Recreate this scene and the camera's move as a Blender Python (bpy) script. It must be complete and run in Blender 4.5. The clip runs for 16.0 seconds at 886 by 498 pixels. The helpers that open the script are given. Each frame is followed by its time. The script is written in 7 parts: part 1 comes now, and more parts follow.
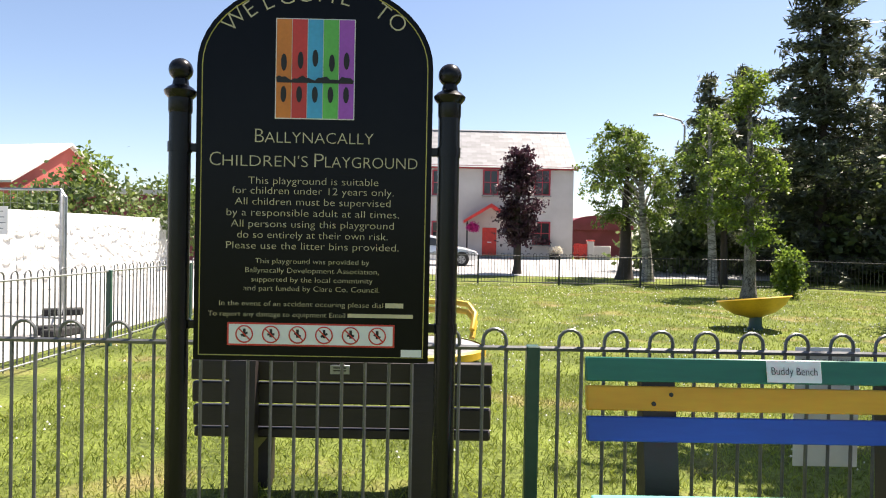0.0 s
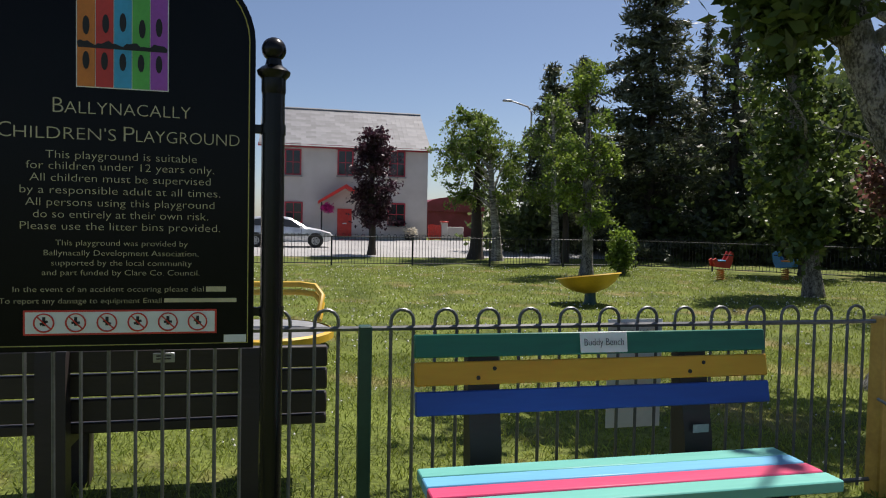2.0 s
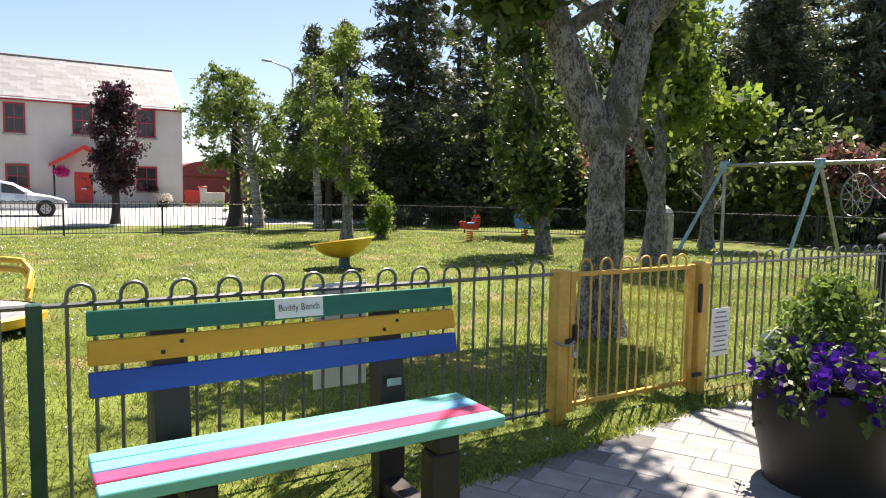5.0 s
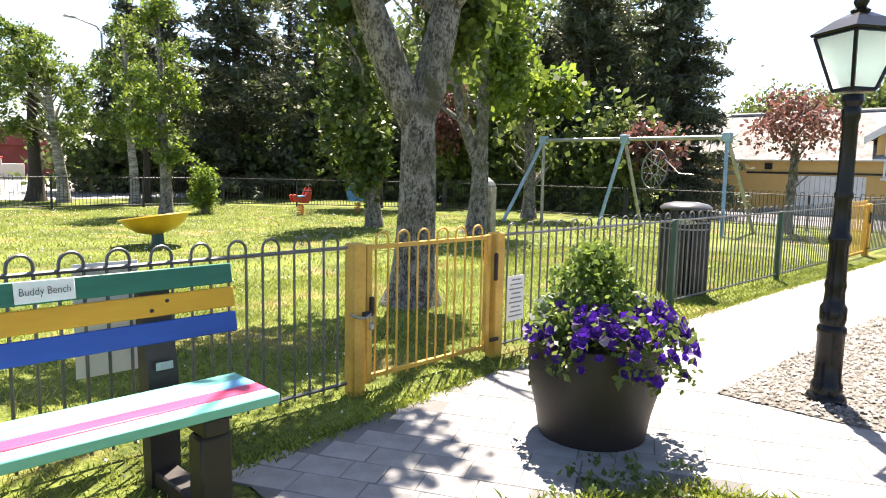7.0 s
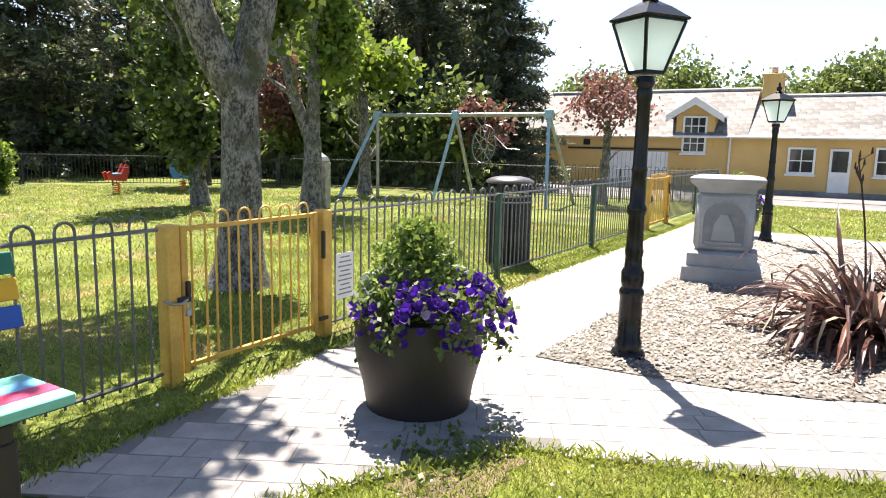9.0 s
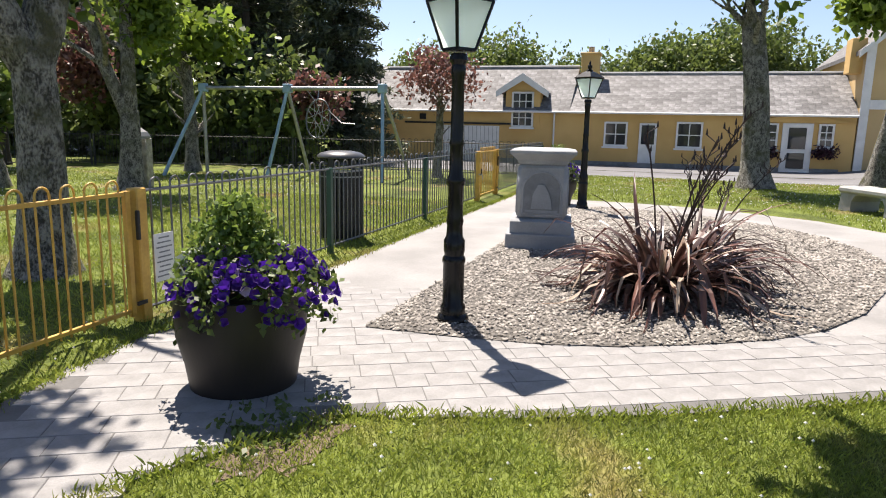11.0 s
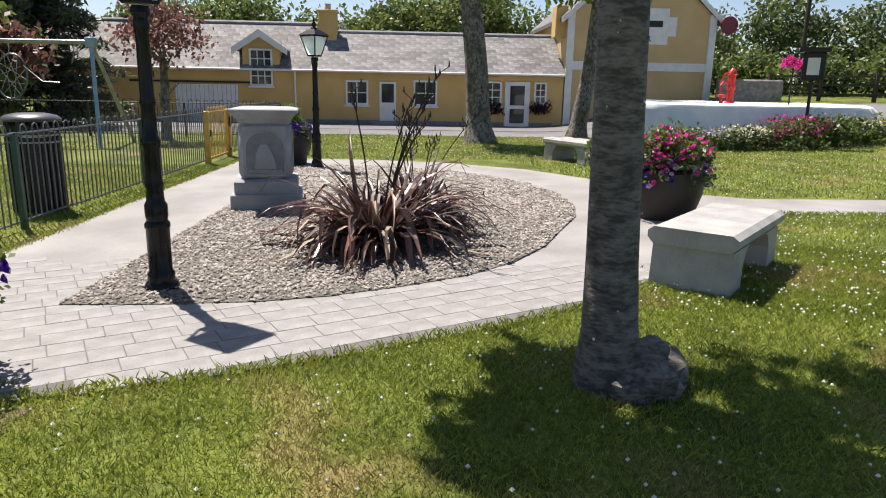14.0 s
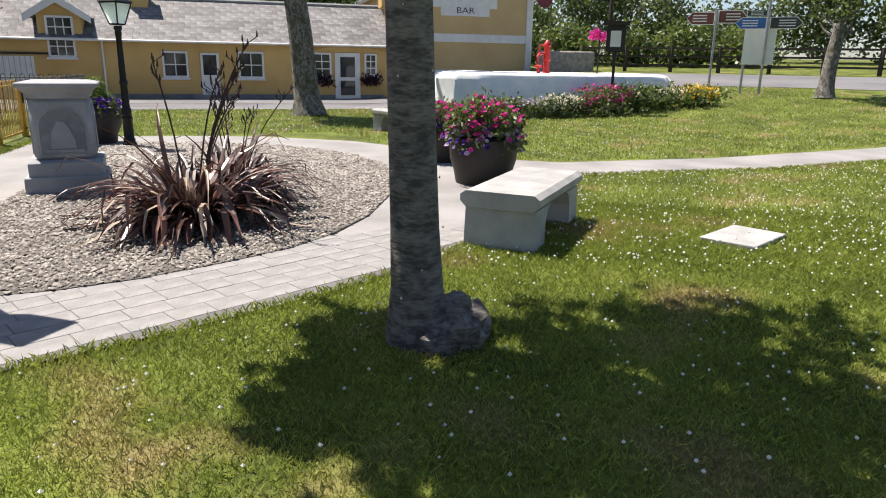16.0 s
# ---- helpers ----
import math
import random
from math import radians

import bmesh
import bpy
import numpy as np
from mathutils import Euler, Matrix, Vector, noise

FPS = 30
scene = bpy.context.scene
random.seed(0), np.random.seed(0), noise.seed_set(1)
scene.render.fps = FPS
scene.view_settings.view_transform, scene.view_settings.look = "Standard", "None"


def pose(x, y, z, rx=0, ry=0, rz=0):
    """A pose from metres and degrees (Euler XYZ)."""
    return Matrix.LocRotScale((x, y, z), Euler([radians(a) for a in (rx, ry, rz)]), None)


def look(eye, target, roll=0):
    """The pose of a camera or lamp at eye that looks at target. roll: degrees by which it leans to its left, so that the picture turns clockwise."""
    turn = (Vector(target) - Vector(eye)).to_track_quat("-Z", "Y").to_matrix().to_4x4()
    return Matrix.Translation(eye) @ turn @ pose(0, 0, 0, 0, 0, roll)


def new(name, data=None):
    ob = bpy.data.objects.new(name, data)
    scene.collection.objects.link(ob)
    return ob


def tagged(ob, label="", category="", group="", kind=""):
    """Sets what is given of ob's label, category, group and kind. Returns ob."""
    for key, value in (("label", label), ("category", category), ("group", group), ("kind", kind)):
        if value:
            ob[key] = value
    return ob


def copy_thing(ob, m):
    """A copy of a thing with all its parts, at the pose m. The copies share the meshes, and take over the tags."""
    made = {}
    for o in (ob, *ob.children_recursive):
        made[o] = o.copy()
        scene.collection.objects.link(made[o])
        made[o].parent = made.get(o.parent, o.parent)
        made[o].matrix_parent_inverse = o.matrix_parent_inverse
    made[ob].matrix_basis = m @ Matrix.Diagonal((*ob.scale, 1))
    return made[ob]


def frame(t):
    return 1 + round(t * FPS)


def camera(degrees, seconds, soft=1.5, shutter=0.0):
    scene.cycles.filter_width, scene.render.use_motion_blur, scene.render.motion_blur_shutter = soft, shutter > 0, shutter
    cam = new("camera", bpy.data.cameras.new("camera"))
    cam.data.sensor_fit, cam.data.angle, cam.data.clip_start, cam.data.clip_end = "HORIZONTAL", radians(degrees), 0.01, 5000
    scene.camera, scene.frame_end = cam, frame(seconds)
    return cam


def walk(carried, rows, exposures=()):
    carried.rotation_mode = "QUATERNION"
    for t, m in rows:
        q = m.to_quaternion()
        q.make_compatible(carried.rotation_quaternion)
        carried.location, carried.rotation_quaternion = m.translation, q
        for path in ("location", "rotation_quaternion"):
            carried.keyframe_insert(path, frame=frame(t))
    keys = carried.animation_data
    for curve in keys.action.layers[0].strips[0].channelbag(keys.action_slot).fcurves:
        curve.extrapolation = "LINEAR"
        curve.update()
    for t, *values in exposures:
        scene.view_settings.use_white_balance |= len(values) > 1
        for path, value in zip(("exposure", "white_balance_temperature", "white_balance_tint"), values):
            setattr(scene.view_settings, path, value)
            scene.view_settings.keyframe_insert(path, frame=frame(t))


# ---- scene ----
cam = camera(66.6, 16.0, 1.05)
METRES, EYE, TILT, LEAN, TURN = 1.732, 1.5, 0.0, 0.0, -0.5
ROWS = [
    (0.0, 0.0, 0.0, 0.0, 0.02, -0.8, -1.12),
    (0.5, 0.0156, -0.0019, 0.0025, -2.62, -1.09, -1.1),
    (1.0, 0.0351, -0.003, 0.0013, -5.81, -1.45, -1.07),
    (1.5, 0.0534, -0.0016, -0.0006, -8.78, -1.8, -1.08),
    (2.0, 0.0695, -0.0015, -0.001, -12.05, -2.16, -1.13),
    (2.5, 0.081, -0.0048, -0.0009, -15.07, -2.46, -1.16),
    (3.0, 0.1012, -0.0098, -0.0011, -18.38, -2.91, -1.15),
    (3.5, 0.1206, -0.0166, -0.0006, -21.46, -3.38, -1.14),
    (4.0, 0.1625, -0.031, 0.0019, -24.8, -3.87, -1.07),
    (6.5, 0.3766, -0.1725, 0.0089, -41.04, -6.22, -1.1),
    (7.0, 0.4075, -0.1819, 0.0099, -44.58, -6.81, -1.22),
    (7.5, 0.4284, -0.1801, 0.012, -47.82, -7.29, -1.27),
    (8.0, 0.4443, -0.1883, 0.0123, -51.34, -7.72, -1.29),
    (8.5, 0.4528, -0.1988, 0.0134, -54.6, -8.15, -1.27),
    (9.0, 0.4583, -0.2189, 0.0153, -58.14, -8.61, -1.27),
    (11.5, 0.4371, -0.3496, 0.0165, -74.94, -10.93, -1.13),
    (12.0, 0.4333, -0.3955, 0.0168, -78.46, -11.45, -1.05),
    (12.5, 0.4313, -0.4373, 0.0148, -81.73, -11.92, -1.05),
    (13.0, 0.4218, -0.479, 0.0151, -85.27, -12.42, -1.05),
    (13.5, 0.405, -0.5093, 0.0178, -88.53, -12.89, -1.1),
    (14.0, 0.388, -0.541, 0.0159, -92.08, -13.37, -1.08),
    (14.5, 0.3701, -0.5695, 0.0139, -95.33, -13.87, -1.05),
    (15.0, 0.345, -0.5968, 0.0137, -98.88, -14.36, -1.0),
    (15.5, 0.3216, -0.618, 0.0156, -102.13, -14.85, -0.98),
    (16.0, 0.3016, -0.643, 0.0139, -105.67, -15.4, -0.95),
]
EXPO = [(t, e, k, 15) for t, e, k in ((0.0, 1.5, 6850), (0.6, 1.12, 6700), (1.4, 0.65, 6450), (2.0, 0.42, 6400), (3.0, 0.45, 6450), (4.2, 0.72, 6700), (6.0, 2.1, 7050), (9.0, 1.95, 7000), (9.6, 1.8, 6900), (11.2, 1.05, 6700), (11.8, 0.78, 6650), (13.5, 0.85, 6650), (16.0, 0.92, 6650))]
walk(cam, [(t, pose(0, 0, EYE, TILT, LEAN, TURN) @ pose(METRES * x, METRES * y, METRES * z, 90 + pitch, roll, yaw)) for t, x, y, z, yaw, pitch, roll in ROWS], EXPO)

# ---- daylight ----
SUN_TO = Vector((0.80, 0.60, 1.85)).normalized()
world = bpy.data.worlds.new("sky")
scene.world = world
world.use_nodes = True
wn = world.node_tree.nodes
sky = wn.new("ShaderNodeTexSky")
sky.sky_type, sky.sun_disc = "NISHITA", False
sky.sun_elevation = math.asin(SUN_TO.z)
sky.sun_rotation = math.atan2(SUN_TO.x, SUN_TO.y)
sky.air_density, sky.dust_density, sky.ozone_density = 0.85, 0.7, 1.6
world.node_tree.links.new(sky.outputs[0], wn["Background"].inputs[0])
wn["Background"].inputs[1].default_value = 0.073
sun = new("sun", bpy.data.lights.new("sun", "SUN"))
sun.data.energy, sun.data.angle, sun.data.color = 5.0, radians(0.53), (1.0, 0.94, 0.84)
sun.matrix_world = look(SUN_TO * 60, (0, 0, 0))


# ---- materials ----
def mat(name, col, rough=0.7, metal=0.0, col2=None, scale=3.0, fine=60.0, bump=0.15, leaf=0.0, rand=0.0, island=0.0, stretch=(1, 1, 1), spec=0.5, bdist=0.01, grain=0.35, patch=None):
    """Base colour broken by a broad and a fine noise, with relief; leaf: share of light let through; rand/island: shade spread between pieces."""
    m = bpy.data.materials.new(name)
    m.use_nodes = True
    nt = m.node_tree
    N, L = nt.nodes, nt.links
    b = N["Principled BSDF"]
    col2 = col2 or tuple(c * 0.72 for c in col)
    tc = N.new("ShaderNodeTexCoord")
    mp = N.new("ShaderNodeMapping")
    mp.inputs["Scale"].default_value = stretch
    L.new(tc.outputs["Object"], mp.inputs[0])
    n1, n2 = N.new("ShaderNodeTexNoise"), N.new("ShaderNodeTexNoise")
    for n, s, d in ((n1, scale, 4), (n2, fine, 3)):
        n.inputs["Scale"].default_value, n.inputs["Detail"].default_value = s, d
        L.new(mp.outputs[0], n.inputs["Vector"])
    ad = N.new("ShaderNodeMath")
    ad.operation = "MULTIPLY_ADD"
    L.new(n2.outputs[0], ad.inputs[0])
    ad.inputs[1].default_value = grain
    L.new(n1.outputs[0], ad.inputs[2])
    rp = N.new("ShaderNodeMapRange")
    rp.inputs["From Min"].default_value, rp.inputs["From Max"].default_value = 0.32 + grain * 0.5, 0.68 + grain * 0.5
    L.new(ad.outputs[0], rp.inputs["Value"])
    mx = N.new("ShaderNodeMix")
    mx.data_type = "RGBA"
    L.new(rp.outputs[0], mx.inputs[0])
    mx.inputs[6].default_value, mx.inputs[7].default_value = (*col2, 1), (*col, 1)
    out = mx.outputs[2]
    if patch:
        pc, ps, plo, phi = patch
        n3, r3, m3 = N.new("ShaderNodeTexNoise"), N.new("ShaderNodeMapRange"), N.new("ShaderNodeMix")
        n3.inputs["Scale"].default_value, n3.inputs["Detail"].default_value = ps, 5
        m3.data_type = "RGBA"
        L.new(tc.outputs["Object"], n3.inputs["Vector"])
        r3.inputs["From Min"].default_value, r3.inputs["From Max"].default_value = plo, phi
        L.new(n3.outputs[0], r3.inputs["Value"])
        L.new(r3.outputs[0], m3.inputs[0])
        L.new(out, m3.inputs[6])
        m3.inputs[7].default_value = (*pc, 1)
        out = m3.outputs[2]
    if rand or island:
        hs = N.new("ShaderNodeHueSaturation")
        src = N.new("ShaderNodeObjectInfo").outputs["Random"] if rand else N.new("ShaderNodeNewGeometry").outputs["Random Per Island"]
        mr = N.new("ShaderNodeMapRange")
        k = rand or island
        mr.inputs["To Min"].default_value, mr.inputs["To Max"].default_value = 1 - k, 1 + k
        L.new(src, mr.inputs["Value"])
        L.new(mr.outputs[0], hs.inputs["Value"])
        L.new(out, hs.inputs["Color"])
        out = hs.outputs[0]
    L.new(out, b.inputs["Base Color"])
    b.inputs["Roughness"].default_value, b.inputs["Metallic"].default_value = rough, metal
    b.inputs["Specular IOR Level"].default_value = spec
    if bump:
        bp = N.new("ShaderNodeBump")
        bp.inputs["Strength"].default_value, bp.inputs["Distance"].default_value = bump, bdist
        L.new(ad.outputs[0], bp.inputs["Height"])
        L.new(bp.outputs[0], b.inputs["Normal"])
    if leaf:
        tr, ms = N.new("ShaderNodeBsdfTranslucent"), N.new("ShaderNodeMixShader")
        hs2 = N.new("ShaderNodeHueSaturation")
        hs2.inputs["Value"].default_value, hs2.inputs["Hue"].default_value = 1.6, 0.485
        L.new(out, hs2.inputs["Color"])
        L.new(hs2.outputs[0], tr.inputs["Color"])
        ms.inputs[0].default_value = leaf
        L.new(b.outputs[0], ms.inputs[1])
        L.new(tr.outputs[0], ms.inputs[2])
        L.new(ms.outputs[0], N["Material Output"].inputs["Surface"])
    return m


def glass(name, col, rough=0.03, clear=0.6, ior=1.45):
    m = bpy.data.materials.new(name)
    m.use_nodes = True
    b = m.node_tree.nodes["Principled BSDF"]
    b.inputs["Base Color"].default_value = (*col, 1)
    b.inputs["Roughness"].default_value = rough
    b.inputs["Transmission Weight"].default_value = clear
    b.inputs["IOR"].default_value = ior
    return m


M = dict(
    lawn=mat("lawn", (0.15, 0.185, 0.037), 0.9, col2=(0.05, 0.066, 0.014), scale=1.1, fine=22, bump=0.7, bdist=0.05, grain=0.8, spec=0.15, patch=((0.25, 0.19, 0.09), 0.9, 0.56, 0.76)),
    blade=mat("grass_blade", (0.265, 0.325, 0.058), 0.6, col2=(0.155, 0.205, 0.035), scale=0.9, fine=6, bump=0, leaf=0.25, island=0.38, spec=0.25, patch=((0.30, 0.235, 0.11), 0.9, 0.55, 0.75)),
    clover=mat("clover_flower", (0.8, 0.8, 0.72), 0.8, bump=0),
    paleasphalt=mat("worn_pale_tarmac", (0.36, 0.35, 0.34), 0.9, col2=(0.27, 0.265, 0.26), scale=0.4, fine=60, bump=0.3),
    asphalt=mat("asphalt", (0.17, 0.17, 0.175), 0.9, col2=(0.11, 0.11, 0.115), scale=0.4, fine=90, bump=0.4),
    concrete=mat("pale_concrete", (0.29, 0.283, 0.275), 0.85, col2=(0.20, 0.196, 0.19), scale=1.2, fine=50, bump=0.25),
    joint=mat("path_joint", (0.15, 0.146, 0.14), 0.95, scale=3, fine=60, bump=0.3),
    paver=mat("paving_block", (0.28, 0.274, 0.268), 0.85, col2=(0.20, 0.196, 0.19), scale=5, fine=60, bump=0.5, rand=0.035),
    gravel=mat("gravel_bed", (0.17, 0.155, 0.137), 0.95, col2=(0.07, 0.064, 0.056), scale=25, fine=70, bump=0.8, bdist=0.02),
    pebble=mat("pebble", (0.29, 0.268, 0.24), 0.85, col2=(0.17, 0.155, 0.137), scale=4, fine=40, bump=0.1, island=0.65),
    galv=mat("galvanised_steel", (0.40, 0.41, 0.42), 0.45, 0.75, col2=(0.26, 0.27, 0.28), scale=6, fine=60, bump=0.1),
    fencebar=mat("grey_fence_steel", (0.17, 0.175, 0.18), 0.45, 0.5, col2=(0.10, 0.105, 0.11), scale=5, fine=70, bump=0.1),
    blackbar=mat("black_fence_steel", (0.03, 0.032, 0.035), 0.5, 0.2, scale=5, fine=50, bump=0.05),
    greenpaint=mat("dark_green_paint", (0.02, 0.075, 0.055), 0.4, col2=(0.012, 0.05, 0.037), scale=4, fine=40, bump=0.1),
    yellowpaint=mat("yellow_paint", (0.66, 0.40, 0.075), 0.5, col2=(0.5, 0.28, 0.05), scale=5, fine=40, bump=0.15),
    blackgloss=mat("black_gloss_paint", (0.007, 0.007, 0.008), 0.26, col2=(0.009, 0.009, 0.010), scale=6, fine=80, bump=0.05, spec=0.25),
    board=mat("sign_black", (0.004, 0.0045, 0.006), 0.25, col2=(0.006, 0.0065, 0.008), scale=2, fine=30, bump=0.01, spec=0.12),
    gold=mat("pale_gold_lettering", (0.62, 0.55, 0.34), 0.5, bump=0),
    gilt=mat("gold_line", (0.45, 0.40, 0.09), 0.5, bump=0),
    white=mat("white_paint", (0.78, 0.78, 0.76), 0.5, col2=(0.68, 0.68, 0.66), scale=3, fine=30, bump=0.08),
    red=mat("red_paint", (0.62, 0.035, 0.025), 0.4, col2=(0.48, 0.025, 0.02), scale=4, fine=30, bump=0.05),
    black=mat("flat_black", (0.015, 0.015, 0.016), 0.6, bump=0.05),
    darkplastic=mat("dark_brown_recycled_plastic", (0.03, 0.022, 0.02), 0.55, col2=(0.02, 0.015, 0.014), scale=5, fine=60, bump=0.25, stretch=(0.2, 1, 1)),
    b_green=mat("bench_green_paint", (0.015, 0.16, 0.105), 0.5, col2=(0.012, 0.12, 0.08), scale=6, fine=50, bump=0.25, stretch=(0.15, 1, 1)),
    b_yellow=mat("bench_yellow_paint", (0.66, 0.34, 0.02), 0.5, col2=(0.55, 0.27, 0.015), scale=6, fine=50, bump=0.25, stretch=(0.15, 1, 1)),
    b_blue=mat("bench_blue_paint", (0.012, 0.075, 0.36), 0.5, col2=(0.01, 0.055, 0.28), scale=6, fine=50, bump=0.25, stretch=(0.15, 1, 1)),
    b_teal=mat("seat_teal_paint", (0.16, 0.50, 0.42), 0.36, spec=1.0, col2=(0.12, 0.42, 0.35), scale=6, fine=50, bump=0.25, stretch=(0.15, 1, 1)),
    b_sky=mat("seat_sky_blue_paint", (0.16, 0.48, 0.70), 0.36, spec=1.0, col2=(0.13, 0.40, 0.62), scale=6, fine=50, bump=0.25, stretch=(0.15, 1, 1)),
    b_pink=mat("seat_crimson_paint", (0.72, 0.07, 0.17), 0.36, spec=1.0, col2=(0.62, 0.05, 0.14), scale=6, fine=50, bump=0.25, stretch=(0.15, 1, 1)),
    stone=mat("cut_grey_limestone", (0.36, 0.37, 0.38), 0.8, col2=(0.24, 0.25, 0.26), scale=2.5, fine=60, bump=0.3),
    stonedark=mat("carved_relief_stone", (0.23, 0.24, 0.25), 0.85, col2=(0.16, 0.165, 0.17), scale=6, fine=60, bump=0.3),
    cast=mat("cast_concrete_bench", (0.40, 0.40, 0.385), 0.85, col2=(0.27, 0.27, 0.26), scale=3, fine=70, bump=0.4),
    whitewash=mat("whitewashed_stone", (0.80, 0.79, 0.76), 0.9, col2=(0.58, 0.57, 0.54), scale=3.5, fine=22, bump=0.7, bdist=0.03, grain=0.5),
    troughpaint=mat("flaking_white_paint", (0.80, 0.80, 0.80), 0.8, col2=(0.60, 0.67, 0.74), scale=2.2, fine=18, bump=0.5, bdist=0.02),
    render_=mat("pale_roughcast_wall", (0.58, 0.55, 0.52), 0.9, col2=(0.47, 0.44, 0.41), scale=0.6, fine=40, bump=0.3),
    slate=mat("grey_roof_slate", (0.20, 0.203, 0.215), 0.65, col2=(0.17, 0.172, 0.182), scale=1.4, fine=12, bump=0.3, rand=0.25),
    slatedark=mat("mossy_slate", (0.225, 0.222, 0.224), 0.75, col2=(0.10, 0.098, 0.098), scale=3.5, fine=22, bump=0.5, rand=0.38, grain=0.6),
    yellowwall=mat("ochre_yellow_render", (0.66, 0.44, 0.17), 0.85, col2=(0.56, 0.36, 0.13), scale=0.8, fine=35, bump=0.25),
    pubwall=mat("pale_ochre_render", (0.62, 0.45, 0.22), 0.85, col2=(0.54, 0.38, 0.18), scale=0.8, fine=35, bump=0.25),
    darkred=mat("dark_red_gloss_paint", (0.40, 0.025, 0.045), 0.4, bump=0.05),
    maroon=mat("maroon_sheet_metal", (0.22, 0.035, 0.06), 0.6, col2=(0.15, 0.025, 0.032), scale=1, fine=20, bump=0.1),
    barnred=mat("red_barn_wall", (0.46, 0.105, 0.085), 0.8, col2=(0.36, 0.08, 0.065), scale=0.8, fine=20, bump=0.1),
    barnroof=mat("pale_sheet_roof", (0.62, 0.61, 0.58), 0.6, col2=(0.52, 0.50, 0.46), scale=0.8, fine=18, bump=0.2),
    bark=mat("grey_bark", (0.31, 0.295, 0.265), 0.95, col2=(0.055, 0.05, 0.043), scale=13, fine=48, bump=1.0, bdist=0.05, stretch=(1, 1, 0.6), grain=1.1, patch=((0.085, 0.085, 0.045), 2.2, 0.52, 0.66)),
    cherrybark=mat("ringed_grey_bark", (0.185, 0.17, 0.155), 0.85, col2=(0.055, 0.05, 0.045), scale=9, fine=34, bump=0.6, bdist=0.012, stretch=(0.6, 0.6, 1.9), grain=0.9),
    birchbark=mat("pale_birch_bark", (0.42, 0.40, 0.36), 0.85, col2=(0.09, 0.08, 0.07), scale=5, fine=20, bump=0.5, stretch=(0.5, 0.5, 2.5), grain=0.6),
    darkbark=mat("dark_conifer_bark", (0.06, 0.047, 0.038), 0.95, scale=5, fine=25, bump=0.6),
    leaf_birch=mat("birch_leaf", (0.14, 0.20, 0.04), 0.5, leaf=0.42, island=0.35, scale=0.8, fine=4, bump=0, col2=(0.07, 0.13, 0.02)),
    leaf_lime=mat("lime_leaf", (0.15, 0.22, 0.03), 0.5, leaf=0.45, island=0.35, scale=0.9, fine=4, bump=0, col2=(0.065, 0.125, 0.018)),
    # lime leaf darkened: the shade of dense backlit crowns is in this colour
    leaf_backlit=mat("backlit_dark_leaf", (0.085, 0.13, 0.025), 0.5, leaf=0.35, island=0.4, scale=0.9, fine=4, bump=0, col2=(0.035, 0.065, 0.012)),
    leaf_dark=mat("deep_green_leaf", (0.10, 0.14, 0.042), 0.5, leaf=0.35, island=0.35, scale=0.5, fine=3, bump=0, col2=(0.055, 0.085, 0.028)),
    leaf_mid=mat("mid_green_leaf", (0.12, 0.165, 0.042), 0.5, leaf=0.35, island=0.32, scale=0.4, fine=3, bump=0, col2=(0.065, 0.105, 0.026)),
    leaf_needle=mat("conifer_needle", (0.10, 0.12, 0.065), 0.5, leaf=0.25, island=0.5, scale=0.4, fine=3, bump=0, col2=(0.055, 0.068, 0.038)),
    leaf_plum=mat("purple_plum_leaf", (0.055, 0.018, 0.028), 0.45, leaf=0.3, island=0.4, bump=0, col2=(0.03, 0.011, 0.017)),
    leaf_bronze=mat("bronze_cherry_leaf", (0.17, 0.085, 0.065), 0.55, leaf=0.35, island=0.4, bump=0, col2=(0.10, 0.05, 0.04)),
    leaf_box=mat("bright_shrub_leaf", (0.14, 0.21, 0.04), 0.45, leaf=0.35, island=0.35, bump=0, col2=(0.09, 0.15, 0.028)),
    petunia=mat("violet_petal", (0.075, 0.012, 0.26), 0.6, leaf=0.3, island=0.4, bump=0, col2=(0.05, 0.008, 0.17)),
    lilac=mat("pale_lilac_petal", (0.55, 0.45, 0.62), 0.6, leaf=0.3, bump=0),
    pink=mat("magenta_petal", (0.60, 0.035, 0.25), 0.6, leaf=0.3, island=0.35, bump=0, col2=(0.45, 0.025, 0.2)),
    gold_flower=mat("golden_petal", (0.75, 0.50, 0.02), 0.6, leaf=0.3, island=0.2, bump=0),
    cream_flower=mat("cream_petal", (0.7, 0.66, 0.55), 0.6, leaf=0.3, island=0.2, bump=0),
    flax=mat("bronze_flax_leaf", (0.15, 0.07, 0.052), 0.33, leaf=0.15, rand=0.6, scale=2, fine=12, bump=0, col2=(0.05, 0.032, 0.025)),
    flaxpale=mat("bleached_flax_leaf", (0.46, 0.36, 0.27), 0.5, leaf=0.2, island=0.3, bump=0),
    stalk=mat("dark_flower_stalk", (0.04, 0.022, 0.02), 0.7, bump=0),
    barrel=mat("dark_barrel_plastic", (0.02, 0.014, 0.0115), 0.55, col2=(0.013, 0.0095, 0.008), scale=3, fine=40, bump=0.25, stretch=(1, 1, 0.2)),
    earth=mat("dry_brown_earth", (0.17, 0.125, 0.085), 0.95, col2=(0.075, 0.055, 0.038), scale=5, fine=45, bump=0.9, bdist=0.02, grain=0.7),
    soil=mat("dark_soil", (0.05, 0.035, 0.025), 0.95, scale=6, fine=40, bump=0.8),
    swingblue=mat("pale_blue_steel", (0.30, 0.45, 0.56), 0.45, 0.2, scale=4, fine=40, bump=0.08),
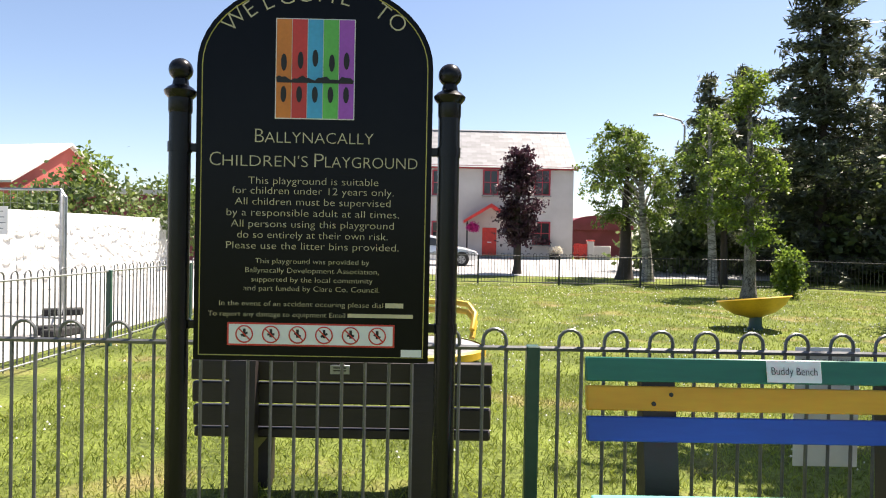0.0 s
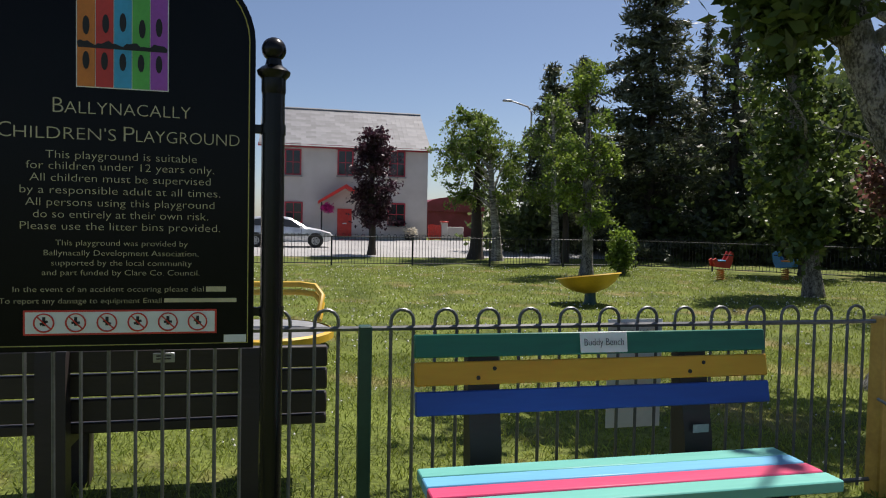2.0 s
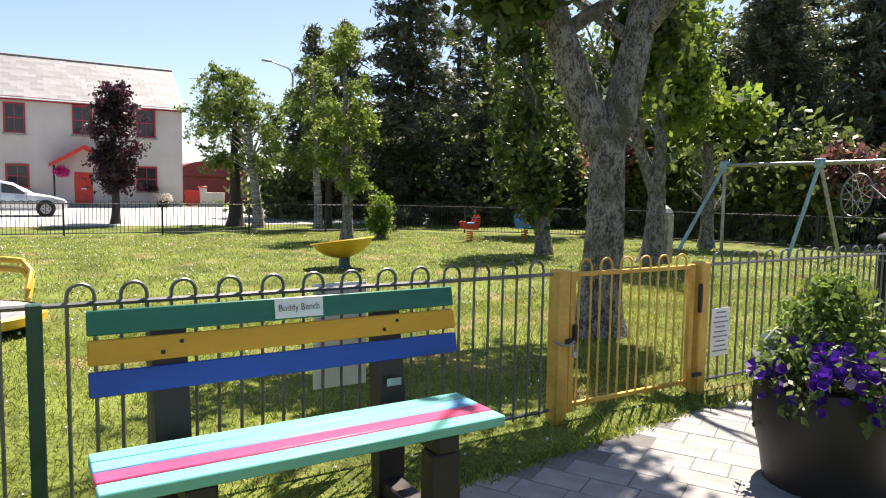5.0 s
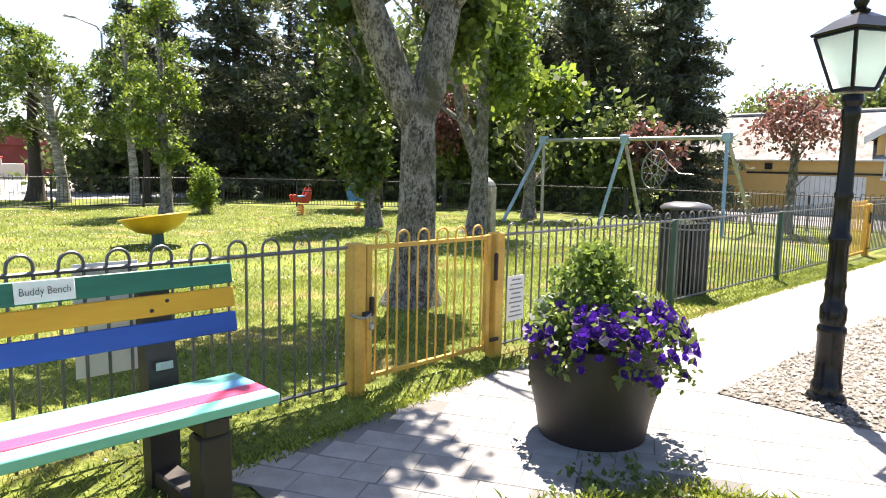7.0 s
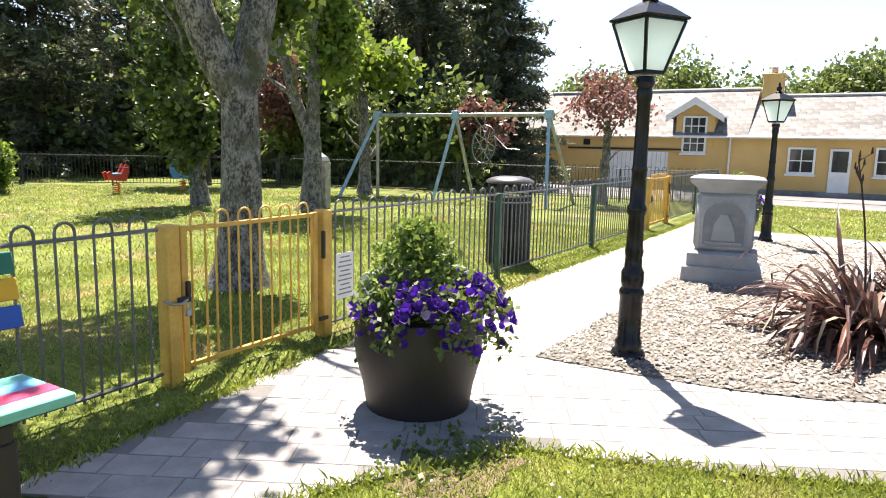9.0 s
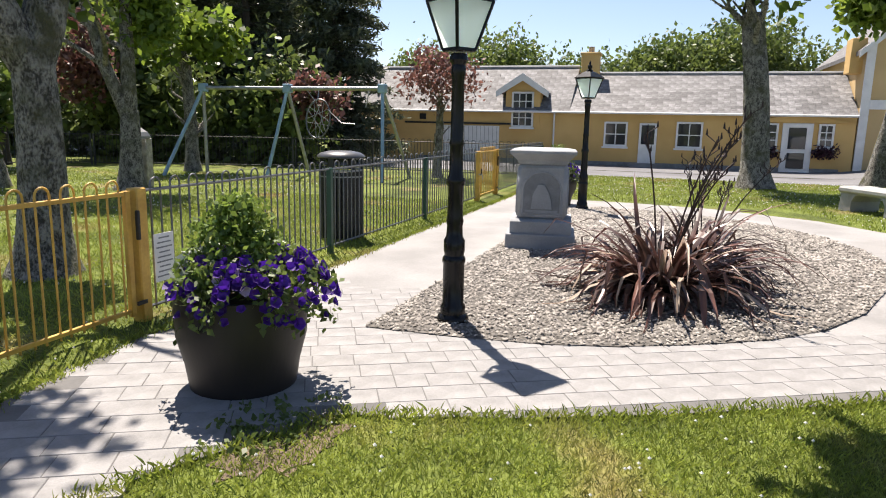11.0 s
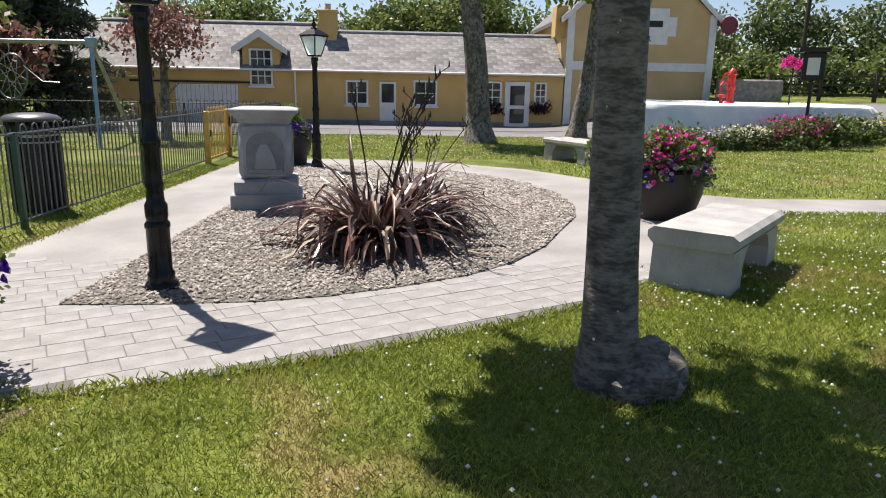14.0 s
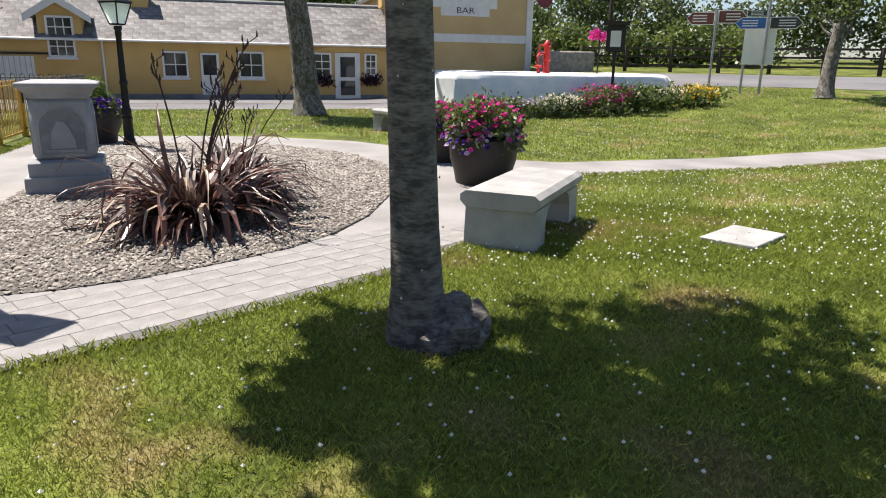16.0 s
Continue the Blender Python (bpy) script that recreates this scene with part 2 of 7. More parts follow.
    dishyellow=mat("yellow_moulded_plastic", (0.68, 0.42, 0.035), 0.4, scale=3, fine=30, bump=0.05),
    spr_red=mat("red_panel", (0.55, 0.05, 0.04), 0.45, bump=0.05), spr_blue=mat("blue_panel", (0.06, 0.25, 0.5), 0.45, bump=0.05),
    spr_orange=mat("orange_spring", (0.7, 0.25, 0.04), 0.45, bump=0.05),
    carpaint=mat("silver_car_paint", (0.72, 0.74, 0.77), 0.25, 0.35, bump=0, scale=2, fine=10, col2=(0.5, 0.52, 0.55)),
    binlid=mat("dark_grey_plastic", (0.07, 0.07, 0.075), 0.35, bump=0.05),
    rubber=mat("tyre_rubber", (0.02, 0.02, 0.02), 0.85, bump=0.1),
    wood_dark=mat("dark_fence_wood", (0.05, 0.038, 0.03), 0.85, scale=4, fine=30, bump=0.3),
    brown_sign=mat("brown_sign_face", (0.16, 0.045, 0.03), 0.5, bump=0), blue_sign=mat("blue_sign_face", (0.03, 0.14, 0.42), 0.5, bump=0), dark_sign=mat("dark_sign_face", (0.04, 0.045, 0.05), 0.5, bump=0),
    rubble=mat("rubble_stone", (0.42, 0.38, 0.33), 0.9, col2=(0.22, 0.2, 0.17), scale=5, fine=20, bump=0.8, bdist=0.03),
    silver=mat("silver_grey_leaf", (0.36, 0.41, 0.36), 0.7, leaf=0.2, island=0.3, bump=0),
    darkpane=glass("window_glass", (0.03, 0.033, 0.037), 0.04, 0.0),
    paleglass=mat("milky_lantern_glass", (0.8, 0.88, 0.88), 0.15, bump=0, leaf=0.7, scale=3, fine=8, col2=(0.7, 0.8, 0.8)),
    kerb=mat("kerb_concrete", (0.30, 0.295, 0.28), 0.9, scale=2, fine=40, bump=0.3),
)
STRIPES = [mat("stripe_" + n, c, 0.5, bump=0) for n, c in (("orange", (0.72, 0.22, 0.03)), ("red", (0.65, 0.05, 0.04)), ("blue", (0.06, 0.42, 0.72)), ("green", (0.13, 0.55, 0.10)), ("violet", (0.45, 0.10, 0.60)))]


# ---- mesh helpers ----
class Geo:
    """Vertices and faces of one part."""
    def __init__(self):
        self.v, self.f = [], []

    def add(self, vs, fs):
        o = len(self.v)
        self.v += [tuple(p) for p in vs]
        self.f += [tuple(i + o for i in f) for f in fs]
        return self

    def box(self, c, s, rz=0.0, bev=0.0, m=None):
        x, y, z = s[0] / 2, s[1] / 2, s[2] / 2
        b = min(bev, x * 0.9, y * 0.9, z * 0.9)
        R = Matrix.Translation(c) @ Matrix.Rotation(radians(rz), 4, "Z") if m is None else m
        if not b:
            vs = [(sx * x, sy * y, sz * z) for sx in (-1, 1) for sy in (-1, 1) for sz in (-1, 1)]
            fs = [(0, 1, 3, 2), (4, 6, 7, 5), (0, 4, 5, 1), (2, 3, 7, 6), (0, 2, 6, 4), (1, 5, 7, 3)]
        else:
            vs, key = [], {}
            for sx in (-1, 1):
                for sy in (-1, 1):
                    for sz in (-1, 1):
                        for a in range(3):
                            key[sx, sy, sz, a] = len(vs)
                            vs.append([sg * (h - (0 if a == k else b)) for k, (sg, h) in enumerate(zip((sx, sy, sz), (x, y, z)))])
            K, fs = key, []
            q = ((-1, -1), (1, -1), (1, 1), (-1, 1))
            for s1 in (-1, 1):
                fs += [[K[s1, a, c_, 0] for a, c_ in q], [K[a, s1, c_, 1] for a, c_ in q], [K[a, c_, s1, 2] for a, c_ in q]]
                for s2 in (-1, 1):
                    fs += [[K[s1, s2, -1, 0], K[s1, s2, 1, 0], K[s1, s2, 1, 1], K[s1, s2, -1, 1]], [K[s1, -1, s2, 0], K[s1, 1, s2, 0], K[s1, 1, s2, 2], K[s1, -1, s2, 2]],
                           [K[-1, s1, s2, 1], K[1, s1, s2, 1], K[1, s1, s2, 2], K[-1, s1, s2, 2]]]
                    fs += [[K[s1, s2, s3, a] for a in range(3)] for s3 in (-1, 1)]
        return self.add([R @ Vector(p) for p in vs], fs)

    def tube(self, pts, radii, n=8, caps=True):
        pts = [Vector(p) for p in pts]
        if not hasattr(radii, "__len__"):
            radii = [radii] * len(pts)
        o, side, rings = len(self.v), None, len(pts)
        for i, p in enumerate(pts):
            d = (pts[min(i + 1, rings - 1)] - pts[max(i - 1, 0)]).normalized()
            side = d.orthogonal().normalized() if side is None else (side - d * side.dot(d)).normalized()
            up = d.cross(side)
            self.v += [tuple(p + radii[i] * (math.cos(6.28319 * k / n) * side + math.sin(6.28319 * k / n) * up)) for k in range(n)]
        self.f += [(o + i * n + k, o + i * n + (k + 1) % n, o + (i + 1) * n + (k + 1) % n, o + (i + 1) * n + k) for i in range(rings - 1) for k in range(n)]
        if caps:
            self.f += [tuple(o + k for k in reversed(range(n))), tuple(o + (rings - 1) * n + k for k in range(n))]
        return self

    def lathe(self, prof, n=20, c=(0, 0, 0), caps=True, flute=0.0):
        o = len(self.v)
        for r, z in prof:
            self.v += [(c[0] + r * (1 - flute * (k % 2)) * math.cos(6.28319 * k / n), c[1] + r * (1 - flute * (k % 2)) * math.sin(6.28319 * k / n), c[2] + z) for k in range(n)]
        self.f += [(o + i * n + k, o + i * n + (k + 1) % n, o + (i + 1) * n + (k + 1) % n, o + (i + 1) * n + k) for i in range(len(prof) - 1) for k in range(n)]
        if caps:
            self.f += [tuple(o + k for k in reversed(range(n))), tuple(o + (len(prof) - 1) * n + k for k in range(n))]
        return self

    def prism(self, poly, a, b, plane="xy"):
        """A polygon in a plane, drawn out from a to b along the third axis."""
        put = {"xy": lambda u, w, h: (u, w, h), "xz": lambda u, w, h: (u, h, w), "yz": lambda u, w, h: (h, u, w)}[plane]
        n = len(poly)
        return self.add([put(u, w, a) for u, w in poly] + [put(u, w, b) for u, w in poly],
                        [tuple(reversed(range(n))), tuple(range(n, 2 * n))] + [(i, (i + 1) % n, n + (i + 1) % n, n + i) for i in range(n)])

    def mesh(self, name, material, smooth=False):
        me = bpy.data.meshes.new(name)
        me.from_pydata(self.v, [], self.f)
        bm = bmesh.new()
        bm.from_mesh(me)
        bmesh.ops.recalc_face_normals(bm, faces=bm.faces)
        bm.to_mesh(me)
        bm.free()
        me.materials.append(material)
        if smooth:
            me.polygons.foreach_set("use_smooth", [True] * len(me.polygons))
            me.set_sharp_from_angle(angle=radians(40))
        return me


def thing(name, label, category, m=None, group="", kind=""):
    ob = new(name)
    ob.empty_display_size = 0.1
    ob.matrix_world = m or Matrix()
    return tagged(ob, label, category, group, kind)


def part(name, geo, material, parent=None, label="", m=None, smooth=True):
    ob = new(name, geo.mesh(name, material, smooth) if isinstance(geo, Geo) else geo)
    ob.parent = parent
    if m is not None:
        ob.matrix_basis = m
    return tagged(ob, label)


def single(name, geo, material, label, category, m=None, group="", kind="", smooth=True):
    return tagged(part(name, geo, material, None, "", m, smooth), label, category, group, kind)


def quads(name, verts, n, material):
    """A mesh of n loose quads (or n-gons of 4) from an array of n x 4 x 3."""
    me = bpy.data.meshes.new(name)
    me.vertices.add(n * 4)
    me.vertices.foreach_set("co", np.ascontiguousarray(verts, np.float32).ravel())
    me.loops.add(n * 4)
    me.loops.foreach_set("vertex_index", np.arange(n * 4, dtype=np.int32))
    me.polygons.add(n)
    me.polygons.foreach_set("loop_start", np.arange(0, n * 4, 4, dtype=np.int32))
    me.update(calc_edges=True)
    me.materials.append(material)
    return me


RNG = np.random.default_rng(7)


def leaves(name, centres, size, material, long=1.6, flat=0.0, down=0.0):
    """Pointed leaves at the centres, each a lozenge turned its own way."""
    c = np.asarray(centres, float)
    n = len(c)
    a = RNG.normal(size=(n, 3))
    a[:, 2] = a[:, 2] * (1 - flat) - down
    a /= np.linalg.norm(a, axis=1)[:, None] + 1e-9
    b = np.cross(a, RNG.normal(size=(n, 3)) * (1, 1, 1) + (0, 0, 2 * flat))
    b /= np.linalg.norm(b, axis=1)[:, None] + 1e-9
    s = size * RNG.uniform(0.6, 1.3, (n, 1))
    v = np.stack([c - a * s * long / 2, c + b * s / 2 - a * s * 0.15, c + a * s * long / 2, c - b * s / 2 - a * s * 0.15], 1)
    return quads(name, v, n, material)


def clumps(count, per, spread, shape):
    """Leaf centres: clump centres from shape(u), with leaves scattered round each."""
    cs = np.array([shape() for _ in range(count)])
    return (cs[:, None, :] + RNG.normal(size=(count, per, 3)) * spread).reshape(-1, 3)


def text(name, words, size, material, parent, m, wide=1.0, align="CENTER", depth=0.0008, label=""):
    cu = bpy.data.curves.new(name, "FONT")
    cu.body, cu.size, cu.align_x, cu.extrude = words, size, align, depth
    cu.resolution_u, cu.offset = 3, (-0.016 * size if size < 0.1 else 0)
    tmp = bpy.data.objects.new(name, cu)
    scene.collection.objects.link(tmp)
    bpy.context.view_layer.update()
    me = bpy.data.meshes.new_from_object(tmp.evaluated_get(bpy.context.evaluated_depsgraph_get()))
    bpy.data.objects.remove(tmp)
    xs = [v.co.x for v in me.vertices]
    k = wide / (max(xs) - min(xs)) if wide > 0 and xs else 1.0
    me.transform(Matrix.Diagonal((k, 1, 1, 1)))
    me.materials.clear()
    me.materials.append(material)
    ob = new(name, me)
    ob.parent, ob.matrix_basis = parent, m
    return tagged(ob, label, kind="stuff")


def ss(a, b, x):
    t = min(1.0, max(0.0, (x - a) / (b - a)))
    return t * t * (3 - 2 * t)


def lie(x, y):
    """Height of the ground: level round the playground, rising behind it to the north and south, falling to the east road."""
    h = 0.235 * ss(25, 33, y) + 0.21 * ss(33, 44, y)
    h -= 0.29 * ss(20, 31, x) * ss(-12, -6, y) * (1 - ss(14, 22, y))
    q = 0.75 * x - 0.66 * y
    h += (0.075 * max(0.0, min(q, 32) - 19.5) + 0.05 * max(0.0, min(q, 62) - 32)) * ss(-8, -14, y)
    return h


# ---- ground ----
def sheet(name, xs, ys, dz, material, label, category, keep=None):
    g = Geo()
    nx, ny = len(xs), len(ys)
    vs = [(x, y, lie(x, y) + dz) for y in ys for x in xs]
    fs = [(j * nx + i, j * nx + i + 1, (j + 1) * nx + i + 1, (j + 1) * nx + i) for j in range(ny - 1) for i in range(nx - 1)
          if keep is None or keep((xs[i] + xs[i + 1]) / 2, (ys[j] + ys[j + 1]) / 2)]
    g.add(vs, fs)
    return single(name, g, material, label, category, kind="structure")


def steps(a, b, n):
    return [a + (b - a) * i / n for i in range(n + 1)]


FAR = [300, 700, 1500]
XS = [-k for k in reversed(FAR)] + [-120, -60] + steps(-30, 60, 90) + [90, 150] + FAR
sheet("ground", XS, XS, 0.0, M["lawn"], "mown green lawn with worn brownish patches", "ground")
sheet("road_north", steps(-40, 45, 40), steps(27.6, 41.6, 20), 0.012, M["paleasphalt"], "pale grey tarmac yard and road before the house", "road")
sheet("lane_west", steps(-13, -4.9, 8), steps(-3, 27.6, 30), 0.008, M["paleasphalt"], "grey tarmac lane beside the whitewashed wall", "road")
sheet("road_east", steps(25.2, 30.8, 8), steps(-14, 40, 60), 0.012, M["asphalt"], "grey tarmac village road before the cottages", "road")
sheet("pavement_east", steps(30.8, 34.95, 4), steps(-14, 27, 40), 0.03, M["asphalt"], "worn tarmac footway along the cottages", "pavement")

OUTER = [(2.25, 2.62), (4.41, 2.86), (7.1, 2.74), (10.2, 2.72), (14.2, 2.62), (21.0, 2.6), (21.0, 2.0), (15.4, 1.9), (15.3, 0.0), (15.0, -1.5), (13.9, -3.2), (12.6, -4.1), (11.4, -4.5),
         (10.45, -6.0), (10.5, -9.0), (11.3, -13.5), (13.5, -20.0), (12.1, -20.4), (9.9, -13.5), (9.15, -9.0), (9.2, -5.7), (8.4, -4.9), (7.2, -4.6), (6.3, -3.4), (5.35, -2.32), (4.9, -1.61), (4.41, -0.67), (4.07, 0.11), (3.78, 1.0), (2.8, 1.55), (2.15, 1.75)]
BED = [(5.25, 1.50), (5.27, 0.8), (5.33, 0.18), (5.48, -0.35), (5.71, -0.83), (6.05, -1.4), (6.48, -1.84), (7.2, -2.3), (7.98, -2.62), (8.8, -2.98), (9.59, -3.16), (10.7, -3.15), (11.76, -2.88), (12.6, -2.35), (13.24, -1.75),
       (13.9, -0.6), (14.05, 0.5), (13.6, 1.25), (12.4, 1.36), (8.9, 1.40)]


def inside(p, poly):
    x, y, r = p[0], p[1], False
    for (x0, y0), (x1, y1) in zip(poly, poly[1:] + poly[:1]):
        if (y0 > y) != (y1 > y) and x < (x1 - x0) * (y - y0) / (y1 - y0) + x0:
            r = not r
    return r


def draped(name, poly, dz, material, label, category, cell=0.6):
    """A polygon laid on the ground, cut into cells so that it follows the lie of the land."""
    bm = bmesh.new()
    f = bm.faces.new([bm.verts.new((x, y, 0)) for x, y in poly])
    for ax in (0, 1):
        lo, hi = min(p[ax] for p in poly), max(p[ax] for p in poly)
        for k in range(1, int((hi - lo) / cell)):
            co = [0, 0, 0]
            no = [0, 0, 0]
            co[ax], no[ax] = lo + k * cell, 1
            bmesh.ops.bisect_plane(bm, geom=bm.verts[:] + bm.edges[:] + bm.faces[:], plane_co=co, plane_no=no)
    for v in bm.verts:
        v.co.z = lie(v.co.x, v.co.y) + dz
    bmesh.ops.recalc_face_normals(bm, faces=bm.faces)
    if bm.faces[:][0].normal.z < 0:
        bmesh.ops.reverse_faces(bm, faces=bm.faces[:])
    me = bpy.data.meshes.new(name)
    bm.to_mesh(me)
    bm.free()
    me.materials.append(material)
    return tagged(new(name, me), label, category, kind="structure")


draped("road_south", [(30.8, -13.9), (25.2, -13.9), (23.9, -19.0), (22.0, -21.5), (18.5, -25), (13, -30), (17, -36), (24.0, -29.8), (29.6, -23.4), (32.5, -19), (33.0, -14)], 0.014, M["asphalt"], "grey tarmac road past the signposts", "road", 1.2)
path = draped("path", OUTER, 0.008, M["concrete"], "pale grey stamped concrete path circling the gravel bed", "path")
bedding = draped("path_bedding", [(2.25, 2.62), (4.41, 2.86), (6.3, 2.78), (6.3, -3.4), (5.35, -2.32), (4.9, -1.61), (4.41, -0.67), (4.07, 0.11), (3.78, 1.0), (2.8, 1.55), (2.15, 1.75)], 0.011, M["joint"], "dark jointing between the path's blocks", "path")
bed = draped("gravel_bed", BED, 0.02, M["gravel"], "rounded bed of loose grey and buff gravel", "gravel")


# ---- bow-top fences ----
def hoop_mesh(name, material, r=0.0085, n=6, gap=0.109, top=1.085, low=0.06):
    g, R = Geo(), gap / 2
    arc = [(R * math.cos(a), 0, top - R + R * math.sin(a)) for a in steps(0, math.pi, 7)]
    g.tube([(R, 0, low), *arc, (-R, 0, low)], r, n)
    return g.mesh(name, material, True)


HOOP_G, HOOP_Y, HOOP_K = hoop_mesh("bar", M["fencebar"]), hoop_mesh("bar", M["yellowpaint"]), hoop_mesh("bar", M["blackbar"], 0.009, 4)
POST_G = Geo().box((0, 0, 0.5), (0.062, 0.062, 1.02), bev=0.006).mesh("post", M["greenpaint"])
POST_K = Geo().box((0, 0, 0.5), (0.055, 0.055, 1.02), bev=0.004).mesh("post", M["blackbar"])


def run(name, a, b, posts, hoop, railmat, postmesh, label, group="", pitch=0.218, rails=(0.995, 0.09)):
    """A straight run of bow-top fence from a to b."""
    a, b = Vector((*a, 0)), Vector((*b, 0))
    d = b - a
    m = Matrix.Translation(a) @ Matrix.Rotation(math.atan2(d.y, d.x), 4, "Z")
    f = thing(name, label, "fence", m, group)
    L = d.length
    drop = lambda u: lie(*(a + d * (u / L)).xy)
    for z in rails:
        k = max(2, int(L / 3))
        part("rail", Geo().tube([(u, 0, z + drop(u)) for u in steps(0.01, L - 0.01, k)], 0.013 if hoop is not HOOP_K else 0.015, 6), railmat, f)
    stops = sorted({-0.04, L + 0.04, *[p for p in posts if 0.2 < p < L - 0.2]})
    for s0, s1 in zip(stops, stops[1:]):
        n = round((s1 - s0 - 0.14) / pitch)
        for i in range(n):
            u = s0 + 0.07 + (s1 - s0 - 0.14) * (i + 0.5) / n
            part("bar", hoop, None, f, m=pose(u, 0, drop(u)))
    for u in posts:
        part("post", postmesh, None, f, m=pose(u, 0, drop(u)))
    return f


FY = 3.17
run("fence", (-4.45, FY), (3.35, FY), [0.03, 1.9, 4.91], HOOP_G, M["fencebar"], POST_G, "grey bow-top steel fence with green posts")
run("fence", (4.89, FY), (14.1, FY - 0.12), [2.96, 6.19], HOOP_G, M["fencebar"], POST_G, "grey bow-top steel fence beside the path")
run("fence", (15.82, FY - 0.14), (21.5, FY - 0.2), [2.7, 5.6], HOOP_G, M["fencebar"], POST_G, "grey bow-top steel fence behind the second gate")
run("fence", (-4.4, 3.25), (-4.2, 23.2), steps(2.9, 19.9, 6), HOOP_G, M["galv"], POST_G, "grey bow-top fence along the lane")
for a, b in (((-4.2, 23.2), (12.6, 23.0)), ((12.6, 23.0), (18.4, 17.2)), ((18.4, 17.2), (20.9, 11.2)), ((20.9, 11.2), (21.5, 3.0))):
    L = math.dist(a, b)
    run("fence", a, b, steps(0.05, L - 0.05, max(2, round(L / 2.9))), HOOP_K, M["blackbar"], POST_K, "black bow-top fence behind the playground", "far fence")


def gate(x0, x1, y, label):
    g = thing("gate", label, "gate", pose(x0, y, 0))
    w = x1 - x0
    for u in (0.0, w):
        part("gate_post", Geo().box((u, 0, 0.505), (0.105, 0.105, 1.03), bev=0.01), M["yellowpaint"], g)
    for u in (0.105, w - 0.105):
        part("stile", Geo().box((u, 0, 0.53), (0.05, 0.04, 0.95), bev=0.005), M["yellowpaint"], g)
    for z in (0.985, 0.10):
        part("rail", Geo().box((w / 2, 0, z), (w - 0.26, 0.03, 0.03), bev=0.004), M["yellowpaint"], g)
    n = round((w - 0.26) / 0.2)
    for i in range(n):
        part("bar", HOOP_Y, None, g, m=pose(0.13 + (w - 0.26) * (i + 0.5) / n, 0, 0))
    part("latch", Geo().box((0.06, -0.055, 0.55), (0.09, 0.03, 0.035), bev=0.006).box((0.10, -0.05, 0.6), (0.03, 0.03, 0.12), bev=0.006), M["black"], g, "dark steel latch")
    part("padlock", Geo().box((0.07, -0.085, 0.47), (0.045, 0.02, 0.05), bev=0.008).tube([(0.055, -0.085, 0.49), (0.055, -0.085, 0.53), (0.085, -0.085, 0.53), (0.085, -0.085, 0.49)], 0.005, 6), M["galv"], g)
    part("chain", Geo().tube([(-0.06, -0.03, 0.56), (-0.04, -0.07, 0.54), (0.03, -0.075, 0.53), (0.08, -0.07, 0.55)], 0.009, 6), M["galv"], g)
    part("hinge", Geo().box((w - 0.06, -0.055, 0.16), (0.1, 0.02, 0.03), bev=0.004), M["black"], g)
    part("closer", Geo().box((w - 0.06, -0.055, 0.75), (0.03, 0.03, 0.22), bev=0.006), M["black"], g)
    return g


gate(3.41, 4.83, FY, "closed yellow steel gate with a padlocked chain")
gate(14.16, 15.75, FY - 0.13, "closed yellow steel gate at the far end of the path")


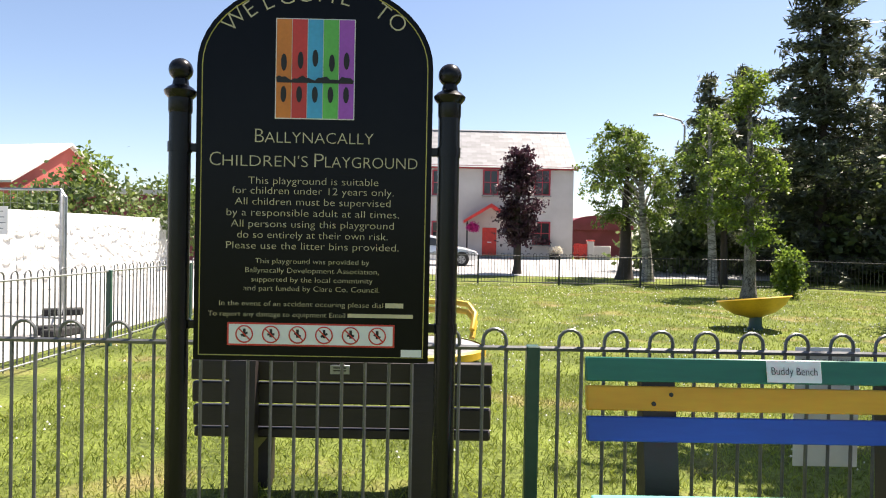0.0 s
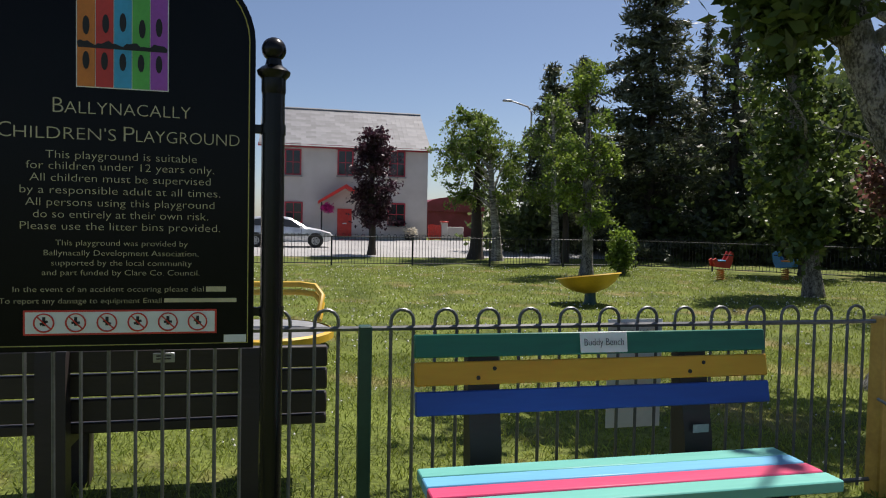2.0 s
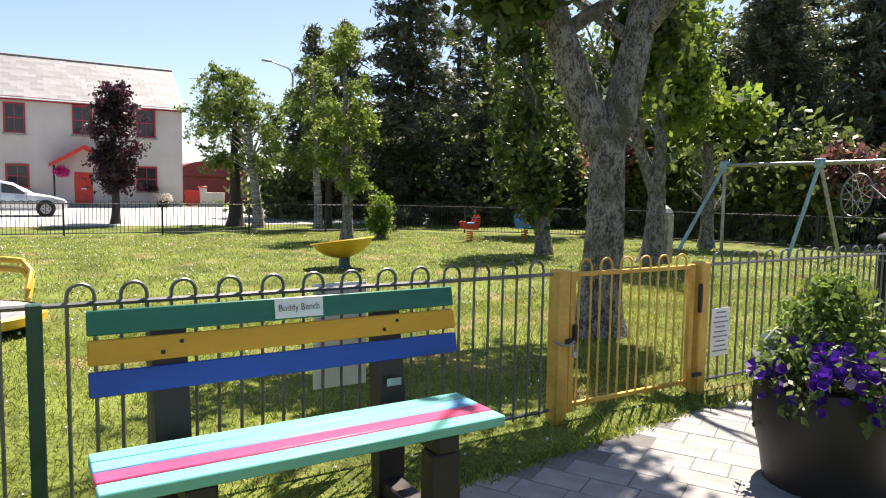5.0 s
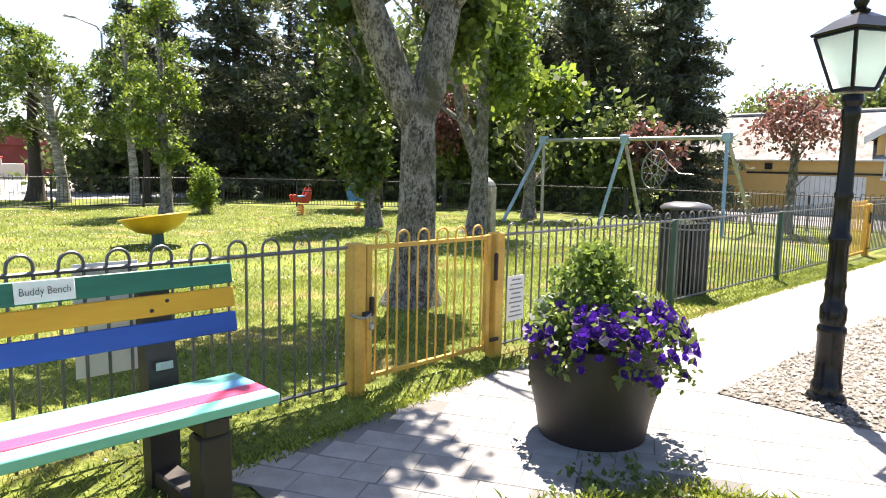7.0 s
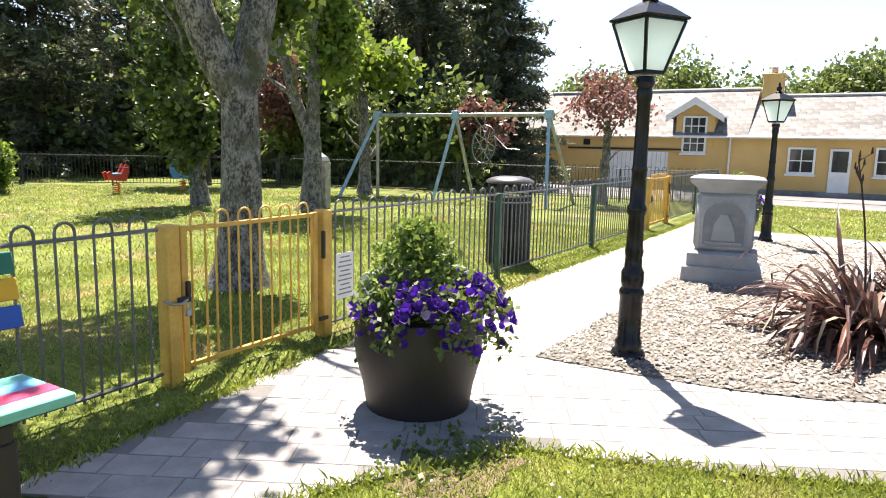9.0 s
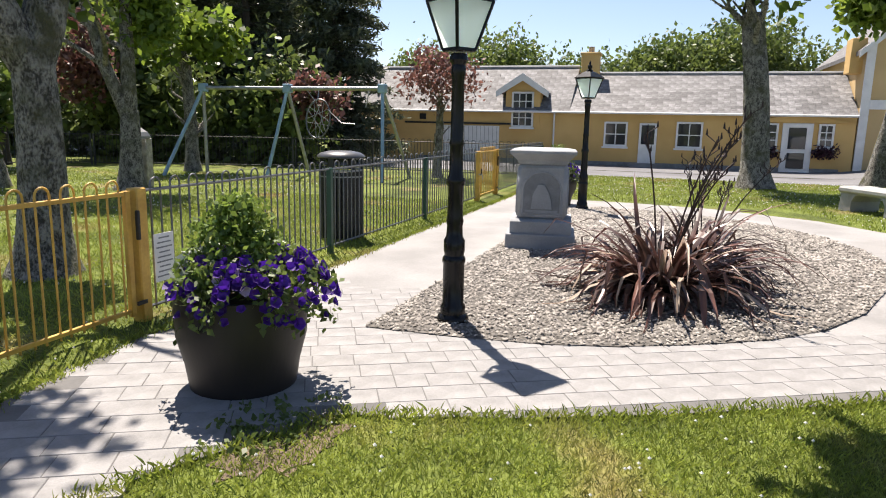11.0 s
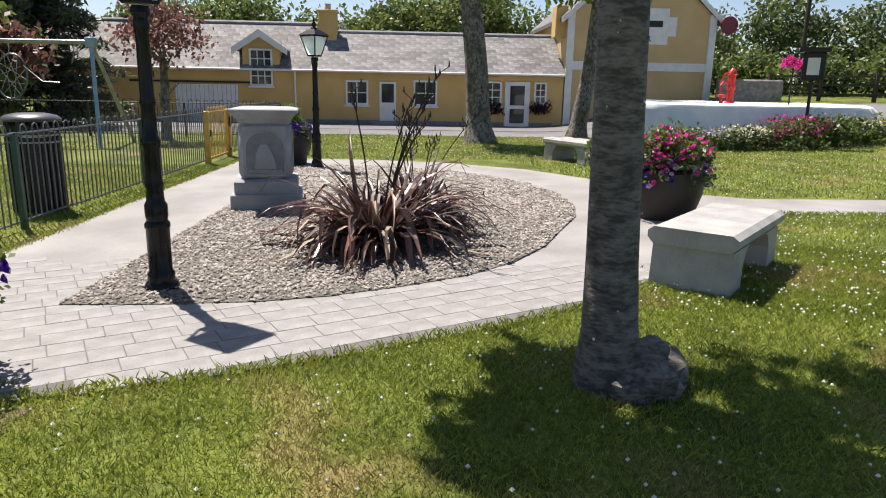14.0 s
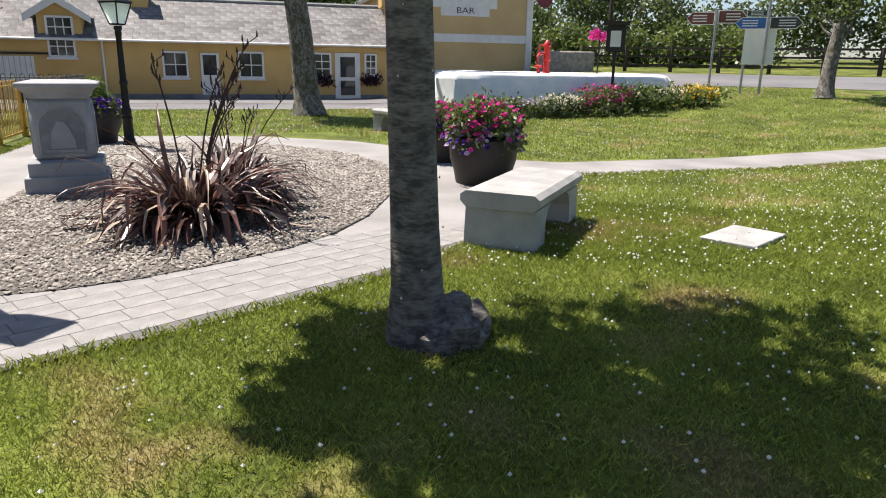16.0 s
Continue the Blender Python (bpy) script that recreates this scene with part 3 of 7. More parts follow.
# ---- welcome sign ----
def welcome_sign():
    s = thing("welcome_sign", "black arched welcome board with gold lettering between two posts", "sign", pose(-0.515, 2.80, 0))
    W, z0, z1, zt = 0.485, 0.985, 2.20, 2.56
    arch = lambda k, lo: [(-W + k, lo), (W - k, lo)] + [((W - k) * math.cos(a), z1 + (zt - k - z1) * math.sin(a)) for a in steps(0, math.pi, 24)]
    board = part("board", Geo().prism(arch(0, z0), -0.012, 0.012, "xz"), M["board"], s, "glossy black panel", smooth=False)
    rim = arch(0.022, z0 + 0.022)
    part("border_line", Geo().tube([(x, -0.0125, z) for x, z in rim + rim[:1]], 0.0028, 4), M["gilt"], board)
    for sx in (-1, 1):
        p = part("post", Geo().lathe([(0.045, 0), (0.045, 2.07)], 20, (sx * 0.555, 0, 0), flute=0.05), M["blackgloss"], s)
        part("collar", Geo().lathe([(0.045, 2.0), (0.048, 2.01), (0.048, 2.06), (0.062, 2.075), (0.066, 2.09), (0.05, 2.105), (0.034, 2.115), (0.028, 2.145)], 20, (sx * 0.555, 0, 0)), M["blackgloss"], p)
        part("finial", Geo().lathe([(0.048 * math.cos(a) + 0.0005, 2.178 + 0.048 * math.sin(a)) for a in steps(-1.45, 1.57, 12)], 20, (sx * 0.555, 0, 0)), M["blackgloss"], p)
        for z in (1.13, 1.86):
            part("bracket", Geo().box((sx * 0.505, 0.0, z), (0.07, 0.02, 0.035), bev=0.004).lathe([(0.049, z - 0.02), (0.049, z + 0.02)], 16, (sx * 0.555, 0, 0)).tube([(sx * 0.52, -0.02, z), (sx * 0.52, 0.02, z)], 0.008, 6), M["blackgloss"], p)
    up = lambda x, z: pose(x, -0.0135, z, 90, 0, 0)
    lines = [("This playground is suitable", 0.043, 1.715, 0.535), ("for children under 12 years only.", 0.043, 1.674, 0.665),
             ("All children must be supervised", 0.043, 1.629, 0.64), ("by a responsible adult at all times.", 0.043, 1.583, 0.71), ("All persons using this playground", 0.043, 1.537, 0.67), ("do so entirely at their own risk.", 0.043, 1.492, 0.62),
             ("Please use the litter bins provided.", 0.043, 1.447, 0.71), ("This playground was provided by", 0.031, 1.388, 0.47), ("Ballynacally Development Association,", 0.031, 1.350, 0.55), ("supported by the local community", 0.031, 1.312, 0.50),
             ("and part funded by Clare Co. Council.", 0.031, 1.275, 0.56), ("In the event of an accident occuring please dial", 0.030, 1.212, 0.675), ("To report any damage to equipment Email", 0.030, 1.168, 0.565)]
    for words, size, z, wide in lines:
        x = {1.212: -0.042, 1.168: -0.142}.get(z, 0.0)
        text("lettering", words, size, M["gold"], board, up(x, z), wide)
    # headings in capitals, their initials larger
    for words, z, spans in ((("B", "allynacally"), 1.885, ((-0.245, 0.036), (-0.203, 0.447))), (("C", "hildren's"), 1.787, ((-0.428, 0.045), (-0.376, 0.350))), (("P", "layground"), 1.787, ((0.0, 0.038), (0.046, 0.380)))):
        for k, (w, (x, wide)) in enumerate(zip(words, spans)):
            text("lettering", w.upper(), 0.066 if k else 0.084, M["gold"], board, up(x + wide / 2, z), wide)
    part("lettering", Geo().box((0.342, -0.0135, 1.222), (0.075, 0.001, 0.02)), M["gold"], board)
    part("lettering", Geo().box((0.285, -0.0135, 1.178), (0.27, 0.001, 0.016)), M["gold"], board)
    for i, ch in enumerate("WELCOME TO"):
        if ch != " ":
            a = radians(137 - i * 94 / 9)
            text("lettering", ch, 0.098, M["gold"], board, pose(0.425 * math.cos(a), -0.0135, 2.15 + 0.315 * math.sin(a), 90, 90 - math.degrees(a), 0), 0)
    pic = part("picture_panel", Geo().box((0, -0.0135, 2.19), (0.326, 0.002, 0.412)), M["white"], board, "square picture of five bright stripes", smooth=False)
    for i, sm in enumerate(STRIPES):
        x = -0.1284 + i * 0.0642
        part("stripe", Geo().box((x, -0.0155, 2.19), (0.0612, 0.002, 0.404)), sm, pic, smooth=False)
        part("dark_shape", Geo().prism([(x + 0.012 * math.cos(a) + 0.004 * (i % 2), 2.215 + 0.032 * (i % 3) * 0.3 + 0.036 * math.sin(a)) for a in steps(0, 5.8, 10)], -0.018, -0.0165, "xz"), M["black"], pic, smooth=False)
        part("dark_shape", Geo().prism([(x + 0.012 * math.cos(a), 2.085 + 0.034 * math.sin(a)) for a in steps(0, 5.8, 10)], -0.018, -0.0165, "xz"), M["black"], pic, smooth=False)
    part("dark_shape", Geo().prism([(-0.16 + 0.32 * u, 2.152 + 0.007 * math.sin(u * 23) + 0.004 * math.sin(u * 61)) for u in steps(0, 1, 26)] + [(0.155, 2.132), (-0.155, 2.132)], -0.018, -0.0165, "xz"), M["black"], pic, smooth=False)
    rr = part("rule_strip", Geo().box((0, -0.0135, 1.095), (0.69, 0.002, 0.095)), M["red"], board, "white strip of six red prohibition signs", smooth=False)
    part("strip_face", Geo().box((0, -0.0150, 1.095), (0.676, 0.002, 0.081)), M["white"], rr, smooth=False)
    for i in range(6):
        x = -0.274 + i * 0.1096
        ring = [(x + 0.034 * math.cos(a), -0.0165, 1.095 + 0.034 * math.sin(a)) for a in steps(0, 6.2832, 20)]
        part("ban_ring", Geo().tube(ring, 0.0034, 4, False).tube([(x - 0.023, -0.0166, 1.118), (x + 0.023, -0.0166, 1.072)], 0.003, 4), M["red"], rr)
        part("ban_mark", Geo().box((x, -0.0162, 1.095), (0.03, 0.001, 0.009), m=pose(x, -0.0162, 1.095, 0, 25 * (i % 3 - 1), 0)).box((x, -0.0162, 1.1), (0.011, 0.001, 0.034)), M["black"], rr, smooth=False)
    part("maker_plate", Geo().box((0.415, -0.0135, 1.025), (0.085, 0.002, 0.03)), M["white"], board, smooth=False)
    return s


welcome_sign()


# ---- benches ----
def dark_bench():
    b = thing("slatted_bench", "dark brown recycled plastic slatted bench seen from behind", "bench", pose(-0.50, 3.62, 0))
    for z, lean in ((0.778, 0.0), (0.652, 0.018), (0.522, 0.036)):
        part("back_slat", Geo().box((0, lean + 0.03, z), (1.62, 0.05, 0.112), bev=0.008), M["darkplastic"], b)
    for k in range(3):
        part("seat_slat", Geo().box((0, 0.13 + k * 0.145, 0.425), (1.62, 0.135, 0.055), bev=0.008), M["darkplastic"], b)
    for x in (-0.515, 0.44):
        part("upright", Geo().prism([(-0.065, 0.0), (0.03, 0.0), (0.01, 0.80), (-0.005, 0.835), (-0.055, 0.84), (-0.065, 0.80)], x - 0.068, x + 0.068, "yz"), M["darkplastic"], b)
        part("seat_support", Geo().box((x, 0.28, 0.36), (0.09, 0.46, 0.085), bev=0.008), M["darkplastic"], b)
        part("leg", Geo().box((x, 0.44, 0.16), (0.1, 0.1, 0.32), bev=0.008), M["darkplastic"], b)
    pl = part("plaque", Geo().box((-0.01, 0.001, 0.79), (0.105, 0.006, 0.05), bev=0.002), M["galv"], b, "small metal plaque")
    part("engraving", Geo().box((-0.01, -0.004, 0.80), (0.07, 0.003, 0.006)).box((-0.01, -0.004, 0.785), (0.07, 0.003, 0.006)), M["black"], pl)
    return b


dark_bench()


def buddy_bench():
    b = thing("buddy_bench", "bench with painted green, yellow and blue back slats and striped seat", "bench", pose(1.490, -0.005, 0.097) @ Matrix.Scale(0.935, 4))
    for (z, y), mt in zip(((0.932, 3.03), (0.808, 3.005), (0.677, 2.98)), ("b_green", "b_yellow", "b_blue")):
        part("back_slat", Geo().box((0, 0, 0), (1.83, 0.042, 0.108), bev=0.006, m=pose(0.0, y, z, -11, 0, 0)), M[mt], b, mt[2:] + " painted slat")
    for y, mt in ((2.735, "b_teal"), (2.63, "b_sky"), (2.52, "b_pink"), (2.405, "b_teal")):
        part("seat_slat", Geo().box((-0.065, y, 0.43), (1.745, 0.103, 0.05), bev=0.006), M[mt], b, mt[2:] + " painted seat slat")
    for x in (-0.59, 0.50):
        part("upright", Geo().prism([(2.93, -0.104), (3.02, -0.104), (3.085, 0.95), (3.03, 0.95), (2.93, 0.45)], x - 0.075, x + 0.075, "yz"), M["darkplastic"], b)
        part("seat_support", Geo().box((x, 2.68, 0.36), (0.12, 0.62, 0.085), bev=0.01), M["darkplastic"], b)
        part("leg", Geo().box((x, 2.44, 0.108), (0.15, 0.13, 0.424), bev=0.012), M["darkplastic"], b)
        part("foot_beam", Geo().box((x, 2.7, -0.055), (0.12, 0.5, 0.09), bev=0.01), M["darkplastic"], b)
        for dx, z, y in ((-0.03, 0.79, 2.975), (0.05, 0.83, 2.985)):
            part("bolt", Geo().tube([(x + dx, y, z), (x + dx, y + 0.02, z)], 0.01, 8), M["black"], b)
    plate = part("name_plate", Geo().box((0, 0, 0), (0.245, 0.006, 0.098), bev=0.002, m=pose(0.012, 3.0, 0.94, -11, 0, 0)), M["white"], b, "white plate with black lettering")
    text("lettering", "Buddy Bench", 0.05, M["black"], plate, pose(0.012, 2.9915, 0.926, 79, 0, 0), 0.205)
    part("maker_plate", Geo().box((0.5, 2.918, 0.52), (0.085, 0.004, 0.04)), M["galv"], b, "small metal plate")
    return b


buddy_bench()


def notice(x0, x1, z0, z1, y, label, rows=6):
    n = thing("notice", label, "notice", pose((x0 + x1) / 2, y, 0))
    w = x1 - x0
    s = part("sheet", Geo().box((0, 0, (z0 + z1) / 2), (w, 0.004, z1 - z0), bev=0.001), M["white"], n)
    for k in range(rows):
        z = z1 - (z1 - z0) * (k + 0.9) / (rows + 1)
        part("print_line", Geo().box((0, -0.0035, z), (w * (0.55 + 0.13 * (k % 3)), 0.001, (z1 - z0) * 0.03)), M["stonedark"], s)
    return n


notice(4.95, 5.17, 0.27, 0.65, FY - 0.03, "white paper notice tied to the fence bars", 9)
warn = notice(1.72, 2.03, 0.45, 1.02, FY + 0.03, "white safety notice behind the painted bench", 3)
text("lettering", "DON'T SMOKE", 0.05, M["black"], warn, pose(0, -0.004, 0.93, 90, 0, 0), 0.25)


# ---- planters, bin, lamps, monument ----
def flowers(name, centres, size, material, parent, label):
    """Open five-sided trumpets facing outward."""
    g = Geo()
    for c, n in centres:
        n = Vector(n).normalized()
        s, r = n.orthogonal().normalized(), size * random.uniform(0.75, 1.2)
        u = n.cross(s)
        rim = [Vector(c) + n * 0.012 + r * (1 if k % 2 else 0.86) * (math.cos(6.2832 * k / 10) * s + math.sin(6.2832 * k / 10) * u) for k in range(10)]
        g.add([Vector(c) - n * r * 0.5, *rim], [(0, k + 1, (k + 1) % 10 + 1) for k in range(10)])
    return part(name, g, material, parent, label, smooth=False)


def planter(x, y, label, r=0.305, R=0.37, H=0.56, shrub=True, blooms=(("petunia", 260), ("lilac", 10)), turn=0.0, seed=1, tall=0.0, skew=(0.0, 0.0)):
    random.seed(seed)
    p = thing("planter", label, "planter", pose(x, y, lie(x, y) + 0.008, 0, 0, turn))
    tub = part("tub", Geo().lathe([(r, 0), (r * 1.07, H * 0.25), (R * 1.0, H * 0.55), (R * 1.02, H * 0.8), (R, H), (R - 0.03, H), (R - 0.04, H - 0.05)], 28), M["barrel"], p, "dark half-barrel tub")
    part("soil", Geo().lathe([(R - 0.035, H - 0.06), (R * 0.5, H - 0.03), (0.01, H - 0.02)], 20), M["soil"], p)

    def ring():
        a, q = random.uniform(0, 6.283), random.random()
        rad = R * (0.5 + 0.72 * q)
        return (rad * math.cos(a) + skew[0], rad * math.sin(a) + skew[1], H + 0.13 - 0.30 * max(0, q - 0.45) - (0.12 if random.random() < 0.3 and q > 0.7 else 0) + random.uniform(-0.03, 0.05))
    part("foliage", leaves("foliage", clumps(170, 12, (0.035, 0.035, 0.03), ring), 0.032, M["leaf_mid"]), None, p)
    for mt, n in blooms:
        cs = []
        for _ in range(n):
            c = Vector(ring())
            cs.append((c * 1.04 + Vector((0, 0, 0.01)), Vector((c.x, c.y, 0.22 + random.uniform(-0.1, 0.3))) + Vector((random.uniform(-.2, .2), random.uniform(-.2, .2), 0))))
        flowers("blossom", cs, 0.034, M[mt], p, mt + " blossoms")
    if tall:
        def sprig():
            a, q = random.uniform(0, 6.283), math.sqrt(random.random())
            return (R * 1.1 * q * math.cos(a), R * 1.1 * q * math.sin(a), H + 0.05 + tall * (1 - 0.55 * q * q) * random.uniform(0.3, 1))
        part("tall_foliage", leaves("tall_foliage", clumps(260, 13, (0.05, 0.05, 0.05), sprig), 0.035, M["leaf_mid"], long=2.2), None, p)
        flowers("blossom", [(Vector(sprig()) * 1.05, (random.uniform(-.6, .6), random.uniform(-.6, .6), 0.9)) for _ in range(150)], 0.042, M["pink"], p, "pink open blossoms")
    if shrub:
        def bush():
            a, z = random.uniform(0, 6.283), random.random()
            rad = 0.36 * math.sqrt(random.random()) * (1.1 - z * 0.85)
            return (rad * math.cos(a) - 0.02, rad * math.sin(a), H + 0.05 + z * 0.46)
        part("shrub", leaves("shrub", clumps(260, 13, (0.035, 0.035, 0.045), bush), 0.026, M["leaf_box"]), None, p, "small bright green shrub")
        part("silver_leaves", leaves("silver_leaves", clumps(14, 14, 0.04, lambda: (-0.12 + random.uniform(-.1, .1), 0.17 + random.uniform(-.08, .08), H + 0.09 + random.uniform(-.04, .08))), 0.05, M["silver"], long=2.6), None, p)
    return p


planter(4.02, 1.72, "dark tub of violet petunias round a green shrub", seed=2, skew=(-0.01, -0.10))
planter(11.0, -4.15, "dark barrel planter of lilac and purple flowers beside the concrete bench", r=0.33, R=0.4, H=0.55, shrub=False, blooms=(("lilac", 90), ("petunia", 120), ("pink", 40)), seed=5, tall=0.3)
planter(8.92, -4.13, "dark barrel planter of pink and lilac flowers", r=0.36, R=0.44, H=0.58, shrub=False, blooms=(("pink", 80), ("lilac", 120), ("petunia", 90)), seed=3, tall=0.46)
planter(14.3, 1.45, "dark tub of purple flowers beside the lamp post", r=0.3, R=0.4, H=0.6, seed=4)


def litter_bin():
    b = thing("litter_bin", "round black slatted litter bin with a domed lid", "bin", pose(8.95, 3.53, 0))
    part("liner", Geo().lathe([(0.25, 0.02), (0.25, 0.86)], 24), M["black"], b)
    slat = Geo().box((0, 0, 0.45), (0.055, 0.02, 0.88), bev=0.006).mesh("slat", M["black"])
    for k in range(26):
        a = 360 * k / 26
        part("slat", slat, None, b, m=pose(0, 0, 0, 0, 0, a) @ pose(0, -0.285, 0))
    for z in (0.82, 0.9):
        part("band", Geo().lathe([(0.288, z), (0.298, z + 0.004), (0.298, z + 0.02), (0.288, z + 0.024)], 28, caps=False), M["galv"], b, "bright steel band")
    for k in range(6):
        a = 1.047 * k
        part("pillar", Geo().box((0.27 * math.cos(a), 0.27 * math.sin(a), 1.0), (0.05, 0.03, 0.18), math.degrees(a) + 90), M["blackbar"], b)
    part("lid", Geo().lathe([(0.31, 1.07), (0.32, 1.085), (0.315, 1.10), (0.27, 1.135), (0.16, 1.16), (0.01, 1.165)], 28), M["binlid"], b, "dark domed lid")
    return b


litter_bin()


def street_lamp(x, y, s=1.0):
    l = thing("lamp_post", "black cast-iron lamp post with a glazed four-sided lantern", "street lamp", pose(x, y, lie(x, y) + 0.015), "lantern posts")
    part("base", Geo().lathe([(0.125, 0), (0.13, 0.02), (0.118, 0.045), (0.10, 0.06), (0.10, 0.12), (0.085, 0.14), (0.085, 0.46), (0.092, 0.47), (0.092, 0.5), (0.07, 0.53)], 12), M["blackgloss"], l)
    part("shaft", Geo().lathe([(0.07, 0.5), (0.082, 0.56), (0.082, 0.64), (0.065, 0.67), (0.06, 0.75), (0.068, 0.79), (0.06, 0.83), (0.058, 1.05), (0.07, 1.08), (0.07, 1.11), (0.055, 1.14), (0.05, 1.35), (0.058, 1.38), (0.05, 1.41), (0.046, 1.85), (0.055, 1.88), (0.055, 1.93), (0.05, 1.95), (0.07, 1.985), (0.06, 2.03)], 14), M["blackgloss"], l)
    top = part("lantern", Geo().box((0, 0, 2.055), (0.18, 0.18, 0.025), 56, 0.005), M["blackgloss"], l, "tapered black lantern frame")
    a, b, z0, z1 = 0.085, 0.172, 2.06, 2.40
    cs = [(-1, -1), (1, -1), (1, 1), (-1, 1)]
    R45 = Matrix.Rotation(radians(56), 3, "Z")
    for i in range(4):
        p, q = cs[i], cs[(i + 1) % 4]
        A, B, C, D = (R45 @ Vector(v) for v in ((p[0] * a, p[1] * a, z0), (q[0] * a, q[1] * a, z0), (q[0] * b, q[1] * b, z1), (p[0] * b, p[1] * b, z1)))
        part("pane", Geo().add([A, B, C, D], [(0, 1, 2, 3)]), M["paleglass"], top, "milky glass pane").visible_shadow = False
        part("frame_bar", Geo().tube([A, D], 0.015, 4).tube([D, C], 0.014, 4).tube([A, B], 0.012, 4), M["blackgloss"], top)
    sq = lambda r, z: [R45 @ Vector((c[0] * r, c[1] * r, z)) for c in cs]
    g = Geo()
    prof = [(0.19, 2.405), (0.195, 2.42), (0.10, 2.50), (0.045, 2.535)]
    g.add([v for r, z in prof for v in sq(r, z)], [(4 * i + k, 4 * i + (k + 1) % 4, 4 * i + 4 + (k + 1) % 4, 4 * i + 4 + k) for i in range(3) for k in range(4)] + [(3, 2, 1, 0), (12, 13, 14, 15)])
    part("roof", g, M["blackgloss"], top, smooth=False)
    part("finial", Geo().lathe([(0.05, 2.53), (0.06, 2.55), (0.03, 2.57), (0.045, 2.60), (0.04, 2.63), (0.018, 2.65), (0.022, 2.67), (0.004, 2.72)], 12), M["blackgloss"], top)
    return l


street_lamp(5.68, 0.94)
street_lamp(13.66, 0.85)


def monument():
    m = thing("stone_monument", "carved grey limestone pedestal with moulded cap and arched panel", "monument", pose(9.42, 0.90, 0.02, 0, 0, 8))
    part("plinth", Geo().box((0, 0, 0.09), (0.86, 0.86, 0.2), bev=0.012), M["stone"], m)
    part("step", Geo().prism([(-0.38, 0.19), (0.38, 0.19), (0.38, 0.34), (0.33, 0.37), (-0.33, 0.37), (-0.38, 0.34)], -0.38, 0.38, "xz"), M["stone"], m)
    die = part("die", Geo().box((0, 0, 0.71), (0.62, 0.62, 0.70), bev=0.05), M["stone"], m)
    for k in range(4):
        R = pose(0, 0, 0, 0, 0, 90 * k)
        arch = [(-0.235, 0.44), (0.235, 0.44), (0.235, 0.74)] + [(0.235 * math.cos(a), 0.74 + 0.22 * math.sin(a)) for a in steps(0.35, 2.8, 8)] + [(-0.235, 0.74)]
        g = Geo().tube([(x, -0.312, z) for x, z in arch + arch[:1]], 0.014, 5)
        part("panel_moulding", g, M["stone"], die, m=R)
        part("carved_panel", Geo().prism([(x * 0.95, 0.455 + (z - 0.44) * 0.95) for x, z in arch], -0.316, -0.30, "xz"), M["stonedark"], die, m=R)
        part("relief", Geo().prism([(-0.13, 0.50), (0.13, 0.50), (0.12, 0.60), (0.075, 0.72), (0.03, 0.80), (-0.05, 0.80), (-0.11, 0.68)], -0.332, -0.31, "xz").box((0.0, -0.32, 0.47), (0.4, 0.012, 0.03)), M["stone"], die, m=R)
    part("cap", Geo().lathe([(0.40, 1.045), (0.43, 1.06), (0.45, 1.10), (0.52, 1.15), (0.575, 1.185), (0.575, 1.215), (0.56, 1.225), (0.42, 1.245), (0.02, 1.255)], 4).mesh("cap", M["stone"]), None, m, m=pose(0, 0, 0, 0, 0, 45), smooth=False)
    return m


monument()


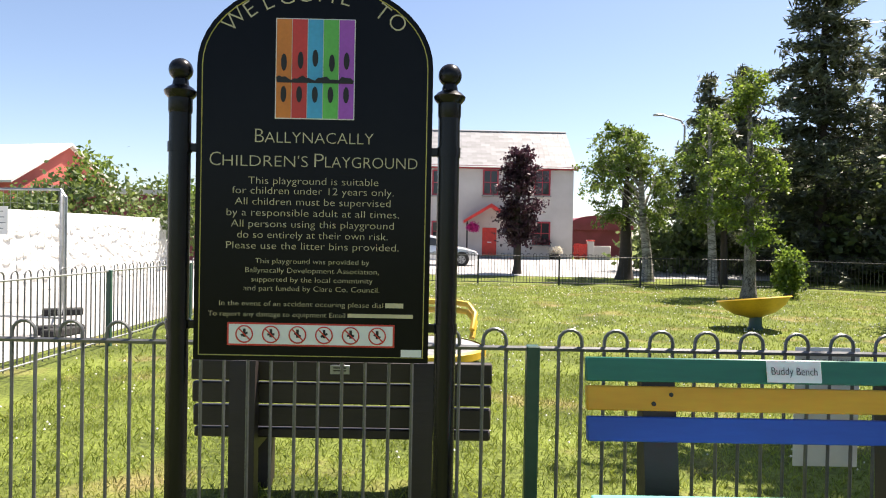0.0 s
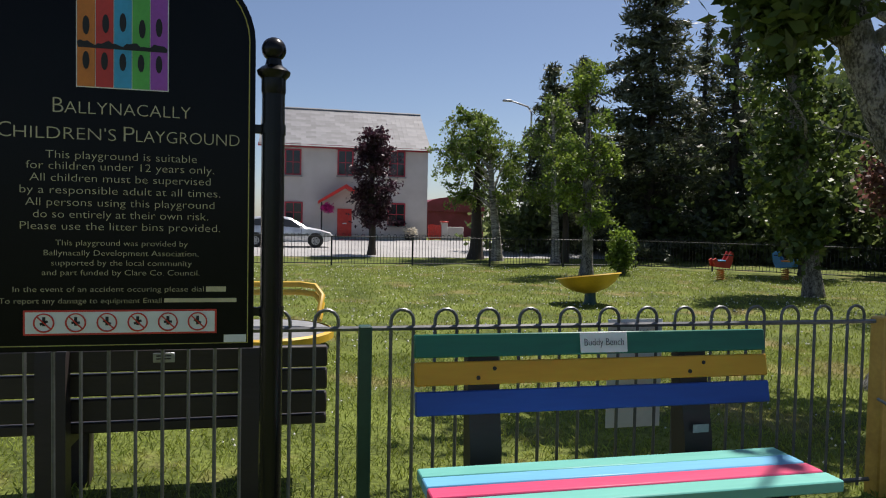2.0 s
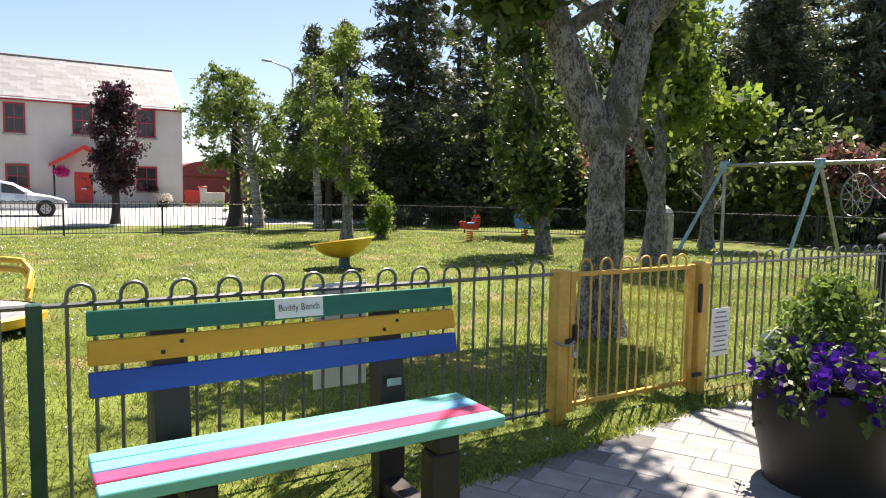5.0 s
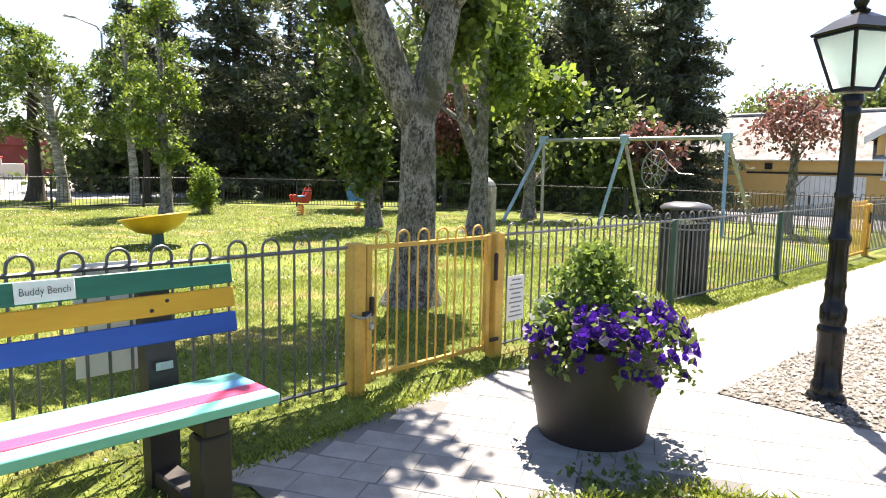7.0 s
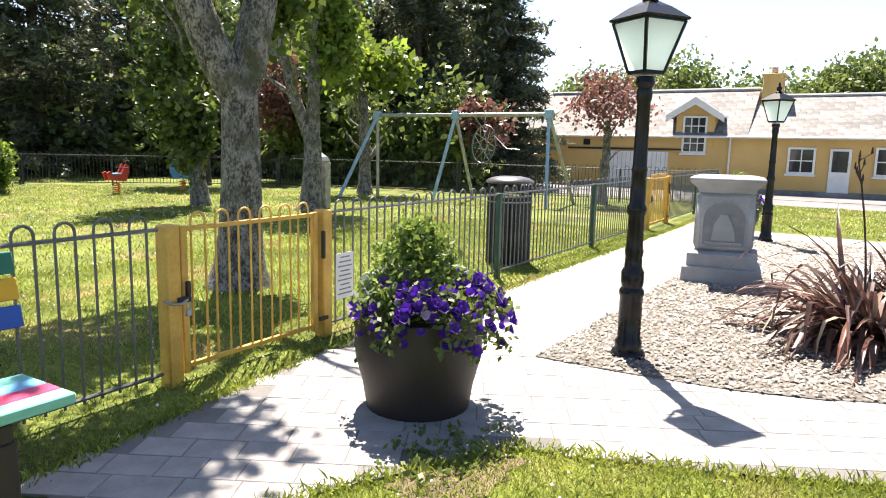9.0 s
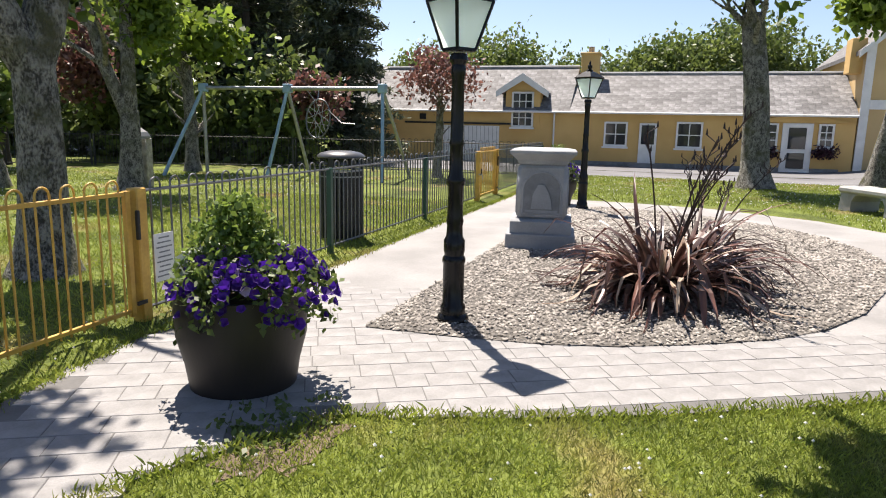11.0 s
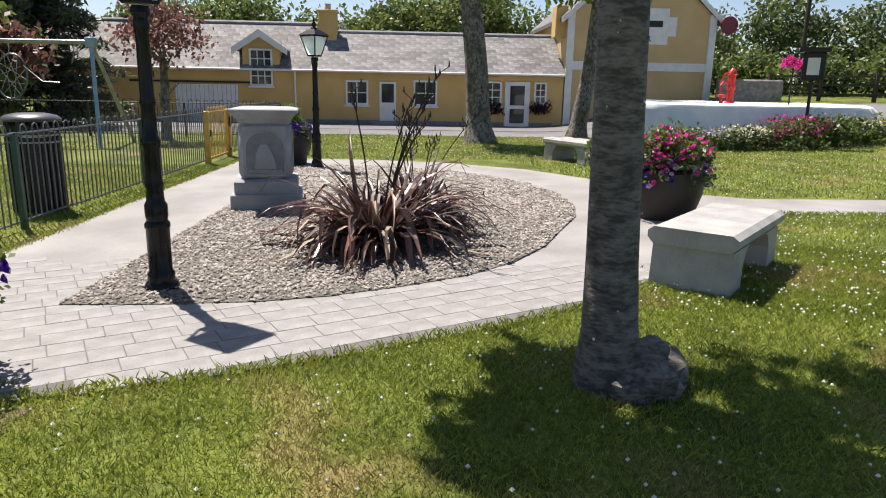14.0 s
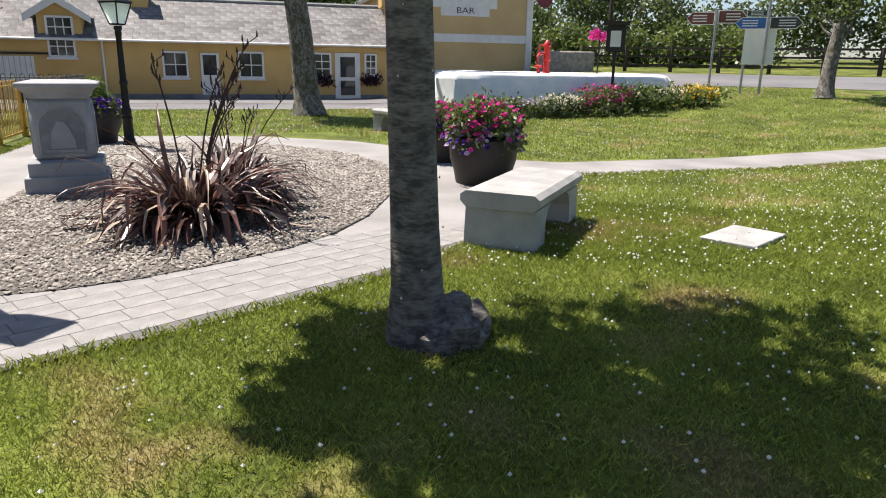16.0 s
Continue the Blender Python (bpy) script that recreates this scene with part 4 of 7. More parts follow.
def flax(x, y, size=1.0, seed=11):
    """Clump of sword leaves with tall dark flower stalks."""
    random.seed(seed)
    f = thing("flax_plant", "bronze New Zealand flax with arching sword leaves and dark stalks", "plant", pose(x, y, 0.02) @ Matrix.Scale(size, 4))
    gs = {"flax": Geo(), "flaxpale": Geo()}
    for k in range(270):
        a, lean = random.uniform(0, 6.2832) + 0.5 * math.sin(k), random.random() ** 0.42
        L, w = random.uniform(0.6, 1.4), random.uniform(0.017, 0.04)
        d = Vector((math.cos(a), math.sin(a), 0))
        s = Vector((-d.y, d.x, 0))
        p = d * random.uniform(0, 0.28) + Vector((random.uniform(-.08, .08), random.uniform(-.08, .08), 0))
        el = 1.5 - lean * 1.0
        vs, n, kink, drift = [], 7, (random.choice((3, 4, 5)) if random.random() < 0.35 else 99), random.uniform(-0.12, 0.12)
        for i in range(n + 1):
            t = i / n
            ww = w * (1 - t ** 3) + 0.001
            vs += [p - s * ww, p + Vector((0, 0, -0.006)), p + s * ww]
            p = p + (d * math.cos(el) + Vector((0, 0, math.sin(el)))) * (L / n)
            el -= (0.10 + 0.34 * lean) * (0.4 + t) + (random.uniform(0.5, 1.3) if i == kink else 0)
            d = (d + s * drift).normalized()
            if p.z < 0.02:
                p.z, el = 0.02, max(el, 0.0)
        mt = "flaxpale" if random.random() < 0.08 else "flax"
        fs = [(3 * i + j, 3 * i + j + 1, 3 * i + j + 4, 3 * i + j + 3) for i in range(n) for j in (0, 1)]
        if size == 1.0:
            me = bpy.data.meshes.new("leaf")
            me.from_pydata([tuple(q) for q in vs], [], fs)
            me.materials.append(M[mt])
            part("leaf", me, None, f)
        else:
            gs[mt].add(vs, fs)
    for k, g in gs.items():
        if g.v:
            tagged(part("leaf_mass", g, M[k], f, smooth=False), kind="stuff")
    for i in range(7):
        a, t = random.uniform(0, 6.283), random.uniform(0.05, 0.5)
        H = random.uniform(1.05, 1.68)
        pts = [(math.cos(a) * (0.1 + t * z * z / H), math.sin(a) * (0.1 + t * z * z / H), z) for z in steps(0.2, H, 6)]
        g = Geo().tube(pts, [0.011, 0.01, 0.009, 0.008, 0.008, 0.007, 0.005], 5)
        for z in range(8):
            p = Vector(pts[-1]).lerp(Vector(pts[-2]), z / 7)
            q = p + Vector((random.uniform(-.09, .09), random.uniform(-.09, .09), 0.06))
            g.tube([p, q], 0.005, 4).tube([q, q + Vector((0.01, 0.0, 0.05))], [0.013, 0.005], 4)
        part("flower_stalk", g, M["stalk"], f)
    return f


flax(7.25, -0.62)
flax(8.2, -1.0, 0.8, 12)


def stone_bench(x, y, turn, L=1.56, W=0.70):
    b = thing("concrete_bench", "cast concrete bench with chamfered slab seat", "bench", pose(x, y, lie(x, y) + 0.004, 0, 0, turn), "concrete benches")
    part("seat", Geo().prism([(-W / 2 + 0.05, 0.35), (W / 2 - 0.05, 0.35), (W / 2, 0.40), (W / 2, 0.455), (W / 2 - 0.05, 0.49), (-W / 2 + 0.05, 0.49), (-W / 2, 0.455), (-W / 2, 0.40)], -L / 2, L / 2, "yz"), M["cast"], b, "pale flat slab", smooth=False)
    for sx in (-1, 1):
        part("leg", Geo().prism([(sx * (L / 2 - 0.01), 0), (sx * (L / 2 - 0.34), 0), (sx * (L / 2 - 0.34), 0.2), (sx * (L / 2 - 0.42), 0.32), (sx * (L / 2 - 0.5), 0.35), (sx * (L / 2 - 0.045), 0.35)], -W / 2 + 0.035, W / 2 - 0.035, "xz"), M["cast"], b, smooth=False)
    return b


stone_bench(6.27, -3.62, -40)
stone_bench(15.6, -4.6, 25)
single("drain_cover", Geo().box((0, 0, 0), (0.72, 0.5, 0.05), bev=0.008), M["cast"], "square pale concrete cover slab set in the lawn", "cover", pose(5.52, -5.48, 0.02, 0, 0, -62))


# ---- playground equipment ----
def swing_frame():
    s = thing("swing_frame", "pale blue steel swing frame with a hanging basket ring", "swing", Matrix())
    tops = [Vector((17.25, 11.95, 2.42)), Vector((17.5, 9.4, 2.42)), Vector((17.9, 6.75, 2.45))]
    part("top_beam", Geo().tube([tops[0], tops[1], tops[2]], 0.055, 10), M["galv"], s)
    feet = [((16.0, 12.4), (17.35, 12.0)), ((16.9, 9.75), (18.3, 9.2)), ((17.1, 6.4), (19.0, 6.35))]
    for t, pair in zip(tops, feet):
        for k, (x, y) in enumerate(pair):
            part("leg", Geo().tube([(x, y, 0), t], 0.05, 8), M["swingblue" if k == 0 else "galv"], s)
        part("bracket", Geo().box(t, (0.2, 0.22, 0.24), bev=0.02), M["swingblue"], s)
    c = Vector((17.55, 8.5, 1.62))
    basket = part("basket_ring", Geo().tube([c + Vector((0.1 * math.sin(a), 0.36 * math.cos(a), 0.52 * math.sin(a))) for a in steps(0, 6.2832, 28)], 0.024, 6, False), M["fencebar"], s, "dark ring with rope spokes")
    g = Geo()
    for k in range(9):
        a, q = k * 0.7, k * 0.7 + 2.6
        g.tube([c + Vector((0, 0.35 * math.cos(a), 0.5 * math.sin(a))), c + Vector((0, 0.35 * math.cos(q), 0.5 * math.sin(q)))], 0.008, 4)
    part("net", g, M["galv"], basket)
    part("chain", Geo().tube([c + Vector((0, 0.1, 0.5)), (17.55, 8.85, 2.4)], 0.012, 5).tube([c + Vector((0, 0.0, 0.52)), (17.6, 8.5, 2.4)], 0.012, 5).tube([c + Vector((0, -0.3, 0.25)), c + Vector((0, -0.7, -0.1)), c + Vector((0, -1.1, -0.12))], 0.012, 5), M["galv"], s)
    part("chain", Geo().tube([(17.8, 7.1, 2.4), (17.8, 7.15, 2.1), (17.8, 7.2, 1.95)], 0.015, 5), M["galv"], s)
    return s


swing_frame()

dish = thing("spinner_bowl", "tilted yellow spinner bowl on a short dark stem", "play equipment", pose(5.72, 12.0, 0) @ Matrix.Scale(1.1, 4))
part("stem", Geo().lathe([(0.14, 0), (0.10, 0.06), (0.09, 0.25)], 14), M["greenpaint"], dish)
part("bowl", Geo().lathe([(0.10, 0), (0.30, 0.06), (0.46, 0.17), (0.54, 0.28), (0.575, 0.29), (0.56, 0.31), (0.5, 0.27), (0.28, 0.12), (0.02, 0.08)], 28), M["dishyellow"], dish, m=pose(0, 0, 0.20, -7, -5, 0))


def springer(x, y, panel, seat, label, turn):
    s = thing("spring_rider", label, "play equipment", pose(x, y, 0, 0, 0, turn), "spring riders")
    part("spring", Geo().tube([(0.1 * math.cos(a), 0.1 * math.sin(a), 0.02 + a * 0.0085) for a in steps(0, 37, 70)], 0.016, 5), M["spr_orange"], s)
    part("body", Geo().prism([(-0.34, 0.42), (0.28, 0.36), (0.38, 0.55), (0.42, 0.78), (0.30, 0.86), (0.2, 0.7), (0.08, 0.56), (-0.2, 0.56), (-0.3, 0.66), (-0.42, 0.62)], -0.09, -0.05, "xz").prism([(-0.34, 0.42), (0.28, 0.36), (0.38, 0.55), (0.42, 0.78), (0.30, 0.86), (0.2, 0.7), (0.08, 0.56), (-0.2, 0.56), (-0.3, 0.66), (-0.42, 0.62)], 0.05, 0.09, "xz"), M[panel], s)
    part("seat", Geo().box((-0.08, 0, 0.58), (0.34, 0.22, 0.05), bev=0.015), M[seat], s)
    part("handle", Geo().tube([(0.24, -0.2, 0.74), (0.24, 0.2, 0.74)], 0.018, 8), M["black"], s)
    return s


springer(12.25, 17.3, "spr_red", "spr_blue", "red panel spring rider on an orange coil", 15)
springer(14.5, 17.4, "spr_blue", "spr_orange", "blue panel spring rider on an orange coil", 100)

rk = thing("rocking_boat", "yellow tube-framed roundabout standing in the grass", "play equipment", pose(-0.22, 8.2, 0))
for z, w in ((0.62, 0.8), (0.72, 0.78)):
    part("hand_rail", Geo().tube([(-w, 0.25, z), (0.45, 0.25, z), (0.62, 0.2, z - 0.02), (0.70, 0.05, z - 0.12), (0.66, -0.1, z - 0.3)], 0.035, 8), M["dishyellow"], rk)
part("platform", Geo().lathe([(0.75, 0.12), (0.8, 0.14), (0.8, 0.2), (0.75, 0.22), (0.02, 0.22)], 28), M["stonedark"], rk)
part("rim", Geo().lathe([(0.8, 0.1), (0.84, 0.12), (0.84, 0.2), (0.8, 0.22)], 28, caps=False), M["dishyellow"], rk)
part("pivot", Geo().lathe([(0.25, 0), (0.2, 0.13)], 16), M["black"], rk)

st = thing("gate_pillar", "short weathered stone pillar with a pointed cap", "pillar", pose(13.15, 10.55, 0) @ Matrix.Diagonal((1, 1, 0.76, 1)))
part("shaft", Geo().box((0, 0, 0.72), (0.36, 0.36, 1.45), 20, 0.02), M["rubble"], st)
part("cap", Geo().lathe([(0.26, 1.44), (0.28, 1.5), (0.2, 1.62), (0.04, 1.74)], 4), M["stone"], st, smooth=False)


# ---- buildings ----
def window(parent, c, w, h, axis, frame, cols=2, rows=2, bar=0.045, sill=True, name="window"):
    """A framed, glazed window on a wall facing -axis; c is the middle of its bottom edge on the wall face."""
    R = Matrix.Translation(c) @ (Matrix.Rotation(radians(-90), 4, "Z") if axis == "x" else Matrix())
    wd = part(name, Geo().box((0, -0.01, h / 2), (w, 0.05, h)), M["darkpane"], parent, m=R, smooth=False)
    g = Geo()
    for sx in (-1, 1):
        g.box((sx * (w / 2 + 0.02), -0.03, h / 2), (0.09, 0.09, h + 0.12))
    for z in (-0.02, h + 0.02):
        g.box((0, -0.03, z), (w - 0.05, 0.085, 0.09))
    part("window_frame", g, M[frame], wd, smooth=False)
    g = Geo()
    for i in range(1, cols):
        g.box((-w / 2 + w * i / cols, -0.045, h / 2), (bar, 0.04, h - 0.08))
    for j in range(1, rows):
        g.box((0, -0.043, h * j / rows), (w - 0.06, 0.036, bar))
    if g.v:
        part("glazing_bar", g, M["white"] if frame == "white" else M[frame], wd, smooth=False)
    if sill:
        part("window_sill", Geo().box((0, -0.09, -0.11), (w + 0.25, 0.2, 0.09)), M["white" if frame == "white" else "concrete"], wd, smooth=False)
    return wd


SLATE_MESH = {}


def slates(parent, x0, x1, y0, z0, y1, z1, material, along="x", w=0.6, rows=12, t=0.03):
    """Courses of slates on a slope from the eave (y0, z0) to the ridge (y1, z1), laid from x0 to x1."""
    dy, dz = (y1 - y0) / rows, (z1 - z0) / rows
    sl = math.hypot(dy, dz)
    ang = math.degrees(math.atan2(dz, abs(dy)))
    n = max(1, round((x1 - x0) / w))
    ww = (x1 - x0) / n
    me = Geo().box((0, 0, 0), (ww * 0.985, sl * 1.12, t), m=pose(0, 0, 0, 3, 0, 0)).mesh("slate", material)
    for j in range(rows):
        shift = 0.5 * (j % 2)
        for i in range(n + (1 if shift else 0)):
            u = x0 + (i + 0.5 - shift) * ww
            k = 1.0
            if u - ww / 2 < x0 - 0.01 or u + ww / 2 > x1 + 0.01:
                k = 0.5
                u = x0 + ww * 0.25 if u < (x0 + x1) / 2 else x1 - ww * 0.25
            v, z = y0 + dy * (j + 0.5), z0 + dz * (j + 0.5) + 0.03 + random.uniform(-0.004, 0.004)
            if along == "x":
                m = pose(u, v, z, ang if dy > 0 else -ang, 0, 0)
            else:
                m = Matrix.Translation((v, u, z)) @ Matrix.Rotation(radians(-90), 4, "Z") @ pose(0, 0, 0, ang, 0, 0)
            part("slate", me, None, parent, m=m @ Matrix.Diagonal((k, 1, 1, 1)), smooth=False)


def white_house():
    gz = 0.44
    h = thing("white_house", "two-storey pale rendered house with red trim and slate roof", "house", pose(0, 42, gz))
    x0, x1, E, D = -1.75, 8.42, 5.58, 7.6
    wall = part("wall", Geo().prism([(x0, -0.4), (x1, -0.4), (x1, E), (x0, E)], 0, D, "xz"), M["render_"], h, smooth=False)
    part("gable", Geo().prism([(0, E), (D, E), (D / 2, E + 2.75)], x0 + 0.01, x1 - 0.01, "yz"), M["render_"], h, smooth=False)
    part("fascia", Geo().box(((x0 + x1) / 2, -0.14, E + 0.02), (x1 - x0 + 0.4, 0.12, 0.2)), M["darkred"], h, "red fascia and gutter", smooth=False)
    roof = part("roof", Geo().prism([(-0.3, E - 0.02), (D / 2, E + 2.8), (D + 0.3, E - 0.02), (D / 2, E + 2.7)], x0 - 0.15, x1 + 0.15, "yz"), M["slatedark"], h, smooth=False)
    slates(roof, x0 - 0.15, x1 + 0.15, -0.3, E - 0.02, D / 2, E + 2.8, M["slate"], rows=16, w=0.62)
    part("ridge", Geo().tube([(x0 - 0.15, D / 2, E + 2.86), (x1 + 0.15, D / 2, E + 2.86)], 0.09, 6), M["slate"], roof)
    for xc, z, w, hh in ((0.1, 3.88, 0.85, 1.45), (3.25, 3.95, 0.85, 1.45), (6.46, 3.98, 0.88, 1.5), (0.16, 1.0, 0.95, 1.15), (6.45, 0.92, 1.0, 1.3)):
        window(h, (xc, 0, z), w, hh, "y", "darkred", 2, 2)
    door = part("door", Geo().box((3.23, -0.03, 0.98), (0.88, 0.08, 1.75), bev=0.01).box((3.23, -0.075, 1.3), (0.5, 0.02, 0.6)).box((3.23, -0.075, 0.6), (0.5, 0.02, 0.5)), M["red"], h, "bright red panelled door")
    part("letter_plate", Geo().box((3.23, -0.09, 0.95), (0.25, 0.02, 0.06)), M["white"], door)
    part("door_step", Geo().box((3.23, -0.3, 0.05), (1.4, 0.6, 0.12)), M["concrete"], h)
    porch = part("porch", Geo().prism([(1.6, 2.1), (3.25, 3.1), (4.9, 2.1), (4.9, 2.28), (3.25, 3.32), (1.6, 2.28)], -1.0, 0.0, "xz"), M["red"], h, "red pitched door canopy", smooth=False)
    for x in (1.8, 4.7):
        part("canopy_post", Geo().box((x, -0.9, 1.05), (0.09, 0.09, 2.3)), M["black"], porch)
    tagged(part("hanging_basket", leaves("hanging_basket", clumps(30, 16, 0.09, lambda: (2.15 + random.uniform(-.25, .25), -1.0, 1.85 + random.uniform(-.15, .2))), 0.09, M["pink"]), None, h), kind="stuff")
    part("window_box", leaves("window_box", clumps(24, 14, 0.07, lambda: (6.45 + random.uniform(-.5, .5), -0.2, 0.98 + random.uniform(-.05, .2))), 0.08, M["leaf_plum"]), None, h)
    return h


white_house()
yard = thing("yard_gate", "red timber yard gate between white pillars", "gate", pose(0, 42.0, 0.44))
for i in range(8):
    part("board", Geo().box((8.62 + i * 0.115, 0.2, 0.5), (0.1, 0.04, 0.95 + 0.05 * math.sin(i))), M["red"], yard)
part("rail", Geo().box((9.0, 0.24, 0.35), (0.95, 0.05, 0.08)).box((9.0, 0.24, 0.8), (0.95, 0.05, 0.08)), M["red"], yard)
yw = thing("yard_wall", "low white yard wall with a taller red-capped pillar", "wall", pose(0, 42.0, 0.44))
part("wall", Geo().box((10.2, 0.2, 0.42), (1.3, 0.25, 0.86), bev=0.02), M["render_"], yw)
part("pillar", Geo().box((9.6, 0.2, 0.55), (0.38, 0.38, 1.15), bev=0.02), M["render_"], yw)
part("cap", Geo().box((9.6, 0.2, 1.17), (0.46, 0.46, 0.09), bev=0.02), M["red"], yw)
sh = thing("round_roofed_shed", "maroon corrugated shed with a rounded roof", "shed", pose(0, 52, 0.45))
part("wall", Geo().prism([(10.0, -0.4), (15.0, -0.4), (15.0, 2.0), (10.0, 2.0)], 0, 7, "xz"), M["maroon"], sh, smooth=False)
part("roof", Geo().prism([(12.5 + 2.7 * math.cos(a), 2.0 + 1.15 * math.sin(a)) for a in steps(0, math.pi, 14)], -0.25, 7.2, "xz"), M["maroon"], sh, smooth=False)
fl = thing("flower_tub", "low tub of pale flowers by the house wall", "planter", pose(7.2, 41.2, 0.45))
part("tub", Geo().lathe([(0.28, 0), (0.36, 0.32), (0.3, 0.33)], 14), M["black"], fl)
tagged(part("blooms", leaves("blooms", clumps(40, 12, 0.08, lambda: (random.uniform(-.4, .4), random.uniform(-.3, .3), 0.45 + random.uniform(-.1, .2))), 0.08, M["cream_flower"]), None, fl), kind="stuff")


def car():
    c = thing("parked_car", "silver estate car parked before the house", "car", pose(-0.2, 33.2, lie(0.0, 33.2) + 0.014))
    # stations along the car: x, underside, belt height, top height, half width at the belt, half width of the top
    S = [(-2.18, 0.45, 0.72, 0.80, 0.62, 0.5), (-2.12, 0.32, 0.88, 0.98, 0.76, 0.6), (-1.85, 0.26, 0.94, 1.24, 0.82, 0.58), (-1.45, 0.24, 0.95, 1.40, 0.84, 0.6), (-0.9, 0.24, 0.94, 1.46, 0.85, 0.61), (-0.2, 0.24, 0.92, 1.46, 0.85, 0.61),
         (0.25, 0.24, 0.90, 1.39, 0.85, 0.59), (0.7, 0.24, 0.89, 1.16, 0.84, 0.62), (1.08, 0.24, 0.86, 0.95, 0.83, 0.68), (1.6, 0.25, 0.79, 0.86, 0.8, 0.62), (2.0, 0.28, 0.68, 0.74, 0.7, 0.52), (2.2, 0.36, 0.54, 0.60, 0.52, 0.4)]
    ring = lambda x, lo, belt, top, w, q: [(x, sy * u, z) for sy, row in ((-1, ((w * 0.88, lo), (w, lo + 0.14), (w * 1.01, (lo + belt) / 2 + 0.05), (w * 0.985, belt), (q, top - 0.05), (q * 0.8, top))), (1, ((q * 0.8, top), (q, top - 0.05), (w * 0.985, belt), (w * 1.01, (lo + belt) / 2 + 0.05), (w, lo + 0.14), (w * 0.88, lo)))) for u, z in row]
    g, n = Geo(), 12
    for st in S:
        g.v += ring(*st)
    g.f += [(i * n + k, i * n + (k + 1) % n, (i + 1) * n + (k + 1) % n, (i + 1) * n + k) for i in range(len(S) - 1) for k in range(n)] + [tuple(range(n)), tuple((len(S) - 1) * n + k for k in reversed(range(n)))]
    part("body", g, M["carpaint"], c, "silver bodywork")
    for sy in (-1, 1):
        for a, b in ((2, 4), (4, 5), (5, 7)):
            gl = Geo()
            for k in range(a, b + 1):
                x, lo, belt, top, w, q = S[k]
                e = 0.05 if k == a else (-0.05 if k == b else 0.0)
                up = 0.15 if 3 <= k <= 6 else 0.5
                low, high = Vector((x + e, sy * w * 0.985, belt)), Vector((x + e, sy * q, top - 0.05))
                out = Vector((0, sy * 0.012, 0.004))
                gl.v += [tuple(low.lerp(high, 0.1) + out), tuple(low.lerp(high, 1 - up) + out)]
            gl.f += [(2 * k, 2 * k + 2, 2 * k + 3, 2 * k + 1) for k in range(b - a)]
            part("side_window", gl, M["darkpane"], c, smooth=False)
        part("wing_mirror", Geo().box((0.72, sy * 0.92, 0.98), (0.12, 0.16, 0.12), bev=0.03), M["carpaint"], c)
        part("headlight", Geo().box((1.98, sy * 0.56, 0.66), (0.28, 0.2, 0.11), bev=0.04), M["white"], c)
        part("tail_light", Geo().box((-2.08, sy * 0.64, 0.84), (0.14, 0.2, 0.22), bev=0.04), M["red"], c)
        part("side_moulding", Geo().box((0.0, sy * 0.862, 0.6), (2.2, 0.02, 0.04), bev=0.008), M["binlid"], c)
        for x in (-1.38, 1.38):
            part("wheel_arch", Geo().tube([(x, sy * 0.70, 0.33), (x, sy * 0.862, 0.33)], 0.36, 22), M["black"], c)
            w = part("wheel", Geo().tube([(x, sy * 0.68, 0.31), (x, sy * 0.872, 0.31)], 0.31, 22), M["rubber"], c)
            part("rim", Geo().tube([(x, sy * 0.86, 0.31), (x, sy * 0.88, 0.31)], 0.2, 14), M["galv"], w)
            for k in range(5):
                a = 1.2566 * k
                part("rim_gap", Geo().box((x + 0.12 * math.cos(a), sy * 0.881, 0.31 + 0.12 * math.sin(a)), (0.05, 0.006, 0.05)), M["black"], w)
    part("windscreen", Geo().add([(0.3, -0.56, 1.385), (0.3, 0.56, 1.385), (1.04, 0.62, 0.985), (1.04, -0.62, 0.985)], [(0, 1, 2, 3)]), M["darkpane"], c)
    for x in (-0.2, 0.72, -0.95):
        part("door_line", Geo().box((x, -0.858, 0.66), (0.012, 0.008, 0.5)), M["black"], c)
    return c


car()


